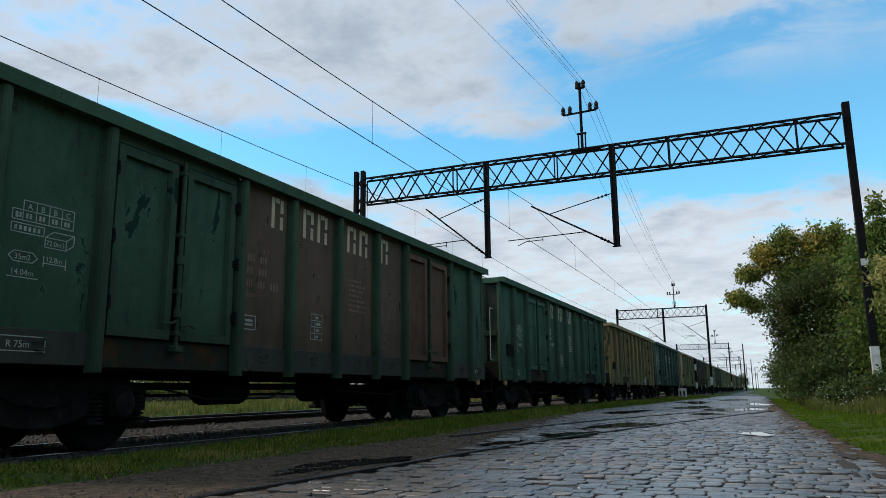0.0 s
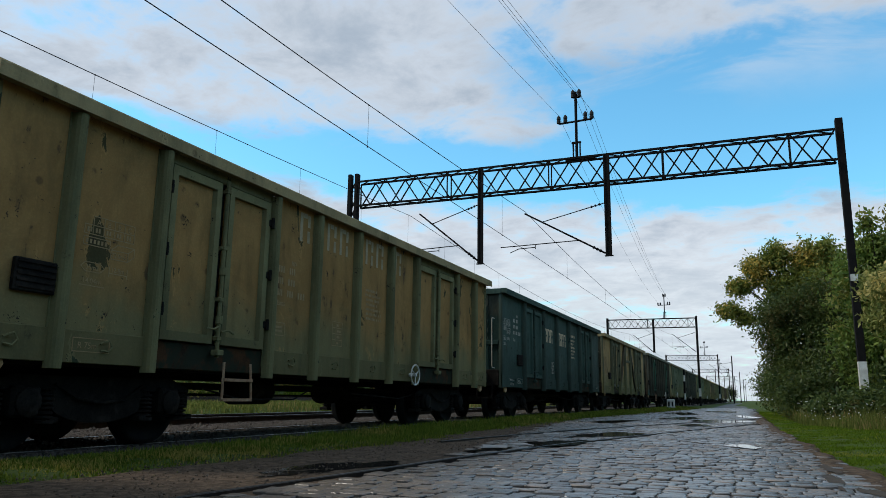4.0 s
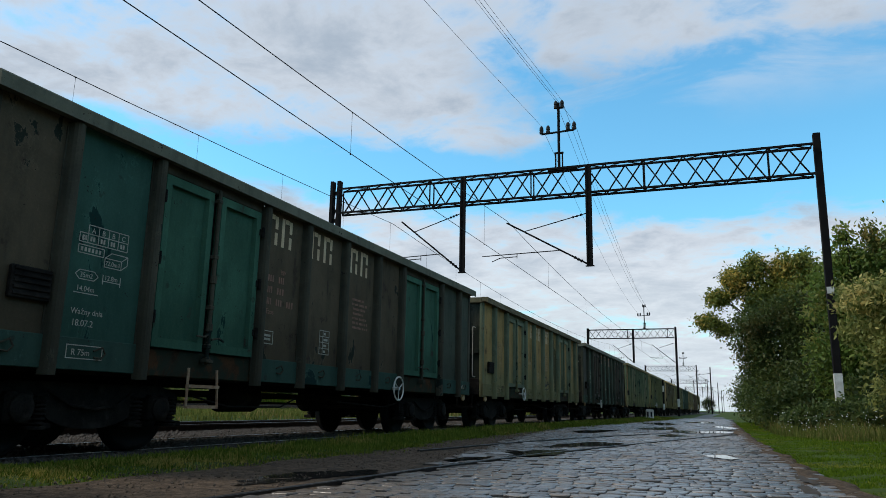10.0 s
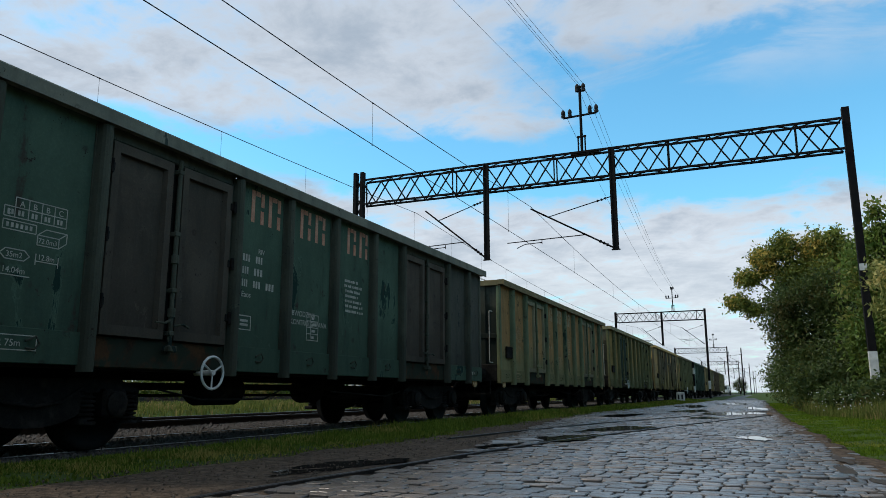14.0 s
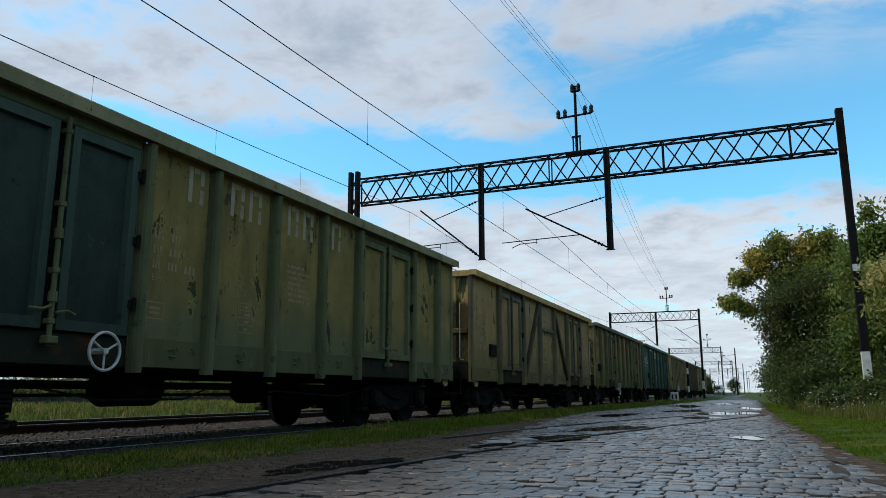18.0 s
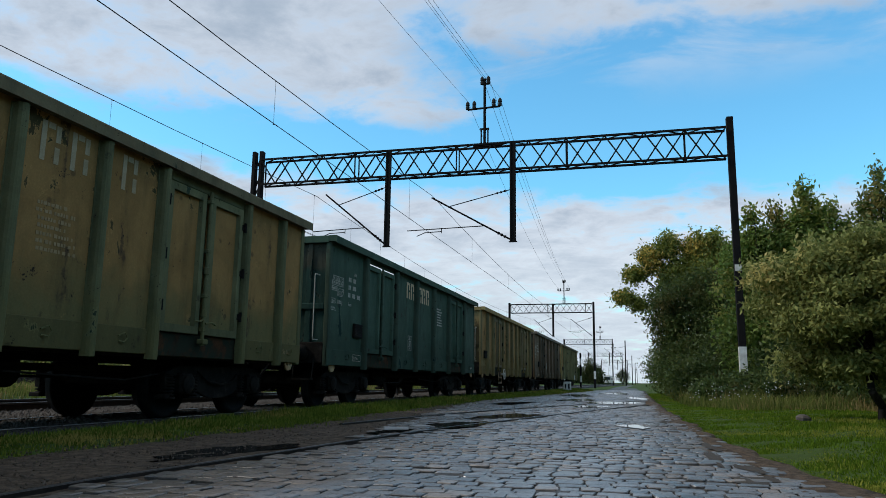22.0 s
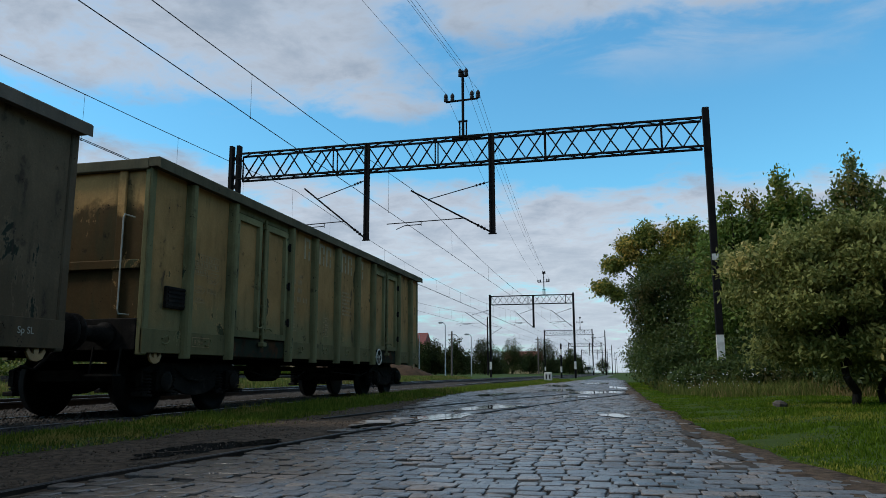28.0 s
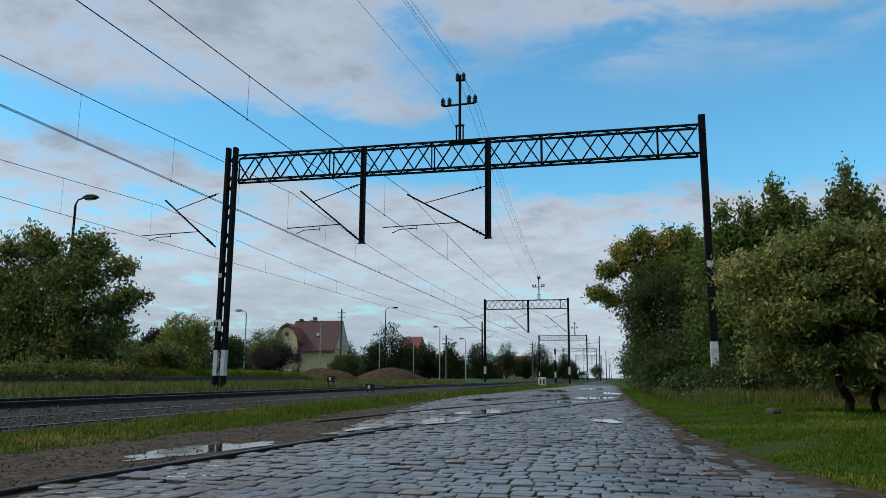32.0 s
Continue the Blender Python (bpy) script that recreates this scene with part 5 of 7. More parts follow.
RUSTY_SILL = surface("rusty_door_sill", (0.075, 0.036, 0.017), (0.028, 0.018, 0.012), 0.85, 0, 4, 40, 0.6, third=(0.026, 0.030, 0.020), third_at=(0.46, 0.58), spec=0.04)
TEAL, OLIVE, DARK = (0.050, 0.083, 0.048), (0.262, 0.170, 0.066), (0.060, 0.057, 0.044)
DTEAL, BROWN = (0.046, 0.070, 0.055), (0.117, 0.073, 0.049)
MOSS, RIB = (0.166, 0.153, 0.075), (0.135, 0.156, 0.096)   # the paint left low on the sides, and on the ribs
RIM = (0.240, 0.182, 0.094)
WAGONS = [
    dict(k=-14, kind="A", body=TEAL, plain_door=1, doors=(0.109, 0.060, 0.039), sheets=[(4.11, 8.6, BROWN)], sill=(0.065, 0.060, 0.046), print=STENCIL_RED, label="dark green open wagon with rusty brown middle panels"),
    dict(k=-13, kind="A", body=(0.053, 0.092, 0.058), ends=(0.024, 0.045, 0.03), peel=0.66, label="green open wagon with pale stencils and clean paint"),
    dict(k=-12, kind="A", body=(0.251, 0.142, 0.052), ribs=(0.151, 0.137, 0.064), low=MOSS, wheel=8.5, ladder=3.44, end_fade=(0.326, 0.218, 0.088), rim=RIM, label="faded tan open wagon with ribbed sides"),
    dict(k=-11, kind="B", dated="17.03.20", print=STENCIL, body=DTEAL, ends=(0.024, 0.05, 0.042), peel=0.62, label="dark blue-green open wagon with wide side panels"),
    dict(k=-10, kind="C", lines=(11.22, 2.2), print=STENCIL_RED, brace=(0.065, 0.055, 0.036), body=(0.280, 0.184, 0.076), ribs=(0.124, 0.122, 0.073), low=(0.156, 0.152, 0.072), rim=RIM, label="olive open wagon with diagonal side braces"),
    dict(k=-9, kind="A", dated="18.07.2", paired=1, body=(0.083, 0.062, 0.039), ribs=(0.060, 0.055, 0.038), sill=(0.042, 0.077, 0.058), doors=(0.039, 0.091, 0.058), ends=(0.016, 0.018, 0.014), rim=(0.117, 0.114, 0.081), print=STENCIL_RED, sheets=[(0.9, 2.05, (0.036, 0.082, 0.060)), (10.75, 12.8, (0.057, 0.065, 0.047))], wheel=8.44, wheel_z=0.86, wheel_r=0.21, ladder=3.0, label="grimy brown open wagon with teal doors"),
    dict(k=-8, kind="A", mark=[4.87, 5.56, 5.94, 6.80, 7.14, 7.9], ink=STENCIL, sheets=[(7.61, 8.69, OLIVE, 0.52), (6.4, 7.61, OLIVE, 0.60)], body=OLIVE, ribs=RIB, low=MOSS, rim=(0.120, 0.098, 0.056), wheel=3.59, scrawl=(6.86, 1.15), label="olive open wagon with greenish ribs and rust"),
    dict(k=-7, kind="A", mark=[4.42, 4.78, 5.52, 5.9, 6.82, 7.2], body=(0.054, 0.082, 0.055), doors=(0.060, 0.048, 0.036), ribs=(0.062, 0.066, 0.047), inspected=1, ink=STENCIL_RUST, ends=(0.016, 0.017, 0.014), rim=(0.137, 0.131, 0.098), sheets=[(0, 0.9, DARK), (10.75, 12.8, DARK)], wheel=3.69, wheel_z=0.80, label="teal and black open wagon with dark doors"),
    dict(k=-6, kind="A", body=(0.240, 0.137, 0.055), ribs=(0.112, 0.140, 0.078), frames=(0.173, 0.152, 0.090), low=(0.163, 0.155, 0.074), rim=(0.150, 0.118, 0.060), peel=0.585, label="brownish olive open wagon with peeling paint"),
    dict(k=-5, kind="A", mark=[4.76, 5.51, 5.87, 6.73, 7.11, 7.9], body=(0.202, 0.142, 0.047), ribs=(0.124, 0.126, 0.056), doors=(0.033, 0.043, 0.032), frames=(0.055, 0.073, 0.053), plain_door=2, low=(0.129, 0.130, 0.064), end_fade=(0.130, 0.109, 0.066), rim=(0.190, 0.165, 0.085), wheel=3.64, wheel_z=0.96, label="olive open wagon with one dark door and green ribs"),
    dict(k=-4, kind="C", chalk=(11.3, 1.75), brace=(0.060, 0.048, 0.031), body=(0.262, 0.166, 0.066), ribs=(0.122, 0.105, 0.062), low=(0.152, 0.125, 0.052), rim=(0.358, 0.235, 0.088), end_fade=(0.326, 0.218, 0.079), ends=(0.021, 0.020, 0.012), label="brown-olive open wagon with diagonal side braces"),
    dict(k=-3, kind="A", mark=[4.78, 5.5, 5.85, 6.72, 7.14, 7.95], body=(0.226, 0.129, 0.047), ribs=(0.128, 0.128, 0.062), low=(0.129, 0.120, 0.052), rim=(0.120, 0.098, 0.056), wheel=4.5, wheel_z=0.72, wheel_r=0.25, end_fade=(0.244, 0.166, 0.073), scrawl=(4.45, 1.42), ends=(0.016, 0.024, 0.014), label="brown-olive open wagon with handwheel"),
    dict(k=-2, kind="B", mark=[4.9, 5.25, 5.95, 6.3, 6.66], mark_z=2.64, slit=1, body=(0.048, 0.075, 0.052), ends=(0.02, 0.05, 0.042), peel=0.62, label="blue-green open wagon with wide side panels"),
    dict(k=-1, kind="A", mark=[4.58, 5.35, 5.75, 6.48, 6.98, 7.82], body=(0.275, 0.160, 0.060), ribs=(0.165, 0.140, 0.068), frames=(0.169, 0.133, 0.073), low=(0.190, 0.142, 0.060), rim=(0.255, 0.182, 0.074), wheel=4.0, wheel_z=0.86, wheel_r=0.21, ladder=3.2, scrawl=(6.62, 1.36), end_fade=(0.244, 0.174, 0.079), label="tan open wagon with green ribs, ladder and handwheel"),
    dict(k=0, kind="B", slit=2, body=(0.115, 0.082, 0.050), ink=STENCIL_RED, print=STENCIL_RED, sheets=[(3.85, 8.95, (0.112, 0.070, 0.044))], doors=(0.060, 0.052, 0.038), rim=(0.117, 0.096, 0.073), label="dark grey-brown open wagon with dark doors"),
    dict(k=1, kind="A", mark=[4.78, 5.5, 5.85, 6.72, 7.08, 7.82], body=(0.268, 0.156, 0.060), ribs=(0.173, 0.157, 0.072), low=MOSS, rim=(0.085, 0.072, 0.044), wheel=8.9, ends=(0.021, 0.017, 0.010), end_fade=(0.408, 0.233, 0.088), label="olive last wagon with ochre end wall"),
]
TRAIN = [(spec["k"], wagon(spec)) for spec in WAGONS]


def rolled(t):
    """Metres that the train has gone past the zero mark; it gathers speed slowly."""
    u = (t - 16.0) / 16.0
    return 117.731 + 118.717 * u + 6.175 * u ** 2 + 0.439 * u ** 3


# slack in the couplings: metres by which a wagon stands off the even spacing
SLACK = {-10: -0.14, -9: 0.16, -8: -0.05, -7: -0.11, -5: 0.10, -2: -0.08, -1: -0.07, 1: 0.08}


def motions():
    """The train rolls by; its wheels turn with it."""
    times = [i * 0.5 for i in range(65)]
    for k, w in TRAIN:
        start = 231.234 - LENGTH + PITCH * (k - 1) + SLACK.get(k, 0.0)
        walk(w, [(t, pose(0, start - rolled(t), 0)) for t in times])
    first = WHEELSETS[0]
    walk(first, [(i / 10, pose(0, 0, 0, math.degrees((rolled(i / 10) - rolled(0)) / 0.57))) for i in range(321)])
    for w in WHEELSETS[1:]:
        w.rotation_mode = "QUATERNION"
        keys = w.animation_data_create()
        keys.action = first.animation_data.action
        keys.action_slot = first.animation_data.action_slot

# ---- trees and shrubs ----
def crown_cloud(rng, blobs, count, size, droop=0.25):
    """Leaves scattered through lumpy blobs (x, y, z, rx, ry, rz), denser to the outside, as folded diamonds."""
    lumps = []
    for b in blobs:
        for count_, near, far, small, large in ((14, 0.2, 0.85, 0.30, 0.52), (26, 0.75, 1.15, 0.13, 0.27), (12, 1.05, 1.4, 0.06, 0.13)):
            for _ in range(count_):
                v = rng.normal(size=3)
                v /= np.linalg.norm(v)
                q, f = rng.uniform(near, far), rng.uniform(small, large)
                lumps.append((b[0] + v[0] * b[3] * q, b[1] + v[1] * b[4] * q, b[2] + v[2] * b[5] * q, b[3] * f, b[4] * f, b[5] * f))
    blobs = lumps
    vol = np.array([b[3] * b[4] * b[5] for b in blobs]) ** 0.62
    pick = rng.choice(len(blobs), count, p=vol / vol.sum())
    B = np.array(blobs, float)[pick]
    d = rng.normal(size=(count, 3))
    d /= np.linalg.norm(d, axis=1, keepdims=True)
    r = rng.uniform(0.15, 1.0, count) ** 0.5 * (1 + 0.12 * np.sin(d[:, 0] * 7 + d[:, 2] * 5 + pick)) + np.abs(rng.normal(0, 0.22, count))
    C = B[:, :3] + d * B[:, 3:] * r[:, None] + rng.normal(0, size * 0.75, (count, 3))
    ax = rng.normal(size=(count, 3))
    ax[:, 2] -= droop * 2
    ax /= np.linalg.norm(ax, axis=1, keepdims=True)
    up = rng.normal(size=(count, 3)) + np.array([0, 0, 1.0])
    side = np.cross(ax, up)
    side /= np.linalg.norm(side, axis=1, keepdims=True) + 1e-9
    nrm = np.cross(side, ax)
    s = size * rng.uniform(0.6, 1.35, count)[:, None]
    V = np.stack([C - ax * s * 0.5, C + side * s * 0.24 + nrm * s * 0.06, C + ax * s * 0.55, C - side * s * 0.24 + nrm * s * 0.06], 1).reshape(-1, 3)
    F = np.arange(count * 4).reshape(-1, 4)
    return V, F


def tree(name, x, y, z, trunk_h, trunk_r, blobs, leaves, size, leaf, label, category, seed, group="", limbs=9):
    """Tapered trunk that forks into limbs reaching into a crown of single leaves."""
    rng = np.random.default_rng(seed)
    t = thing(name, label, category, group, m=pose(x, y, z))
    bm = bmesh.new()
    p, r = Vector((0, 0, -0.15)), trunk_r
    pts = [p]
    for i in range(5):
        q = Vector((rng.normal(0, 0.05) * (i + 1), rng.normal(0, 0.05) * (i + 1), trunk_h * (i + 1) / 5))
        rod(bm, p, q, r, 8, r * 0.88)
        p, r = q, r * 0.88
    for i in range(limbs):
        b = blobs[i % len(blobs)]
        tip = Vector((b[0] + rng.normal(0, 0.3) * b[3], b[1] + rng.normal(0, 0.3) * b[4], b[2] + rng.normal(0.1, 0.3) * b[5]))
        base = Vector((0, 0, trunk_h * rng.uniform(0.55, 1.0)))
        mid = base.lerp(tip, 0.5) + Vector((rng.normal(0, 0.12), rng.normal(0, 0.12), 0.15))
        rod(bm, base, mid, r * 0.6, 6, r * 0.4)
        rod(bm, mid, tip, r * 0.4, 5, r * 0.12)
        for k in range(3):
            tw = tip + Vector(rng.normal(0, 0.45, 3)) * min(b[3:])
            rod(bm, mid.lerp(tip, 0.4 + 0.2 * k), tw, r * 0.14, 4, r * 0.05)
    part("trunk", bm, BARK, t)
    V, F = crown_cloud(rng, blobs, leaves, size)
    ob = new("crown", numpy_mesh("crown", V, F, leaf))
    ob.parent = t
    return t


def shrub(x, y, z, blobs, leaves, size, leaf, label, seed, name="shrub"):
    return tree(name, x, y, z, 0.4, 0.05, blobs, leaves, size, leaf, label, "shrub", seed, "shrubs along the verge", 6)


# beside the road
tree("tree", 9.4, 33.4, 0.1, 3.4, 0.15, [(-2.95, 0, 4.15, 0.42, 0.5, 0.34), (-2.3, 0, 3.9, 0.36, 0.5, 0.3), (-2.4, 0, 5.2, 0.42, 0.6, 0.4), (-1.75, 0, 5.9, 0.48, 0.7, 0.62), (-1.0, 0, 6.35, 0.45, 0.7, 0.6), (0.15, 0.2, 6.35, 0.6, 0.8, 0.62), (1.0, 0, 6.3, 0.55, 0.7, 0.62), (1.35, 0, 5.6, 0.5, 0.7, 0.6), (-0.7, 0, 5.1, 0.9, 1.0, 0.8), (0.4, 0, 5.2, 0.9, 1.0, 0.8)], 26000, 0.15, LEAF_AUTUMN, "tall broadleaf tree turning yellow in autumn", "tree", 11, limbs=20)
tree("tree", 9.3, 31.6, 0.1, 2.0, 0.13, [(-1.15, 0, 3.9, 0.7, 1.0, 0.8), (0.1, 0, 4.2, 1.0, 1.1, 0.8), (1.0, 0, 3.9, 0.8, 1.0, 0.9), (-1.1, 0, 2.9, 0.75, 1.1, 0.8), (0.6, 0, 3.0, 1.2, 1.2, 1.0), (-0.75, 0, 1.9, 0.8, 1.0, 0.8), (0.9, 0, 1.8, 1.1, 1.1, 1.0), (-0.45, 0, 0.95, 1.0, 1.0, 0.75), (1.1, 0, 0.9, 1.1, 1.0, 0.8)], 40000, 0.13, LEAF_DARK, "dense dark green tree at the foot of the mast", "tree", 12, limbs=14)
# upright shoots of young trees behind the mast
SHOOTS = [(10.95, 6.85, 26.6), (11.8, 7.05, 27.2), (12.7, 7.8, 26.8), (13.6, 7.1, 27.4), (15.0, 8.3, 27.0), (15.85, 7.25, 27.3), (17.0, 7.6, 27.0), (18.3, 7.9, 27.6)]
for i, (x, top, y) in enumerate(SHOOTS):
    h = (top - 0.1) * 0.985
    tree("tree", x, y, 0.1, h * 0.55, 0.09, [(0, 0, h * 0.91, 0.16, 0.3, h * 0.07), (0.25, 0, h * 0.81, 0.30, 0.4, h * 0.075), (-0.3, 0, h * 0.77, 0.34, 0.4, h * 0.08), (0.5, 0.2, h * 0.66, 0.66, 0.7, h * 0.13), (-0.5, 0, h * 0.60, 0.78, 0.8, h * 0.14), (0.4, 0, h * 0.47, 0.95, 0.9, h * 0.16), (-0.3, 0, h * 0.32, 0.98, 0.9, h * 0.16), (0, 0, h * 0.14, 1.0, 0.9, h * 0.14)], 18000, 0.165, (LEAF_GREEN, LEAF_BANK, LEAF_GREEN)[i % 3], "young green tree with feathery upright shoots", "tree", 200 + i, "young trees on the verge", 16)


def orchard_blobs(seed, x0, x1, n):
    """Flat sprays of leaves in layers under an uneven top, lower towards the outside."""
    rng = random.Random(seed)
    blobs = []
    for i in range(n):
        x = x0 + (x1 - x0) * (i + rng.random()) / n
        top = float(np.interp(x, (-1.7, -1.44, -1.1, -0.6, -0.2, 0.3, 1.2, 2.6), (1.76, 1.95, 2.2, 2.4, 2.5, 2.65, 2.7, 2.6))) + rng.uniform(-0.15, 0.2) * (x > -1.3)
        for z in (top, top * rng.uniform(0.74, 0.84), top * rng.uniform(0.54, 0.64), top * rng.uniform(0.32, 0.44)):
            z = max(z, 0.75)
            if rng.random() < 0.16 or (x < -1.2 and z < 1.74) or (x > 0.2 and z < 1.15):
                continue
            blobs.append((x + rng.uniform(-0.15, 0.15), rng.uniform(-0.6, 0.6), z, rng.uniform(0.20, 0.50), rng.uniform(0.4, 0.75), rng.uniform(0.12, 0.30)))
    return blobs


tree("orchard_tree", 10.61, 12.6, 0.03, 1.15, 0.07, orchard_blobs(3, -1.45, 1.3, 19), 56000, 0.088, LEAF_DUSTY, "low fruit tree with drooping grey-green leaves", "tree", 14, limbs=22)
tree("orchard_tree", 11.25, 13.3, 0.05, 1.15, 0.06, orchard_blobs(5, -0.6, 2.6, 17), 52000, 0.088, LEAF_DUSTY, "low fruit tree with drooping grey-green leaves", "tree", 15, limbs=18)
for i, (x, y, r, h, lf) in enumerate([(9.2, 27.8, 1.0, 1.5, LEAF_DARK), (11.2, 27.6, 1.5, 2.8, LEAF_DARK), (10.2, 30.2, 1.6, 3.2, LEAF_DARK), (9.5, 37.5, 1.6, 2.4, LEAF_DARK), (9.3, 43, 1.6, 2.6, LEAF_DARK), (12.4, 24.9, 1.5, 2.4, LEAF_DARK), (13.2, 18.4, 1.4, 2.0, LEAF_DARK), (15.0, 17.5, 1.6, 2.4, LEAF_DARK), (9.4, 52, 1.8, 3.2, LEAF_DARK), (10.4, 60, 2.2, 3.8, LEAF_DARK), (9.6, 23.9, 0.8, 0.65, LEAF_DARK), (10.9, 23.4, 1.0, 0.9, LEAF_DARK)]):
    shrub(x, y, 0.05, [(0, 0, h * 0.5, r, r, h * 0.5), (r * 0.5, 0.2, h * 0.75, r * 0.6, r * 0.6, h * 0.35), (-r * 0.5, 0, h * 0.4, r * 0.7, r * 0.7, h * 0.4)], 7000, 0.14, lf, "dense dark green shrub on the verge", 40 + i)

# beyond the tracks
tree("tree", -17.2, 27.6, 0.6, 2.0, 0.14, [(-2.3, 0, 5.35, 0.6, 0.8, 0.65), (-1.0, 0, 5.75, 0.6, 0.8, 0.75), (-0.2, 0, 5.3, 0.5, 0.7, 0.7), (1.6, 0, 5.5, 0.5, 0.7, 0.7), (2.4, 0, 5.4, 0.5, 0.7, 0.65), (3.4, 0, 4.55, 0.65, 0.8, 0.45), (4.2, 0, 3.35, 0.6, 0.7, 0.35), (3.3, 0, 2.8, 0.8, 0.8, 0.6), (3.6, 0, 1.8, 0.6, 0.7, 0.5), (2.0, 0, 4.3, 0.9, 1.0, 0.7), (0.3, 0, 4.2, 1.3, 1.2, 1.0), (-2.3, 0, 4.0, 1.4, 1.3, 1.0), (1.8, 0, 2.9, 1.3, 1.3, 0.9), (-0.6, 0, 2.6, 1.7, 1.5, 1.1), (1.4, 0, 1.4, 1.6, 1.4, 1.0), (-3.4, 0, 2.2, 1.6, 1.5, 1.4), (-1.2, 0, 1.1, 1.8, 1.5, 0.9)], 40000, 0.19, LEAF_BANK, "leafy green tree on the bank", "tree", 21, limbs=18)
tree("tree", -23.0, 28.5, 0.6, 2.0, 0.14, [(0, 0, 4.4, 1.6, 1.6, 1.4), (-1.6, 0, 3.2, 1.8, 1.8, 1.5), (1.8, 0, 2.8, 1.7, 1.7, 1.4)], 12000, 0.2, LEAF_GREEN, "leafy green tree on the bank", "tree", 22)
for i, (x, y, r, h, lf, nm) in enumerate([(-15.2, 33, 1.4, 1.5, LEAF_BANK, "dense green shrub on the bank"), (-19, 32, 2.2, 2.2, LEAF_DARK, "dense green shrub on the bank"), (-22.4, 47, 1.7, 4.1, LEAF_AUTUMN, "dense yellowing shrub on the bank"), (-19.7, 48, 0.9, 2.7, LEAF_DARK, "dense green shrub on the bank"), (-25.3, 48, 0.9, 3.3, LEAF_PURPLE, "dark purple shrub on the bank"), (-27.6, 49, 1.5, 2.6, LEAF_DARK, "dense green shrub on the bank"), (-32.4, 80, 2.3, 5.4, LEAF_BANK, "round dark green bush by the house"), (-36.2, 82, 2.2, 3.4, LEAF_PURPLE, "purple-leaved bush by the house"), (-30.6, 78, 2.6, 3.4, LEAF_PURPLE, "purple-leaved bush by the house"), (-24.2, 84, 1.8, 2.6, LEAF_DARK, "round dark green bush by the house")]):
    shrub(x, y, 0.4, [(0, 0, h * 0.5, r, r, h * 0.5), (r * 0.4, 0, h * 0.72, r * 0.6, r * 0.6, h * 0.3), (-r * 0.5, 0, h * 0.62, r * 0.6, r * 0.6, h * 0.35)], 15000, 0.17, lf, nm, 60 + i)
# a belt of trees along the horizon: bearing from the road in degrees to the left, distance, height
BELT = [(14.9, 138, 5.7), (15.7, 136, 6.1), (14.2, 140, 6.3), (17.3, 120, 8.6), (18.5, 125, 5.2), (16.3, 130, 5.0), (12.6, 135, 6.4), (11.8, 150, 3.4), (10.4, 145, 6.8), (9.7, 150, 3.2), (8.3, 165, 7.4), (7.0, 170, 5.0), (5.8, 185, 8.6), (4.0, 200, 6.4), (13.6, 180, 3.4), (9.0, 180, 3.0), (6.6, 190, 3.4), (4.9, 230, 4.0), (3.5, 260, 6.6), (1.5, 380, 7.5), (20.5, 135, 6.0), (22.0, 150, 6.0), (24.0, 150, 7.0), (26.3, 150, 7.5), (28.3, 130, 6.2), (31.5, 130, 7.0), (34, 110, 6.5), (38, 100, 6.5), (43, 100, 7.5)]
for i, (brg, dist, h) in enumerate(BELT):
    x, y = 7.2 - math.sin(radians(brg)) * dist, math.cos(radians(brg)) * dist
    tree("tree", x, y, 0.4, h * 0.3, 0.22, [(0, 0, h * 0.68, h * 0.24, h * 0.24, h * 0.30), (h * 0.2, 0, h * 0.45, h * 0.24, h * 0.24, h * 0.26), (-h * 0.22, 0, h * 0.42, h * 0.26, h * 0.26, h * 0.28), (0.05 * h, 0, h * 0.22, h * 0.34, h * 0.3, h * 0.22)], 8000, 0.30, LEAF_FAR_PALE if i % 3 == 1 else LEAF_FAR, "distant dark green tree behind the railway", "tree", 80 + i, "distant trees", 6)
_rng = np.random.default_rng(77)
WOODS = []
for i in range(90):
    brg, dist = radians(3.4 + i * 0.53), 250 + 30 * math.sin(i * 1.3)
    WOODS.append((7.2 - math.sin(brg) * dist, math.cos(brg) * dist, 1.6 + 0.7 * math.sin(i * 2.1), 2.6, 2.2, 1.7 + 0.9 * math.sin(i * 1.7)))
V_, F_ = crown_cloud(_rng, WOODS, 60000, 0.9)
tagged(new("far_woods", numpy_mesh("far_woods", V_, F_, LEAF_FAR)), "dark belt of woods along the horizon", "woods", kind="stuff")
for i in range(7):
    y = 75 + i * 34
    x = 12.5 + i * 1.2
    h = 6 + (i % 3)
    tree("tree", x, y, 0.3, h * 0.3, 0.2, [(0, 0, h * 0.6, h * 0.32, h * 0.32, h * 0.38), (-h * 0.15, 0, h * 0.4, h * 0.3, h * 0.3, h * 0.3), (0, 0, h * 0.2, h * 0.34, h * 0.34, h * 0.2)], 4500, 0.34, LEAF_FAR, "distant dark green tree beside the road", "tree", 110 + i, "distant trees", 5)

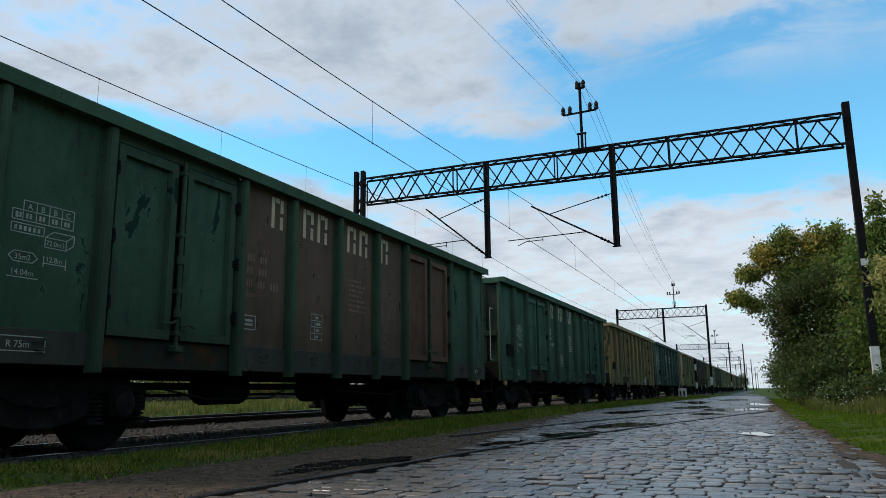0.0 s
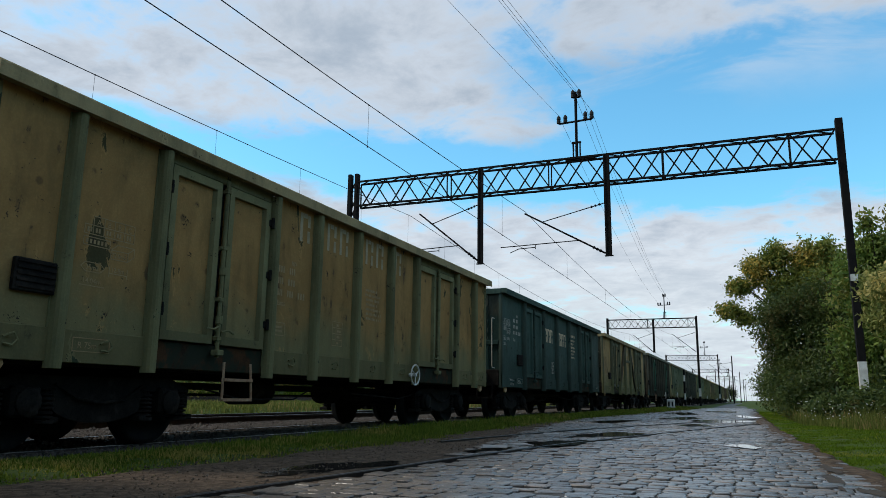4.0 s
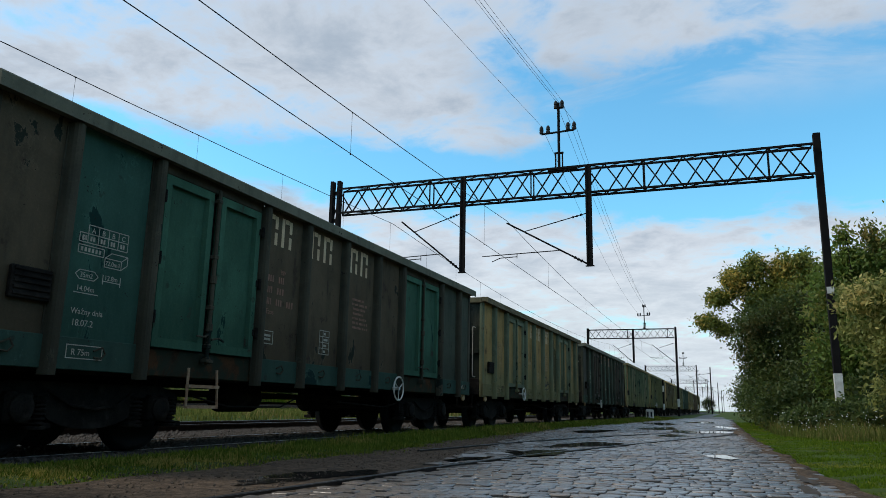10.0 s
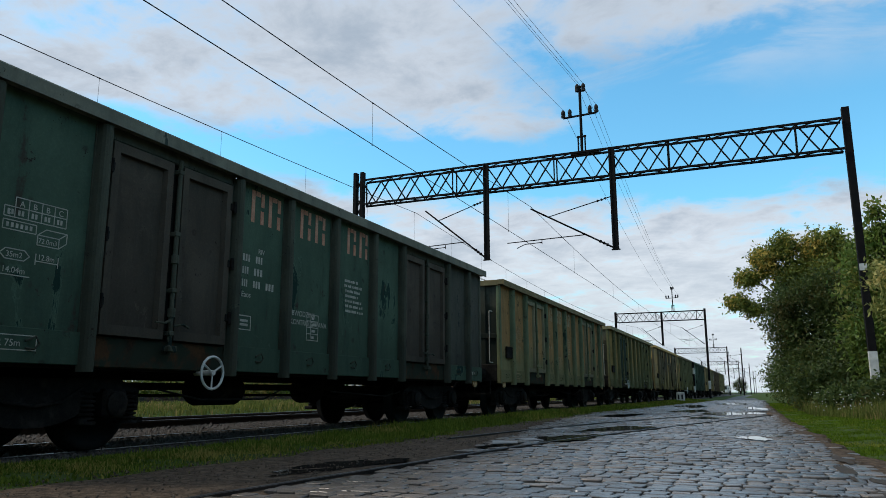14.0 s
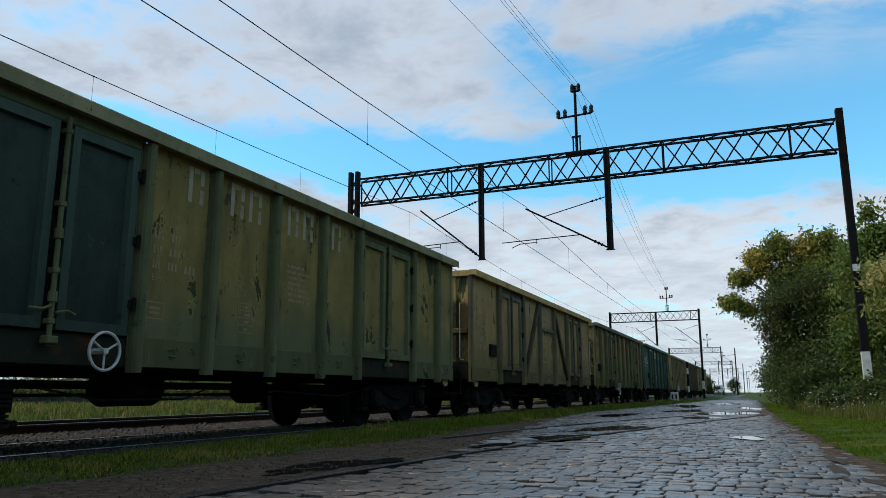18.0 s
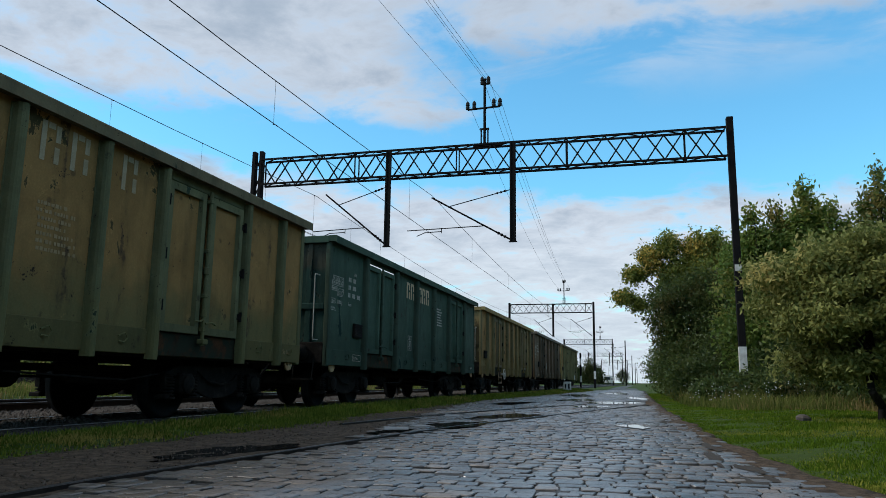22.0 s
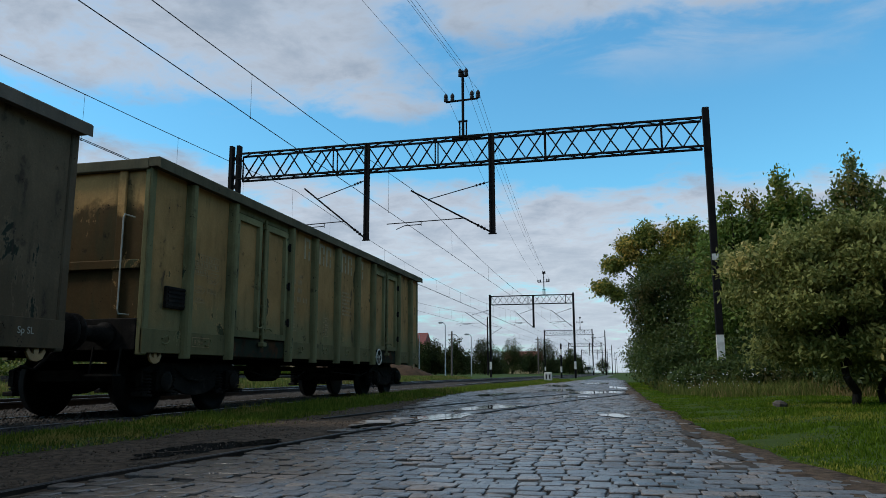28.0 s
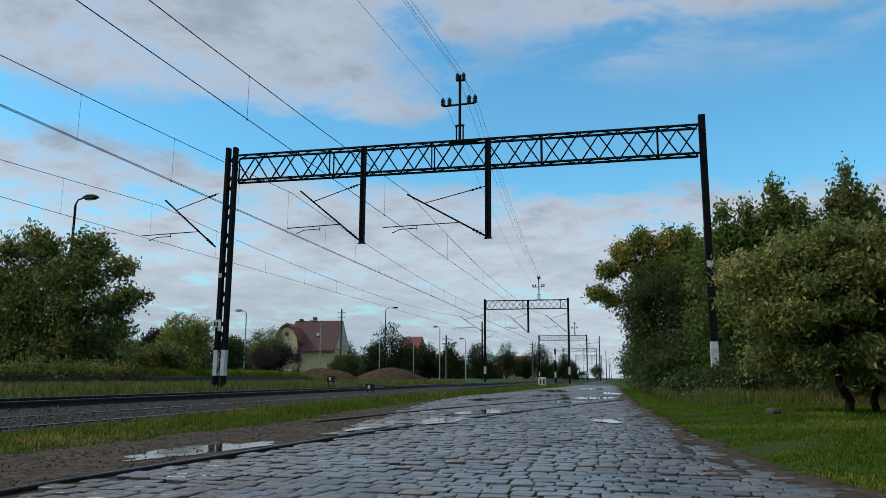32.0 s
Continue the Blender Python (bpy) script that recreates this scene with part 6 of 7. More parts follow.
# dense growth further back closes the view under the crowns, and behind the road; unseen trees beside and behind the
# camera are added to block low light
for i, (x, y, h) in enumerate([(17, 24, 4), (20, 30, 4.5), (15.5, 33, 4), (18.5, 40, 5), (13.5, 42, 4.5), (14, 52, 5), (22, 22, 4.5), (21, 16, 4), (6, -16, 6), (-3, -16, 6), (-11, -15, 6), (19, 19, 4), (15.2, 11, 6), (15.8, 7, 6.5), (15, 3, 6), (16, -1, 7), (15, -5, 6.2), (16, -9, 7), (14, -13, 6.5), (10.5, -15.5, 6.5), (20.5, 12, 7), (20, 5, 7.5), (20, -3, 7.5)]):
    tree("tree", x, y, 0.0, h * 0.3, 0.13, [(0, 0, h * 0.62, h * 0.34, h * 0.34, h * 0.36), (h * 0.25, 0, h * 0.36, h * 0.34, h * 0.34, h * 0.32), (-h * 0.25, 0, h * 0.34, h * 0.36, h * 0.36, h * 0.34), (0, 0, h * 0.15, h * 0.5, h * 0.45, h * 0.18)], 4500, 0.3, LEAF_DARK, "dense dark green tree added to close off the view and low light", "tree", 160 + i, "trees along the verge", 6)


# ---- grass ----
def grass(name, count, spots, height, width, seed, label, material=GRASS):
    """Blades that bend to a point, rooted in the land; spots gives x, y for random numbers."""
    rng = np.random.default_rng(seed)
    x, y, hmul = spots(rng, count)
    z = ground_z(x, y)
    n = len(x)
    a = rng.uniform(0, 2 * np.pi, n)
    d = np.stack([np.cos(a), np.sin(a), np.zeros(n)], 1)
    s = np.stack([-d[:, 1], d[:, 0], np.zeros(n)], 1)
    h = height * hmul * rng.uniform(0.4, 1.25, n)
    w = width * rng.uniform(0.6, 1.3, n) * (1 + y / 25)
    root = np.stack([x, y, z - 0.01], 1)
    bend = rng.uniform(0.1, 0.7, n)
    mid = root + d * (h * bend * 0.35)[:, None] + np.array([0, 0, 1.0]) * (h * 0.6)[:, None]
    tip = root + d * (h * bend)[:, None] + np.array([0, 0, 1.0]) * (h * (1 - bend * 0.3))[:, None]
    sw = s * w[:, None]
    V = np.stack([root - sw, root + sw, mid + sw * 0.7, mid - sw * 0.7, tip], 1).reshape(-1, 3)
    o = np.arange(n) * 5
    F = np.concatenate([np.stack([o, o + 1, o + 2], 1), np.stack([o, o + 2, o + 3], 1), np.stack([o + 3, o + 2, o + 4], 1)])
    return tagged(new(name, numpy_mesh(name, V, F, material)), label, "grass", kind="stuff")


def verge_spots(rng, n):
    """Tufts: roots gather round centres, so that the rim is ragged and soil shows between."""
    k = 2600
    cy = -4.0 + 64 * rng.uniform(0, 1, k) ** 1.7
    edge = np.interp(cy, [2, 4.8, 6, 9, 11.7, 16, 22, 31, 48, 60], [2.45, 2.6, 2.9, 2.95, 2.65, 2.25, 2.05, 2.65, 3.55, 3.75])
    cx = 1.2 + (edge - 1.1 + rng.normal(0, 0.10, k)) * rng.uniform(0, 1, k) ** 0.85
    rich = rng.uniform(0.25, 1.0, k) ** 1.6 * np.interp(cx, [1.2, 1.7, 2.3, 3.0], [0.75, 1.0, 0.95, 0.6])
    pick = rng.choice(k, n, p=rich / rich.sum())
    spread = np.where(rng.uniform(0, 1, n) < 0.7, 0.07, 0.22) * (1 + cy[pick] / 30)
    x, y = cx[pick] + rng.normal(0, 1, n) * spread, cy[pick] + rng.normal(0, 1, n) * spread
    return x, y, (0.22 + 1.2 * rich[pick] ** 1.5) * np.interp(y, [4, 7, 9, 14], [0.75, 1.0, 1.45, 1.7])


def rosette_spots(rng, n):
    x, y, h = verge_spots(rng, n)
    return x + rng.normal(0, 0.08, len(x)), y, np.minimum(h, 0.8)


def lawn_spots(rng, n):
    y = 2.5 + 45 * rng.uniform(0, 1, n) ** 2.1
    edge = np.interp(y, [0, 4.25, 4.8, 5.85, 7.3, 9.2, 13.6, 18, 38, 60], [8.7, 8.32, 8.22, 8.05, 7.94, 7.8, 7.66, 7.45, 7.15, 6.95])
    x = edge + 8 * rng.uniform(0, 1, n) ** 1.6 + rng.normal(0, 0.05, n) + 0.06 * np.sin(y * 2.7) + 0.05 * np.sin(y * 7.1)
    lump = 0.5 + 0.5 * np.sin(x * 3.3 + 1.7 * np.sin(y * 1.1)) * np.sin(y * 2.9 + np.sin(x * 1.9))
    keep = rng.uniform(0, 1, n) < np.clip(0.35 + 1.8 * (x - edge) + 0.5 * lump, 0, 1)
    x, y, lump, edge = x[keep], y[keep], lump[keep], edge[keep]
    return x, y, (0.45 + 0.5 * np.clip((x - edge) / 2, 0, 1)) * (0.55 + 0.75 * lump)


def far_spots(rng, n):
    y = 6 + 60 * rng.uniform(0, 1, n) ** 1.4
    x = -6.0 - 9 * rng.uniform(0, 1, n)
    return x, y, 0.7 + 0.5 * rng.uniform(0, 1, n)


grass("verge_grass", 190000, verge_spots, 0.074, 0.0042, 31, "thick tufted green grass beside the ballast")
grass("verge_weeds", 52000, rosette_spots, 0.058, 0.011, 35, "low broad-leaved weeds among the grass")
grass("lawn_grass", 290000, lawn_spots, 0.062, 0.0045, 32, "bright green short grass beside the road", LAWN)


def back_lawn_spots(rng, n):
    return 8.75 + 6 * rng.uniform(0, 1, n) ** 1.3, rng.uniform(-8, 3.2, n), 0.5 + 0.5 * rng.uniform(0, 1, n)


grass("lawn_grass", 70000, back_lawn_spots, 0.062, 0.007, 37, "bright green short grass beside the road", LAWN)


def weed_spots(rng, n):
    y = 17 + 26 * rng.uniform(0, 1, n)
    x = 8.3 + 4.2 * rng.uniform(0, 1, n) + np.clip((22 - y) * 0.2, 0, 1)
    return x, y, (0.3 + 0.9 * rng.uniform(0, 1, n)) * (0.5 + 0.5 * np.abs(np.sin(x * 2.1) * np.sin(y * 1.3)))


grass("tall_weeds", 36000, weed_spots, 0.46, 0.005, 34, "tall weeds and seed heads under the trees", GRASS_DRY)
def bank_spots(rng, n):
    y = 14 + 40 * rng.uniform(0, 1, n) ** 1.2
    return -12.75 - 2.6 * rng.uniform(0, 1, n) ** 1.5, y, 0.5 + 0.8 * rng.uniform(0, 1, n) * (0.6 + 0.4 * np.sin(y * 1.7))


grass("bank_grass", 36000, bank_spots, 0.30, 0.007, 36, "lush green grass along the top of the bank", LAWN)
grass("far_grass", 60000, far_spots, 0.22, 0.010, 33, "tall grass beyond the tracks", GRASS_DRY)


# white flower heads among the weeds
_rng = np.random.default_rng(91)
n_ = 140
X_ = 8.3 + 2.6 * _rng.uniform(0, 1, n_)
Y_ = 18.5 + 8 * _rng.uniform(0, 1, n_)
C_ = np.stack([X_, Y_, ground_z(X_, Y_) + _rng.uniform(0.2, 0.62, n_)], 1)
D_ = np.array([[1, 0, 0], [0, 1, 0], [-1, 0, 0], [0, -1, 0], [0, 0, 1], [0, 0, -1]], float) * 0.016
V_ = (C_[:, None, :] + D_[None] * _rng.uniform(0.5, 1.3, (n_, 6, 1))).reshape(-1, 3)
T_ = np.array([[0, 1, 4], [1, 2, 4], [2, 3, 4], [3, 0, 4], [1, 0, 5], [2, 1, 5], [3, 2, 5], [0, 3, 5]])
tagged(new("wildflowers", numpy_mesh("wildflowers", V_, (T_[None] + 6 * np.arange(n_)[:, None, None]).reshape(-1, 3), WILDFLOWER)), "small white flower heads among the weeds", "flowers", kind="stuff")


# ---- cobbles ----
def cobble_shape(seed):
    def build(bm):
        # a worn sett: rounded rim, domed uneven head
        rng = random.Random(seed)
        ring = ((-1, -0.74), (-0.80, -1), (0.80, -1), (1, -0.74), (1, 0.74), (0.80, 1), (-0.80, 1), (-1, 0.74))
        e = [rng.uniform(0.93, 1.03) for _ in ring]
        lift = [rng.uniform(-0.0025, 0.0015) for _ in ring]
        rows = []
        for f, z, own in ((0.5, -0.045, 0), (0.497, -0.006, 1), (0.470, -0.0008, 1), (0.30, 0.0, 0.6)):
            rows.append([bm.verts.new((u * k * f, v * k * f, z + own * q)) for (u, v), k, q in zip(ring, e, lift)])
        top = bm.verts.new((rng.uniform(-0.1, 0.1), rng.uniform(-0.1, 0.1), rng.uniform(0.0, 0.002)))
        for g, (lo, hi) in enumerate(zip(rows, rows[1:])):
            for i in range(8):
                j = (i + 1) % 8
                fc = bm.faces.new((lo[i], lo[j], hi[j], hi[i]))
                fc.material_index, fc.smooth = (1 if g == 0 else 0), False
        for i in range(8):
            bm.faces.new((rows[-1][i], rows[-1][(i + 1) % 8], top))
        return bm
    return build


def lay_cobbles():
    """Courses of setts across the road, a little bowed, with sunk and tilted stones."""
    rng = random.Random(17)
    y = -4.0
    left = lambda y: np.interp(y, [0, 4, 6, 9, 12, 16, 22, 31, 48, 70], [4.32, 4.36, 4.55, 4.1, 3.6, 3.05, 2.5, 2.9, 3.7, 4.0])
    right = lambda y: np.interp(y, [0, 4.25, 4.8, 5.85, 7.3, 9.2, 13.6, 18, 38, 70], [8.7, 8.31, 8.2, 8.0, 7.9, 7.78, 7.66, 7.45, 7.15, 6.9])
    stones = []
    gap = lambda x, y: min(abs(x - float(np.interp(y, [p[1] for p in s], [p[0] for p in s]))) for s in (SIDING_A, SIDING_B))
    while y < 60:
        big = 1.0 if y < 26 else 1.4 if y < 38 else 2.0
        d = rng.uniform(0.095, 0.142) * big
        x = left(y) + rng.uniform(-0.1, 0.12)
        while x < right(y) + rng.uniform(-0.2, 0.08):
            w = rng.uniform(0.10, 0.19) * big
            sink = -0.010 if rng.random() < 0.06 else 0.0
            sink -= 0.012 * max(0.0, 1 - (right(y) - x) / 0.4)
            if y < 26 and gap(x + w / 2, y + d / 2 + 0.3 * math.sin(x * 0.7)) < 0.05 + w * 0.35:
                x += w
                continue
            stones.append((x + w / 2, y + d / 2 + 0.3 * math.sin(x * 0.7) + rng.uniform(-0.008, 0.008), w - 0.006, d - 0.005, sink + rng.uniform(-0.005, 0.005), rng.uniform(-8, 8), rng.uniform(-0.9, 0.9), rng.uniform(-0.9, 0.9)))
            x += w
        y += d
    return stones


STONES = lay_cobbles()
SHAPES = [mesh_of(f"cobble_{i}", cobble_shape(i)) for i in range(9)]
for me in SHAPES:
    me.materials.append(STAINED_EDGE)
near_stones = [s for s in STONES if 3.7 < s[1] < 9.0][:300]
chosen = set(near_stones)
rest = [s for s in STONES if s not in chosen]
for i, (x, y, w, d, z, rz, rx, ry) in enumerate(near_stones):
    c = part("cobble", SHAPES[i % 9], COBBLE, ROAD, m=Matrix.LocRotScale((x, y, z), Euler((radians(rx), radians(ry), radians(rz))), (w, d, 1)))
proto = []
for me in SHAPES:
    v = np.array([q.co for q in me.vertices])
    f = [tuple(p.vertices) for p in me.polygons]
    proto.append((v, [q for q in f if len(q) == 4], [q for q in f if len(q) == 3]))
VV, FF, EDGE, base = [], [], [], 0
for i, (x, y, w, d, z, rz, rx, ry) in enumerate(rest):
    v, q4, q3 = proto[i % 9]
    m = np.array(Matrix.LocRotScale((x, y, z), Euler((radians(rx), radians(ry), radians(rz))), (w, d, 1)))
    VV.append(v @ m[:3, :3].T + m[:3, 3])
    side_of = [1] * 8 + [0] * (len(q4) - 8)
    EDGE += [0] * len(q3) + side_of + side_of
    FF += [(a + base, b_ + base, c + base) for a, b_, c in q3] + [(a + base, b_ + base, c + base) for a, b_, c, e in q4] + [(a + base, c + base, e + base) for a, b_, c, e in q4]
    base += len(v)
me = numpy_mesh("cobbles", np.concatenate(VV), np.array(FF), COBBLE)
me.materials.append(STAINED_EDGE)
me.polygons.foreach_set("material_index", EDGE)
ob = tagged(new("cobbles", me), "wet grey cobbles further down the road", "cobbles", kind="stuff")

# ---- ballast, sleepers, puddles ----
def ballast(name, x0, x1, y0, y1, count, z, seed, label, size=0.045, material=BALLAST):
    """Broken stones, each an uneven octahedron."""
    rng = np.random.default_rng(seed)
    y = y0 + (y1 - y0) * rng.uniform(0, 1, count) ** 1.7
    x = rng.uniform(x0, x1, count)
    c = np.stack([x, y, z + rng.normal(0, size * 0.32, count)], 1)
    dirs = np.array([[1, 0, 0], [0, 1, 0], [-1, 0, 0], [0, -1, 0], [0, 0, 1], [0, 0, -1]], float)
    s = size * rng.uniform(0.6, 1.4, (count, 1, 1)) * (1 + y / 40)[:, None, None]
    V = c[:, None, :] + dirs * s * rng.uniform(0.55, 1.0, (count, 6, 1)) + rng.normal(0, size * 0.14, (count, 6, 3))
    a = rng.uniform(0, np.pi, count)
    d = V - c[:, None]
    V = np.stack([d[..., 0] * np.cos(a)[:, None] - d[..., 1] * np.sin(a)[:, None], d[..., 0] * np.sin(a)[:, None] + d[..., 1] * np.cos(a)[:, None], d[..., 2]], -1) + c[:, None]
    tri = np.array([[0, 1, 4], [1, 2, 4], [2, 3, 4], [3, 0, 4], [1, 0, 5], [2, 1, 5], [3, 2, 5], [0, 3, 5]])
    F = (tri[None] + 6 * np.arange(count)[:, None, None]).reshape(-1, 3)
    return tagged(new(name, numpy_mesh(name, V.reshape(-1, 3), F, material)), label, "ballast", kind="stuff")


ballast("gravel", 2.6, 4.2, 2.0, 20, 4200, -0.015, 8, "fine gravel trodden into the mud", 0.010, GRIT)
BED = strip("track_bed", [(-5.7, 1.25, -20), (-5.7, 1.25, 60), (-5.7, 1.25, 300)], -0.14, BALLAST, "grey stone track bed", "track bed")
ballast("ballast", -1.5, 1.15, 1.0, 34, 46000, -0.04, 5, "grey and rusty ballast stones between the rails", 0.028)
ballast("ballast", -3.3, -1.4, 4.0, 46, 26000, -0.075, 6, "grey ballast stones between the tracks", 0.034)
ballast("ballast", -5.6, -3.2, 6.0, 46, 16000, -0.11, 7, "grey ballast stones under the second track", 0.034)


def sleeper_shape(bm):
    return box(bm, -1.3, 1.3, -0.12, 0.12, -0.2, 0, 0.015)


for cx, z, n in ((-0.0, -0.055, 70), (-4.0, -0.11, 130)):
    for i in range(n):
        part("sleeper", mesh_of("sleeper", sleeper_shape), SLEEPER, BED, m=pose(cx, 1.2 + i * 0.62, z))


def puddle(x, y, rx, ry, turn, seed, z=0.002, bog=False):
    rng = random.Random(seed)
    bm = bmesh.new()
    n = 72
    ph = [rng.uniform(0, 6.3) for _ in range(5)]
    vs = []
    for i in range(n):
        a = 2 * math.pi * i / n
        r = 1 + 0.22 * math.sin(2 * a + ph[0]) + 0.16 * math.sin(3 * a + ph[1]) + 0.1 * math.sin(7 * a + ph[2]) + 0.07 * math.sin(13 * a + ph[3]) + 0.05 * math.sin(21 * a + ph[4])
        vs.append(bm.verts.new((math.cos(a) * rx * r, math.sin(a) * ry * r, 0)))
    bm.faces.new(vs)
    me = bpy.data.meshes.new("puddle")
    bm.to_mesh(me)
    bm.free()
    me.materials.append(WET_SOIL if bog else WATER)
    ob = new("puddle", me)
    ob.matrix_basis = pose(x, y, z, 0, 0, turn)
    if bog:
        return tagged(ob, "black wet soil trodden over the cobbles", "mud", "wet patches", kind="structure")
    return tagged(ob, "shallow rain puddle that mirrors the sky", "puddle", "puddles", kind="structure")


for i, (x, y, rx, ry, turn, z) in enumerate([(4.0, 5.4, 0.22, 0.85, -6, -0.009), (4.50, 7.9, 0.11, 0.45, -6, 0.010), (4.88, 9.5, 0.26, 0.95, -12, 0.0095), (5.02, 12.2, 0.28, 1.25, -14, 0.0095), (7.06, 10.2, 0.20, 0.34, 6, 0.0095), (7.3, 11.0, 0.12, 0.2, 0, 0.002), (5.98, 18.0, 0.34, 0.8, -14, 0.0095), (6.35, 21.8, 0.62, 1.6, -6, 0.0095), (5.1, 24.5, 0.5, 1.8, -10, 0.0095), (6.9, 29.0, 0.35, 2.0, 4, 0.0095), (3.9, 19.5, 0.35, 1.5, -12, 0.0095), (4.4, 33.0, 0.6, 2.6, 0, 0.0095), (5.8, 40.0, 0.6, 3.0, 0, 0.0095)]):
    puddle(x, y, rx, ry, turn, i + 1, z)
for i, (x, y, rx, ry, turn) in enumerate([(7.84, 4.95, 0.13, 0.26, 4), (7.72, 6.3, 0.05, 0.6, 2), (7.78, 7.4, 0.06, 0.4, 2), (7.56, 9.3, 0.08, 0.3, 0), (7.45, 11.9, 0.12, 0.4, 0), (7.9, 5.6, 0.06, 0.3, 8)]):
    puddle(x, y, rx, ry, turn, i + 31, -0.001, bog=True)


def slab(x, y, w, d, rz, label="pale flat stone slab lying by the rail"):
    bm = bmesh.new()
    box(bm, -w / 2, w / 2, -d / 2, d / 2, -0.04, 0.016, 0.012)
    ob = part("stone_slab", bm, CONCRETE, None, m=pose(x, y, 0, 1, 1, rz))
    return tagged(ob, label, "stone slab", "loose slabs")


slab(4.42, 8.35, 0.30, 0.38, 20)
slab(4.55, 8.95, 0.24, 0.3, 40)
slab(4.2, 11.8, 0.25, 0.35, 12)


# ---- beyond the tracks ----
def brick_bank():
    t = thing("low_wall", "overgrown low brick wall of an old platform", "wall", m=pose(-12.55, 0, 0.1))
    bm = bmesh.new()
    box(bm, -0.15, 0.0, 8, 46, -0.3, 0.42, 0.01)
    core = part("wall_core", bm, JOINT, t)
    shape = mesh_of("brick", lambda bm: box(bm, 0, 0.03, -0.12, 0.12, -0.03, 0.03, 0.004))
    for row in range(6):
        for i in range(48):
            part("brick", shape, BRICK_OLD, core, m=pose(0, 20 + i * 0.255 + (row % 2) * 0.127, 0.02 + row * 0.072))
    return t


brick_bank()
_rng = np.random.default_rng(71)
V_, F_ = crown_cloud(_rng, [(-12.7 + 0.25 * math.sin(i * 1.7), 15 + i * 0.8, 0.78 + 0.12 * math.sin(i * 2.3), 0.5, 0.6, 0.26 + 0.14 * math.sin(i * 3.1)) for i in range(17)], 5500, 0.13)
tagged(new("ivy", numpy_mesh("ivy", V_, F_, LEAF_BANK)), "green creepers hanging over the low wall", "creeper", kind="stuff")


def house():
    h = thing("house", "cream plastered house with brown hipped roof", "house", m=pose(-42.3, 117.0, 0.4, 0, 0, 5))
    bm = bmesh.new()
    box(bm, -4.6, 4.6, -4, 4, -0.5, 4.6)
    part("wall", bm, PLASTER, h)
    bm = bmesh.new()
    prism(bm, [(-4.4, 4.6), (4.4, 4.6), (0, 9.2)], "x", 4.2, 4.75)
    part("gable_wall", bm, PLASTER_GREY, h)
    bm = bmesh.new()
    for s in (-1, 1):
        prism(bm, [(s * 5.0, 4.1), (s * 5.0, 4.35), (0, 9.45), (0, 9.2)], "x", -3.6, 4.7)
    part("roof", bm, ROOF_BROWN, h)
    # the front gable with its bowed red edge
    bm = bmesh.new()
    prism(bm, [(-4.9, 0), (-1.4, 0), (-1.4, 6.2), (-2.2, 7.6), (-3.2, 8.1), (-4.2, 7.6), (-4.9, 6.2)], "y", -5.2, -3.8)
    part("front_gable", bm, PLASTER, h)
    bm = bmesh.new()
    pts = [(-1.0, 5.4), (-1.35, 6.4), (-2.2, 7.75), (-3.2, 8.3), (-4.2, 7.75), (-5.0, 6.3)]
    for (a, c), (d, e) in zip(pts, pts[1:]):
        prism(bm, [(a, c), (d, e), (d, e + 0.42), (a, c + 0.42)], "y", -5.45, 0)
    part("red_roof_edge", bm, ROOF_RED, h)
    for x, z in ((-0.2, 9.3), (-2.6, 9.0)):
        bm = bmesh.new()
        box(bm, x - 0.3, x + 0.3, -0.3, 0.3, z - 0.6, z + 0.75, 0.03)
        part("chimney", bm, BRICK_OLD, h)
    bm = bmesh.new()
    beam(bm, (1.0, -2.6, 7.0), (1.5, -2.6, 7.0), 0.5)
    part("skylight", bm, WHITE_PAINT, h)
    for y, z in ((-2.6, 5.2), (-0.8, 5.2), (1.0, 5.2), (-2.6, 2.6), (-0.8, 2.6), (1.0, 2.6), (2.6, 2.6), (0, 7.4)):
        bm = bmesh.new()
        box(bm, 4.76, 4.82, y - 0.4, y + 0.4, z - 0.6, z + 0.6)
        win = part("window", bm, WHITE_PAINT, h, "white-framed window")
        bm = bmesh.new()
        box(bm, 4.82, 4.84, y - 0.3, y + 0.3, z - 0.5, z + 0.5)
        part("pane", bm, GLASS_DARK, win)
    bm = bmesh.new()
    lathe(bm, [(-5.26, 0.02), (-5.25, 0.35), (-5.2, 0.35)], "y", (-3.2, 0, 6.9), 14)
    part("round_window", bm, GLASS_DARK, h)
    bm = bmesh.new()
    box(bm, 4.85, 6.6, -1.5, 4.0, -0.5, 3.6)
    part("annex", bm, PLASTER_GREY, h)
    bm = bmesh.new()
    box(bm, 4.85, 6.8, -1.8, 4.3, 3.6, 3.85, 0.05)
    part("annex_roof", bm, PLASTER_GREY, h)
    for y in (-0.6, 1.0, 2.8):
        bm = bmesh.new()
        box(bm, 6.6, 6.64, y - 0.4, y + 0.4, 1.4, 2.8)
        part("annex_window", bm, GLASS_DARK, h)
    return h


house()


def cottage(x, y, w, hgt, label):
    t = thing("house", label, "house", "distant houses", m=pose(x, y, 0.4))
    bm = bmesh.new()
    box(bm, -w, w, -3, 3, -0.4, hgt)
    part("wall", bm, PLASTER, t)
    bm = bmesh.new()
    prism(bm, [(-3.4, hgt - 0.1), (3.4, hgt - 0.1), (0, hgt + 2.6)], "x", -w - 0.4, w + 0.4)
    part("roof", bm, ROOF_RED, t)
    for dx in (-w * 0.5, w * 0.5):
        bm = bmesh.new()
        box(bm, dx - 0.5, dx + 0.5, -3.04, -2.99, 1.4, 2.7)
        part("window", bm, GLASS_DARK, t)


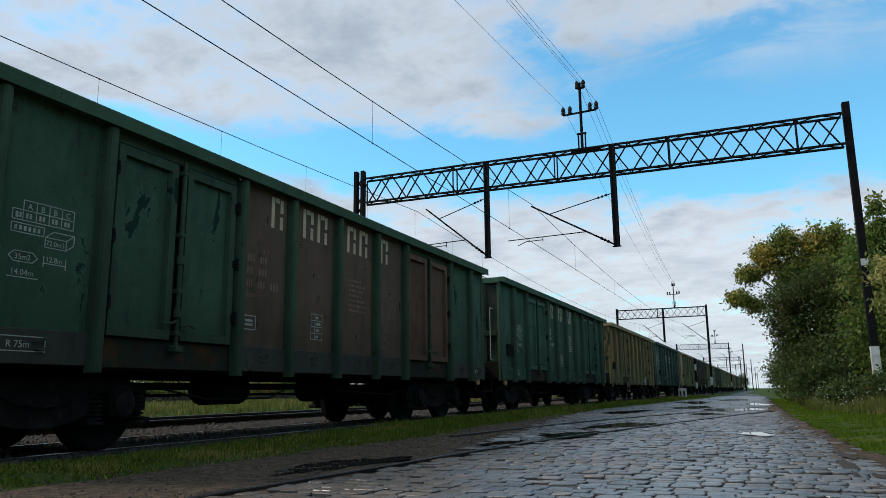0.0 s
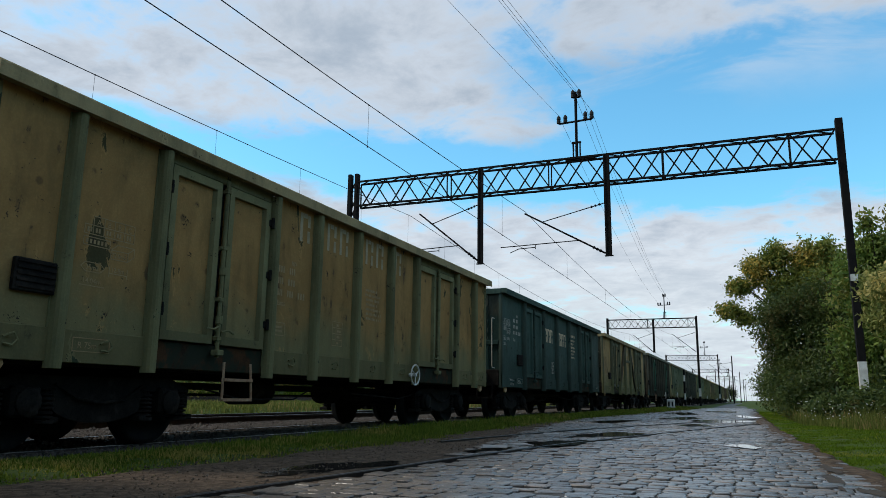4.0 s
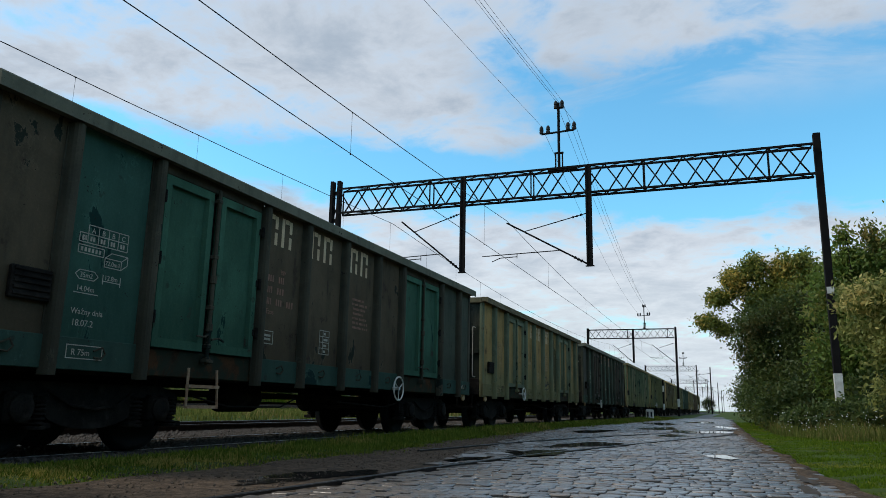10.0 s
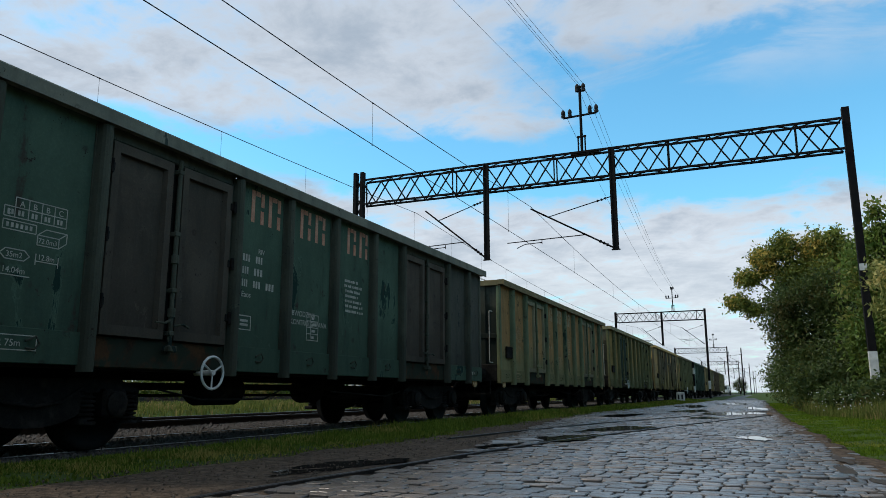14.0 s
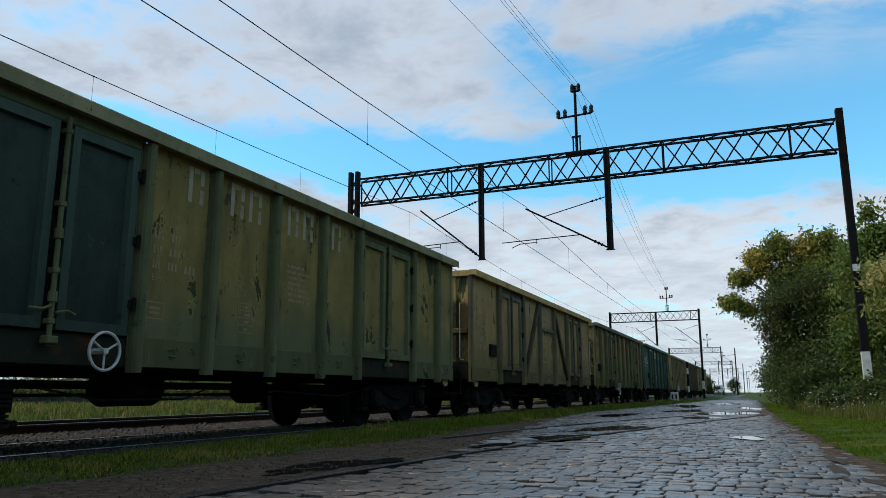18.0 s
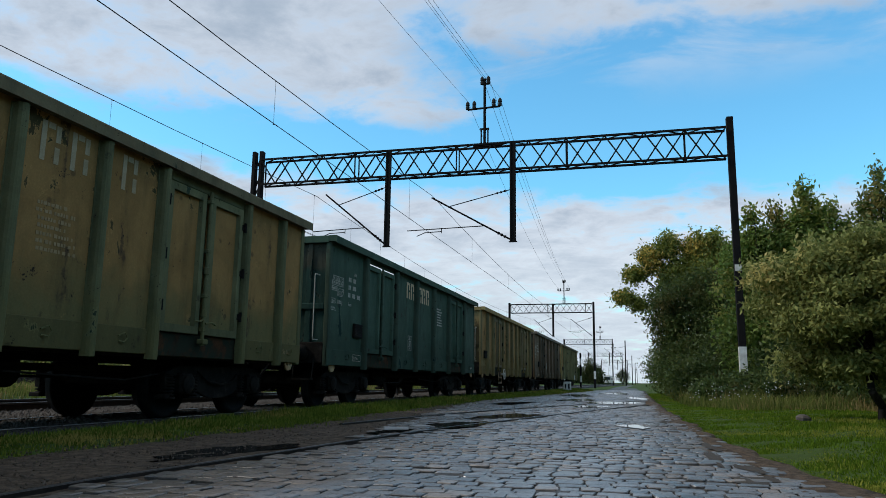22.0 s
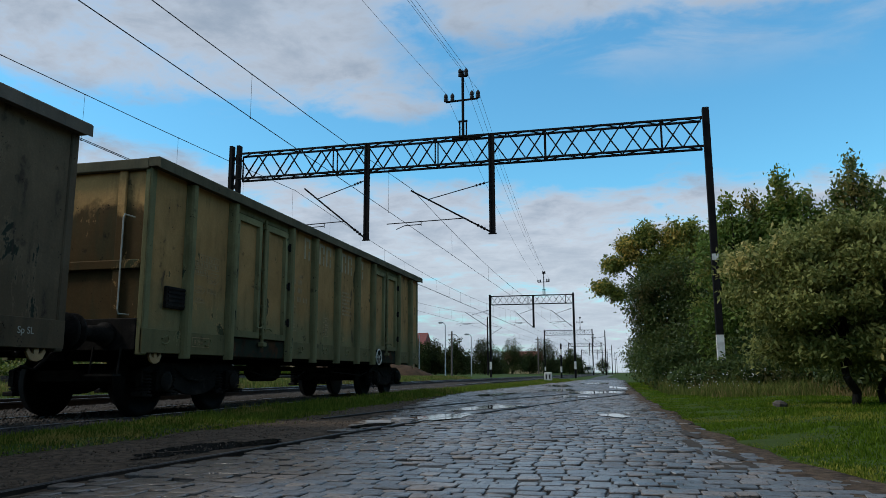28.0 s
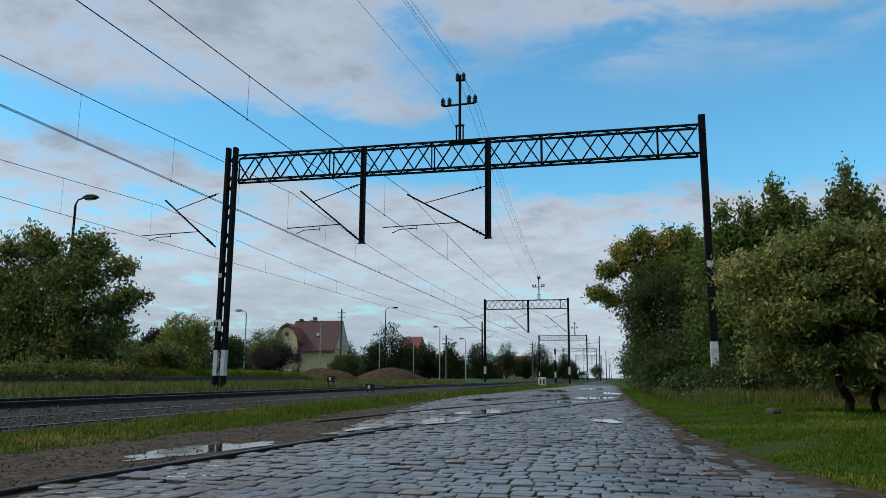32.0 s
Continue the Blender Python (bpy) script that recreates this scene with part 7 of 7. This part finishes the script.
cottage(-34.4, 150.0, 1.7, 5.9, "distant house with a red tiled roof")
cottage(-17.5, 190.0, 4.5, 3.0, "distant pale house among the trees")


def heap(x, y, r, h, seed, label):
    rng = np.random.default_rng(seed)
    bm = bmesh.new()
    n, k = 26, 9
    rings = []
    for j in range(k):
        f = j / (k - 1)
        ring = []
        for i in range(n):
            a = 2 * math.pi * i / n
            rr = r * (1 - f) * (1 + 0.12 * math.sin(3 * a + seed) + rng.normal(0, 0.02))
            ring.append(bm.verts.new((math.cos(a) * rr * 1.5, math.sin(a) * rr, h * (1 - (1 - f) ** 1.8) + rng.normal(0, 0.03) - (0.2 if j == 0 else 0))))
        rings.append(ring)
    for a, c in zip(rings, rings[1:]):
        for i in range(n):
            bm.faces.new((a[i], a[(i + 1) % n], c[(i + 1) % n], c[i])).smooth = True
    ob = part("dirt_heap", bm, DIRT, None, m=pose(x, y, 0.2))
    tagged(ob, label, "dirt heap", "dirt heaps")


heap(-15.4, 58, 1.5, 0.85, 3, "heap of dark earth beyond the tracks")
heap(-17.6, 60, 1.9, 1.05, 4, "heap of reddish earth beyond the tracks")
heap(-20.2, 58, 1.7, 0.7, 5, "heap of dark earth beyond the tracks")
heap(-14.8, 71, 2.6, 1.25, 6, "broad heap of reddish earth beyond the tracks")


def lamp_post(x, y, h, reach, dark, big=False, turn=0):
    mt = GANTRY if dark else GALVANISED
    t = thing("street_lamp", "dark steel street lamp with a cobra head" if dark else "pale steel street lamp with a cobra head", "street lamp", "street lamps", m=pose(x, y, 0.2, 0, 0, turn))
    bm = bmesh.new()
    rod(bm, (0, 0, -0.3), (0, 0, h), 0.09 if not big else 0.075, 8, 0.05)
    part("pole", bm, mt, t)
    bm = bmesh.new()
    tube(bm, [(0, 0, h), (reach * 0.2, 0, h + 0.22), (reach * 0.6, 0, h + 0.28), (reach, 0, h + 0.3)], 0.035, 6)
    part("arm", bm, mt, t)
    bm = bmesh.new()
    prism(bm, [(0, 0.02), (0.25, 0.12), (0.62, 0.1), (0.72, 0.0), (0.5, -0.08), (0.1, -0.06)], "y", -0.13, 0.13)
    head = part("lamp_head", bm, STEEL_DARK if dark else GALVANISED, t, m=pose(reach - 0.15, 0, h + 0.3))
    bm = bmesh.new()
    box(bm, 0.12, 0.5, -0.1, 0.1, -0.11, -0.07, 0.02)
    part("lens", bm, WHITE_PAINT, head)


lamp_post(-16.3, 27.7, 7.9, 0.55, True, True)
lamp_post(-27.0, 64.0, 6.2, -1.0, False)
lamp_post(-25.9, 79.7, 6.4, -1.2, False)
lamp_post(-23.2, 95.6, 9.3, 1.2, True)
lamp_post(-28.0, 108.0, 6.4, -1.0, False)
lamp_post(-23.6, 111.5, 6.2, -1.0, False)
lamp_post(-15.0, 93.0, 6.5, -0.8, False)
lamp_post(-12.6, 98.0, 5.2, -0.8, False)


def wood_pole(x, y, h):
    t = thing("utility_pole", "weathered wooden utility pole with crossarm", "pole", "poles", m=pose(x, y, 0.2))
    bm = bmesh.new()
    rod(bm, (0, 0, -0.3), (0, 0, h), 0.16, 8, 0.11)
    part("pole", bm, POLE_WOOD, t)
    for z in (h - 0.5, h - 1.1):
        bm = bmesh.new()
        beam(bm, (-0.55, 0, z), (0.55, 0, z), 0.1)
        part("crossarm", bm, POLE_WOOD, t)


wood_pole(-30.8, 98.9, 9.8)
wood_pole(-15.4, 98.5, 6.0)
wood_pole(-9.4, 150, 7.5)


def dwarf_box(x, y, z, h, label):
    t = thing("trackside_box", label, "trackside box", "trackside boxes", m=pose(x, y, z))
    bm = bmesh.new()
    box(bm, -0.16, 0.16, -0.14, 0.14, h * 0.4, h, 0.02)
    b = part("case", bm, STEEL_DARK, t)
    bm = bmesh.new()
    box(bm, -0.05, 0.04, -0.15, -0.142, h * 0.55, h * 0.85)
    part("face_plate", bm, WHITE_PAINT, b)
    for s in (-0.12, 0.12):
        bm = bmesh.new()
        rod(bm, (s, 0, -0.2), (s, 0, h * 0.42), 0.025, 6)
        part("leg", bm, STEEL_DARK, t)


dwarf_box(-2.2, 27.8, -0.12, 0.42, "small dark trackside box between the tracks")
dwarf_box(-6.3, 34.0, 0.1, 0.5, "small dark signal box beside the track")


def marker(x, y, z, w, h):
    t = thing("kilometre_stone", "white concrete marker stone with worn figures", "marker stone", m=pose(x, y, z))
    bm = bmesh.new()
    box(bm, -w / 2, w / 2, -0.1, 0.1, -0.2, h, 0.04)
    part("stone", bm, WHITE_PAINT, t)
    for dx in (-w * 0.22, w * 0.22):
        bm = bmesh.new()
        box(bm, dx - w * 0.1, dx + w * 0.1, -0.106, -0.101, h * 0.25, h * 0.75)
        part("bar", bm, STEEL_DARK, t)


marker(2.3, 50.0, 0.0, 0.5, 0.6)


def striped_post(x, y, h):
    t = thing("signal_post", "black and white banded signal post", "post", "posts", m=pose(x, y, 0.1))
    for i in range(6):
        bm = bmesh.new()
        rod(bm, (0, 0, h * i / 6), (0, 0, h * (i + 1) / 6), 0.08, 8)
        part("band", bm, WHITE_PAINT if i in (1, 4) else GANTRY, t)


striped_post(1.9, 66.0, 3.0)
for i in range(9):
    # masts of the far line of wires
    y = 110 + i * 42
    t = thing("catenary_mast", "slim dark steel catenary mast with arm", "mast", "masts along the railway", m=pose(-12.5 + (i % 2) * 16.3, y, 0.3))
    bm = bmesh.new()
    rod(bm, (0, 0, -0.3), (0, 0, 8.6), 0.13, 6, 0.1)
    part("mast", bm, GANTRY, t)
    bm = bmesh.new()
    s = 1 if i % 2 == 0 else -1
    tube(bm, [(0, 0, 7.4), (s * 2.2, 0, 7.0), (0, 0, 5.6)], 0.04, 5)
    part("bracket", bm, GANTRY, t)


def railcar(x, y):
    t = thing("railcar", "white passenger train standing far down the line", "train", m=pose(x, y, 0.1))
    bm = bmesh.new()
    prism(bm, [(-1.4, 0.5), (1.4, 0.5), (1.45, 2.4), (1.2, 3.6), (-1.2, 3.6), (-1.45, 2.4)], "y", 0, 40)
    part("body", bm, WHITE_PAINT, t)
    bm = bmesh.new()
    box(bm, -1.2, 1.2, -0.06, -0.01, 1.7, 3.0, 0.02)
    part("windscreen", bm, GLASS_DARK, t)
    bm = bmesh.new()
    box(bm, -1.3, 1.3, 0.2, 39, 0.05, 0.5)
    part("skirt", bm, STEEL_DARK, t)
    for i in range(8):
        bm = bmesh.new()
        box(bm, 1.44, 1.5, 2 + i * 4.6, 5.2 + i * 4.6, 1.75, 2.5)
        part("window", bm, GLASS_DARK, t)


railcar(-7.96, 330.0)


def parked_car(x, y, rz):
    t = thing("car", "pale parked car far beyond the tracks", "car", m=pose(x, y, 0.35, 0, 0, rz))
    bm = bmesh.new()
    prism(bm, [(-2.1, 0.25), (2.1, 0.25), (2.1, 0.75), (1.3, 0.85), (0.7, 1.4), (-1.2, 1.4), (-1.9, 0.85), (-2.1, 0.8)], "y", -0.8, 0.8)
    part("body", bm, WHITE_PAINT, t)
    for s in (-0.82, 0.82):
        bm = bmesh.new()
        prism(bm, [(-1.0, 0.9), (1.0, 0.9), (0.6, 1.32), (-1.1, 1.32)], "y", s - 0.01, s + 0.01)
        part("side_window", bm, GLASS_DARK, t)
        for xx in (-1.3, 1.3):
            bm = bmesh.new()
            lathe(bm, [(s - 0.1, 0.2), (s - 0.1, 0.31), (s + 0.06, 0.31), (s + 0.06, 0.2)], "y", (xx, 0, 0.31), 14)
            part("wheel", bm, STEEL_DARK, t)


parked_car(-20.0, 202.0, 60)

# fallen stone and twigs on the grass
bm = bmesh.new()
lathe(bm, [(-0.03, 0.11), (0.015, 0.115), (0.05, 0.07), (0.062, 0.02)], "z", (0, 0, 0), 7)
tagged(part("field_stone", bm, POLE_WOOD, None, m=pose(9.59, 12.8, 0.06, 4, 6, 0)), "grey field stone lying in the grass", "stone", "stones in the grass")
motions()
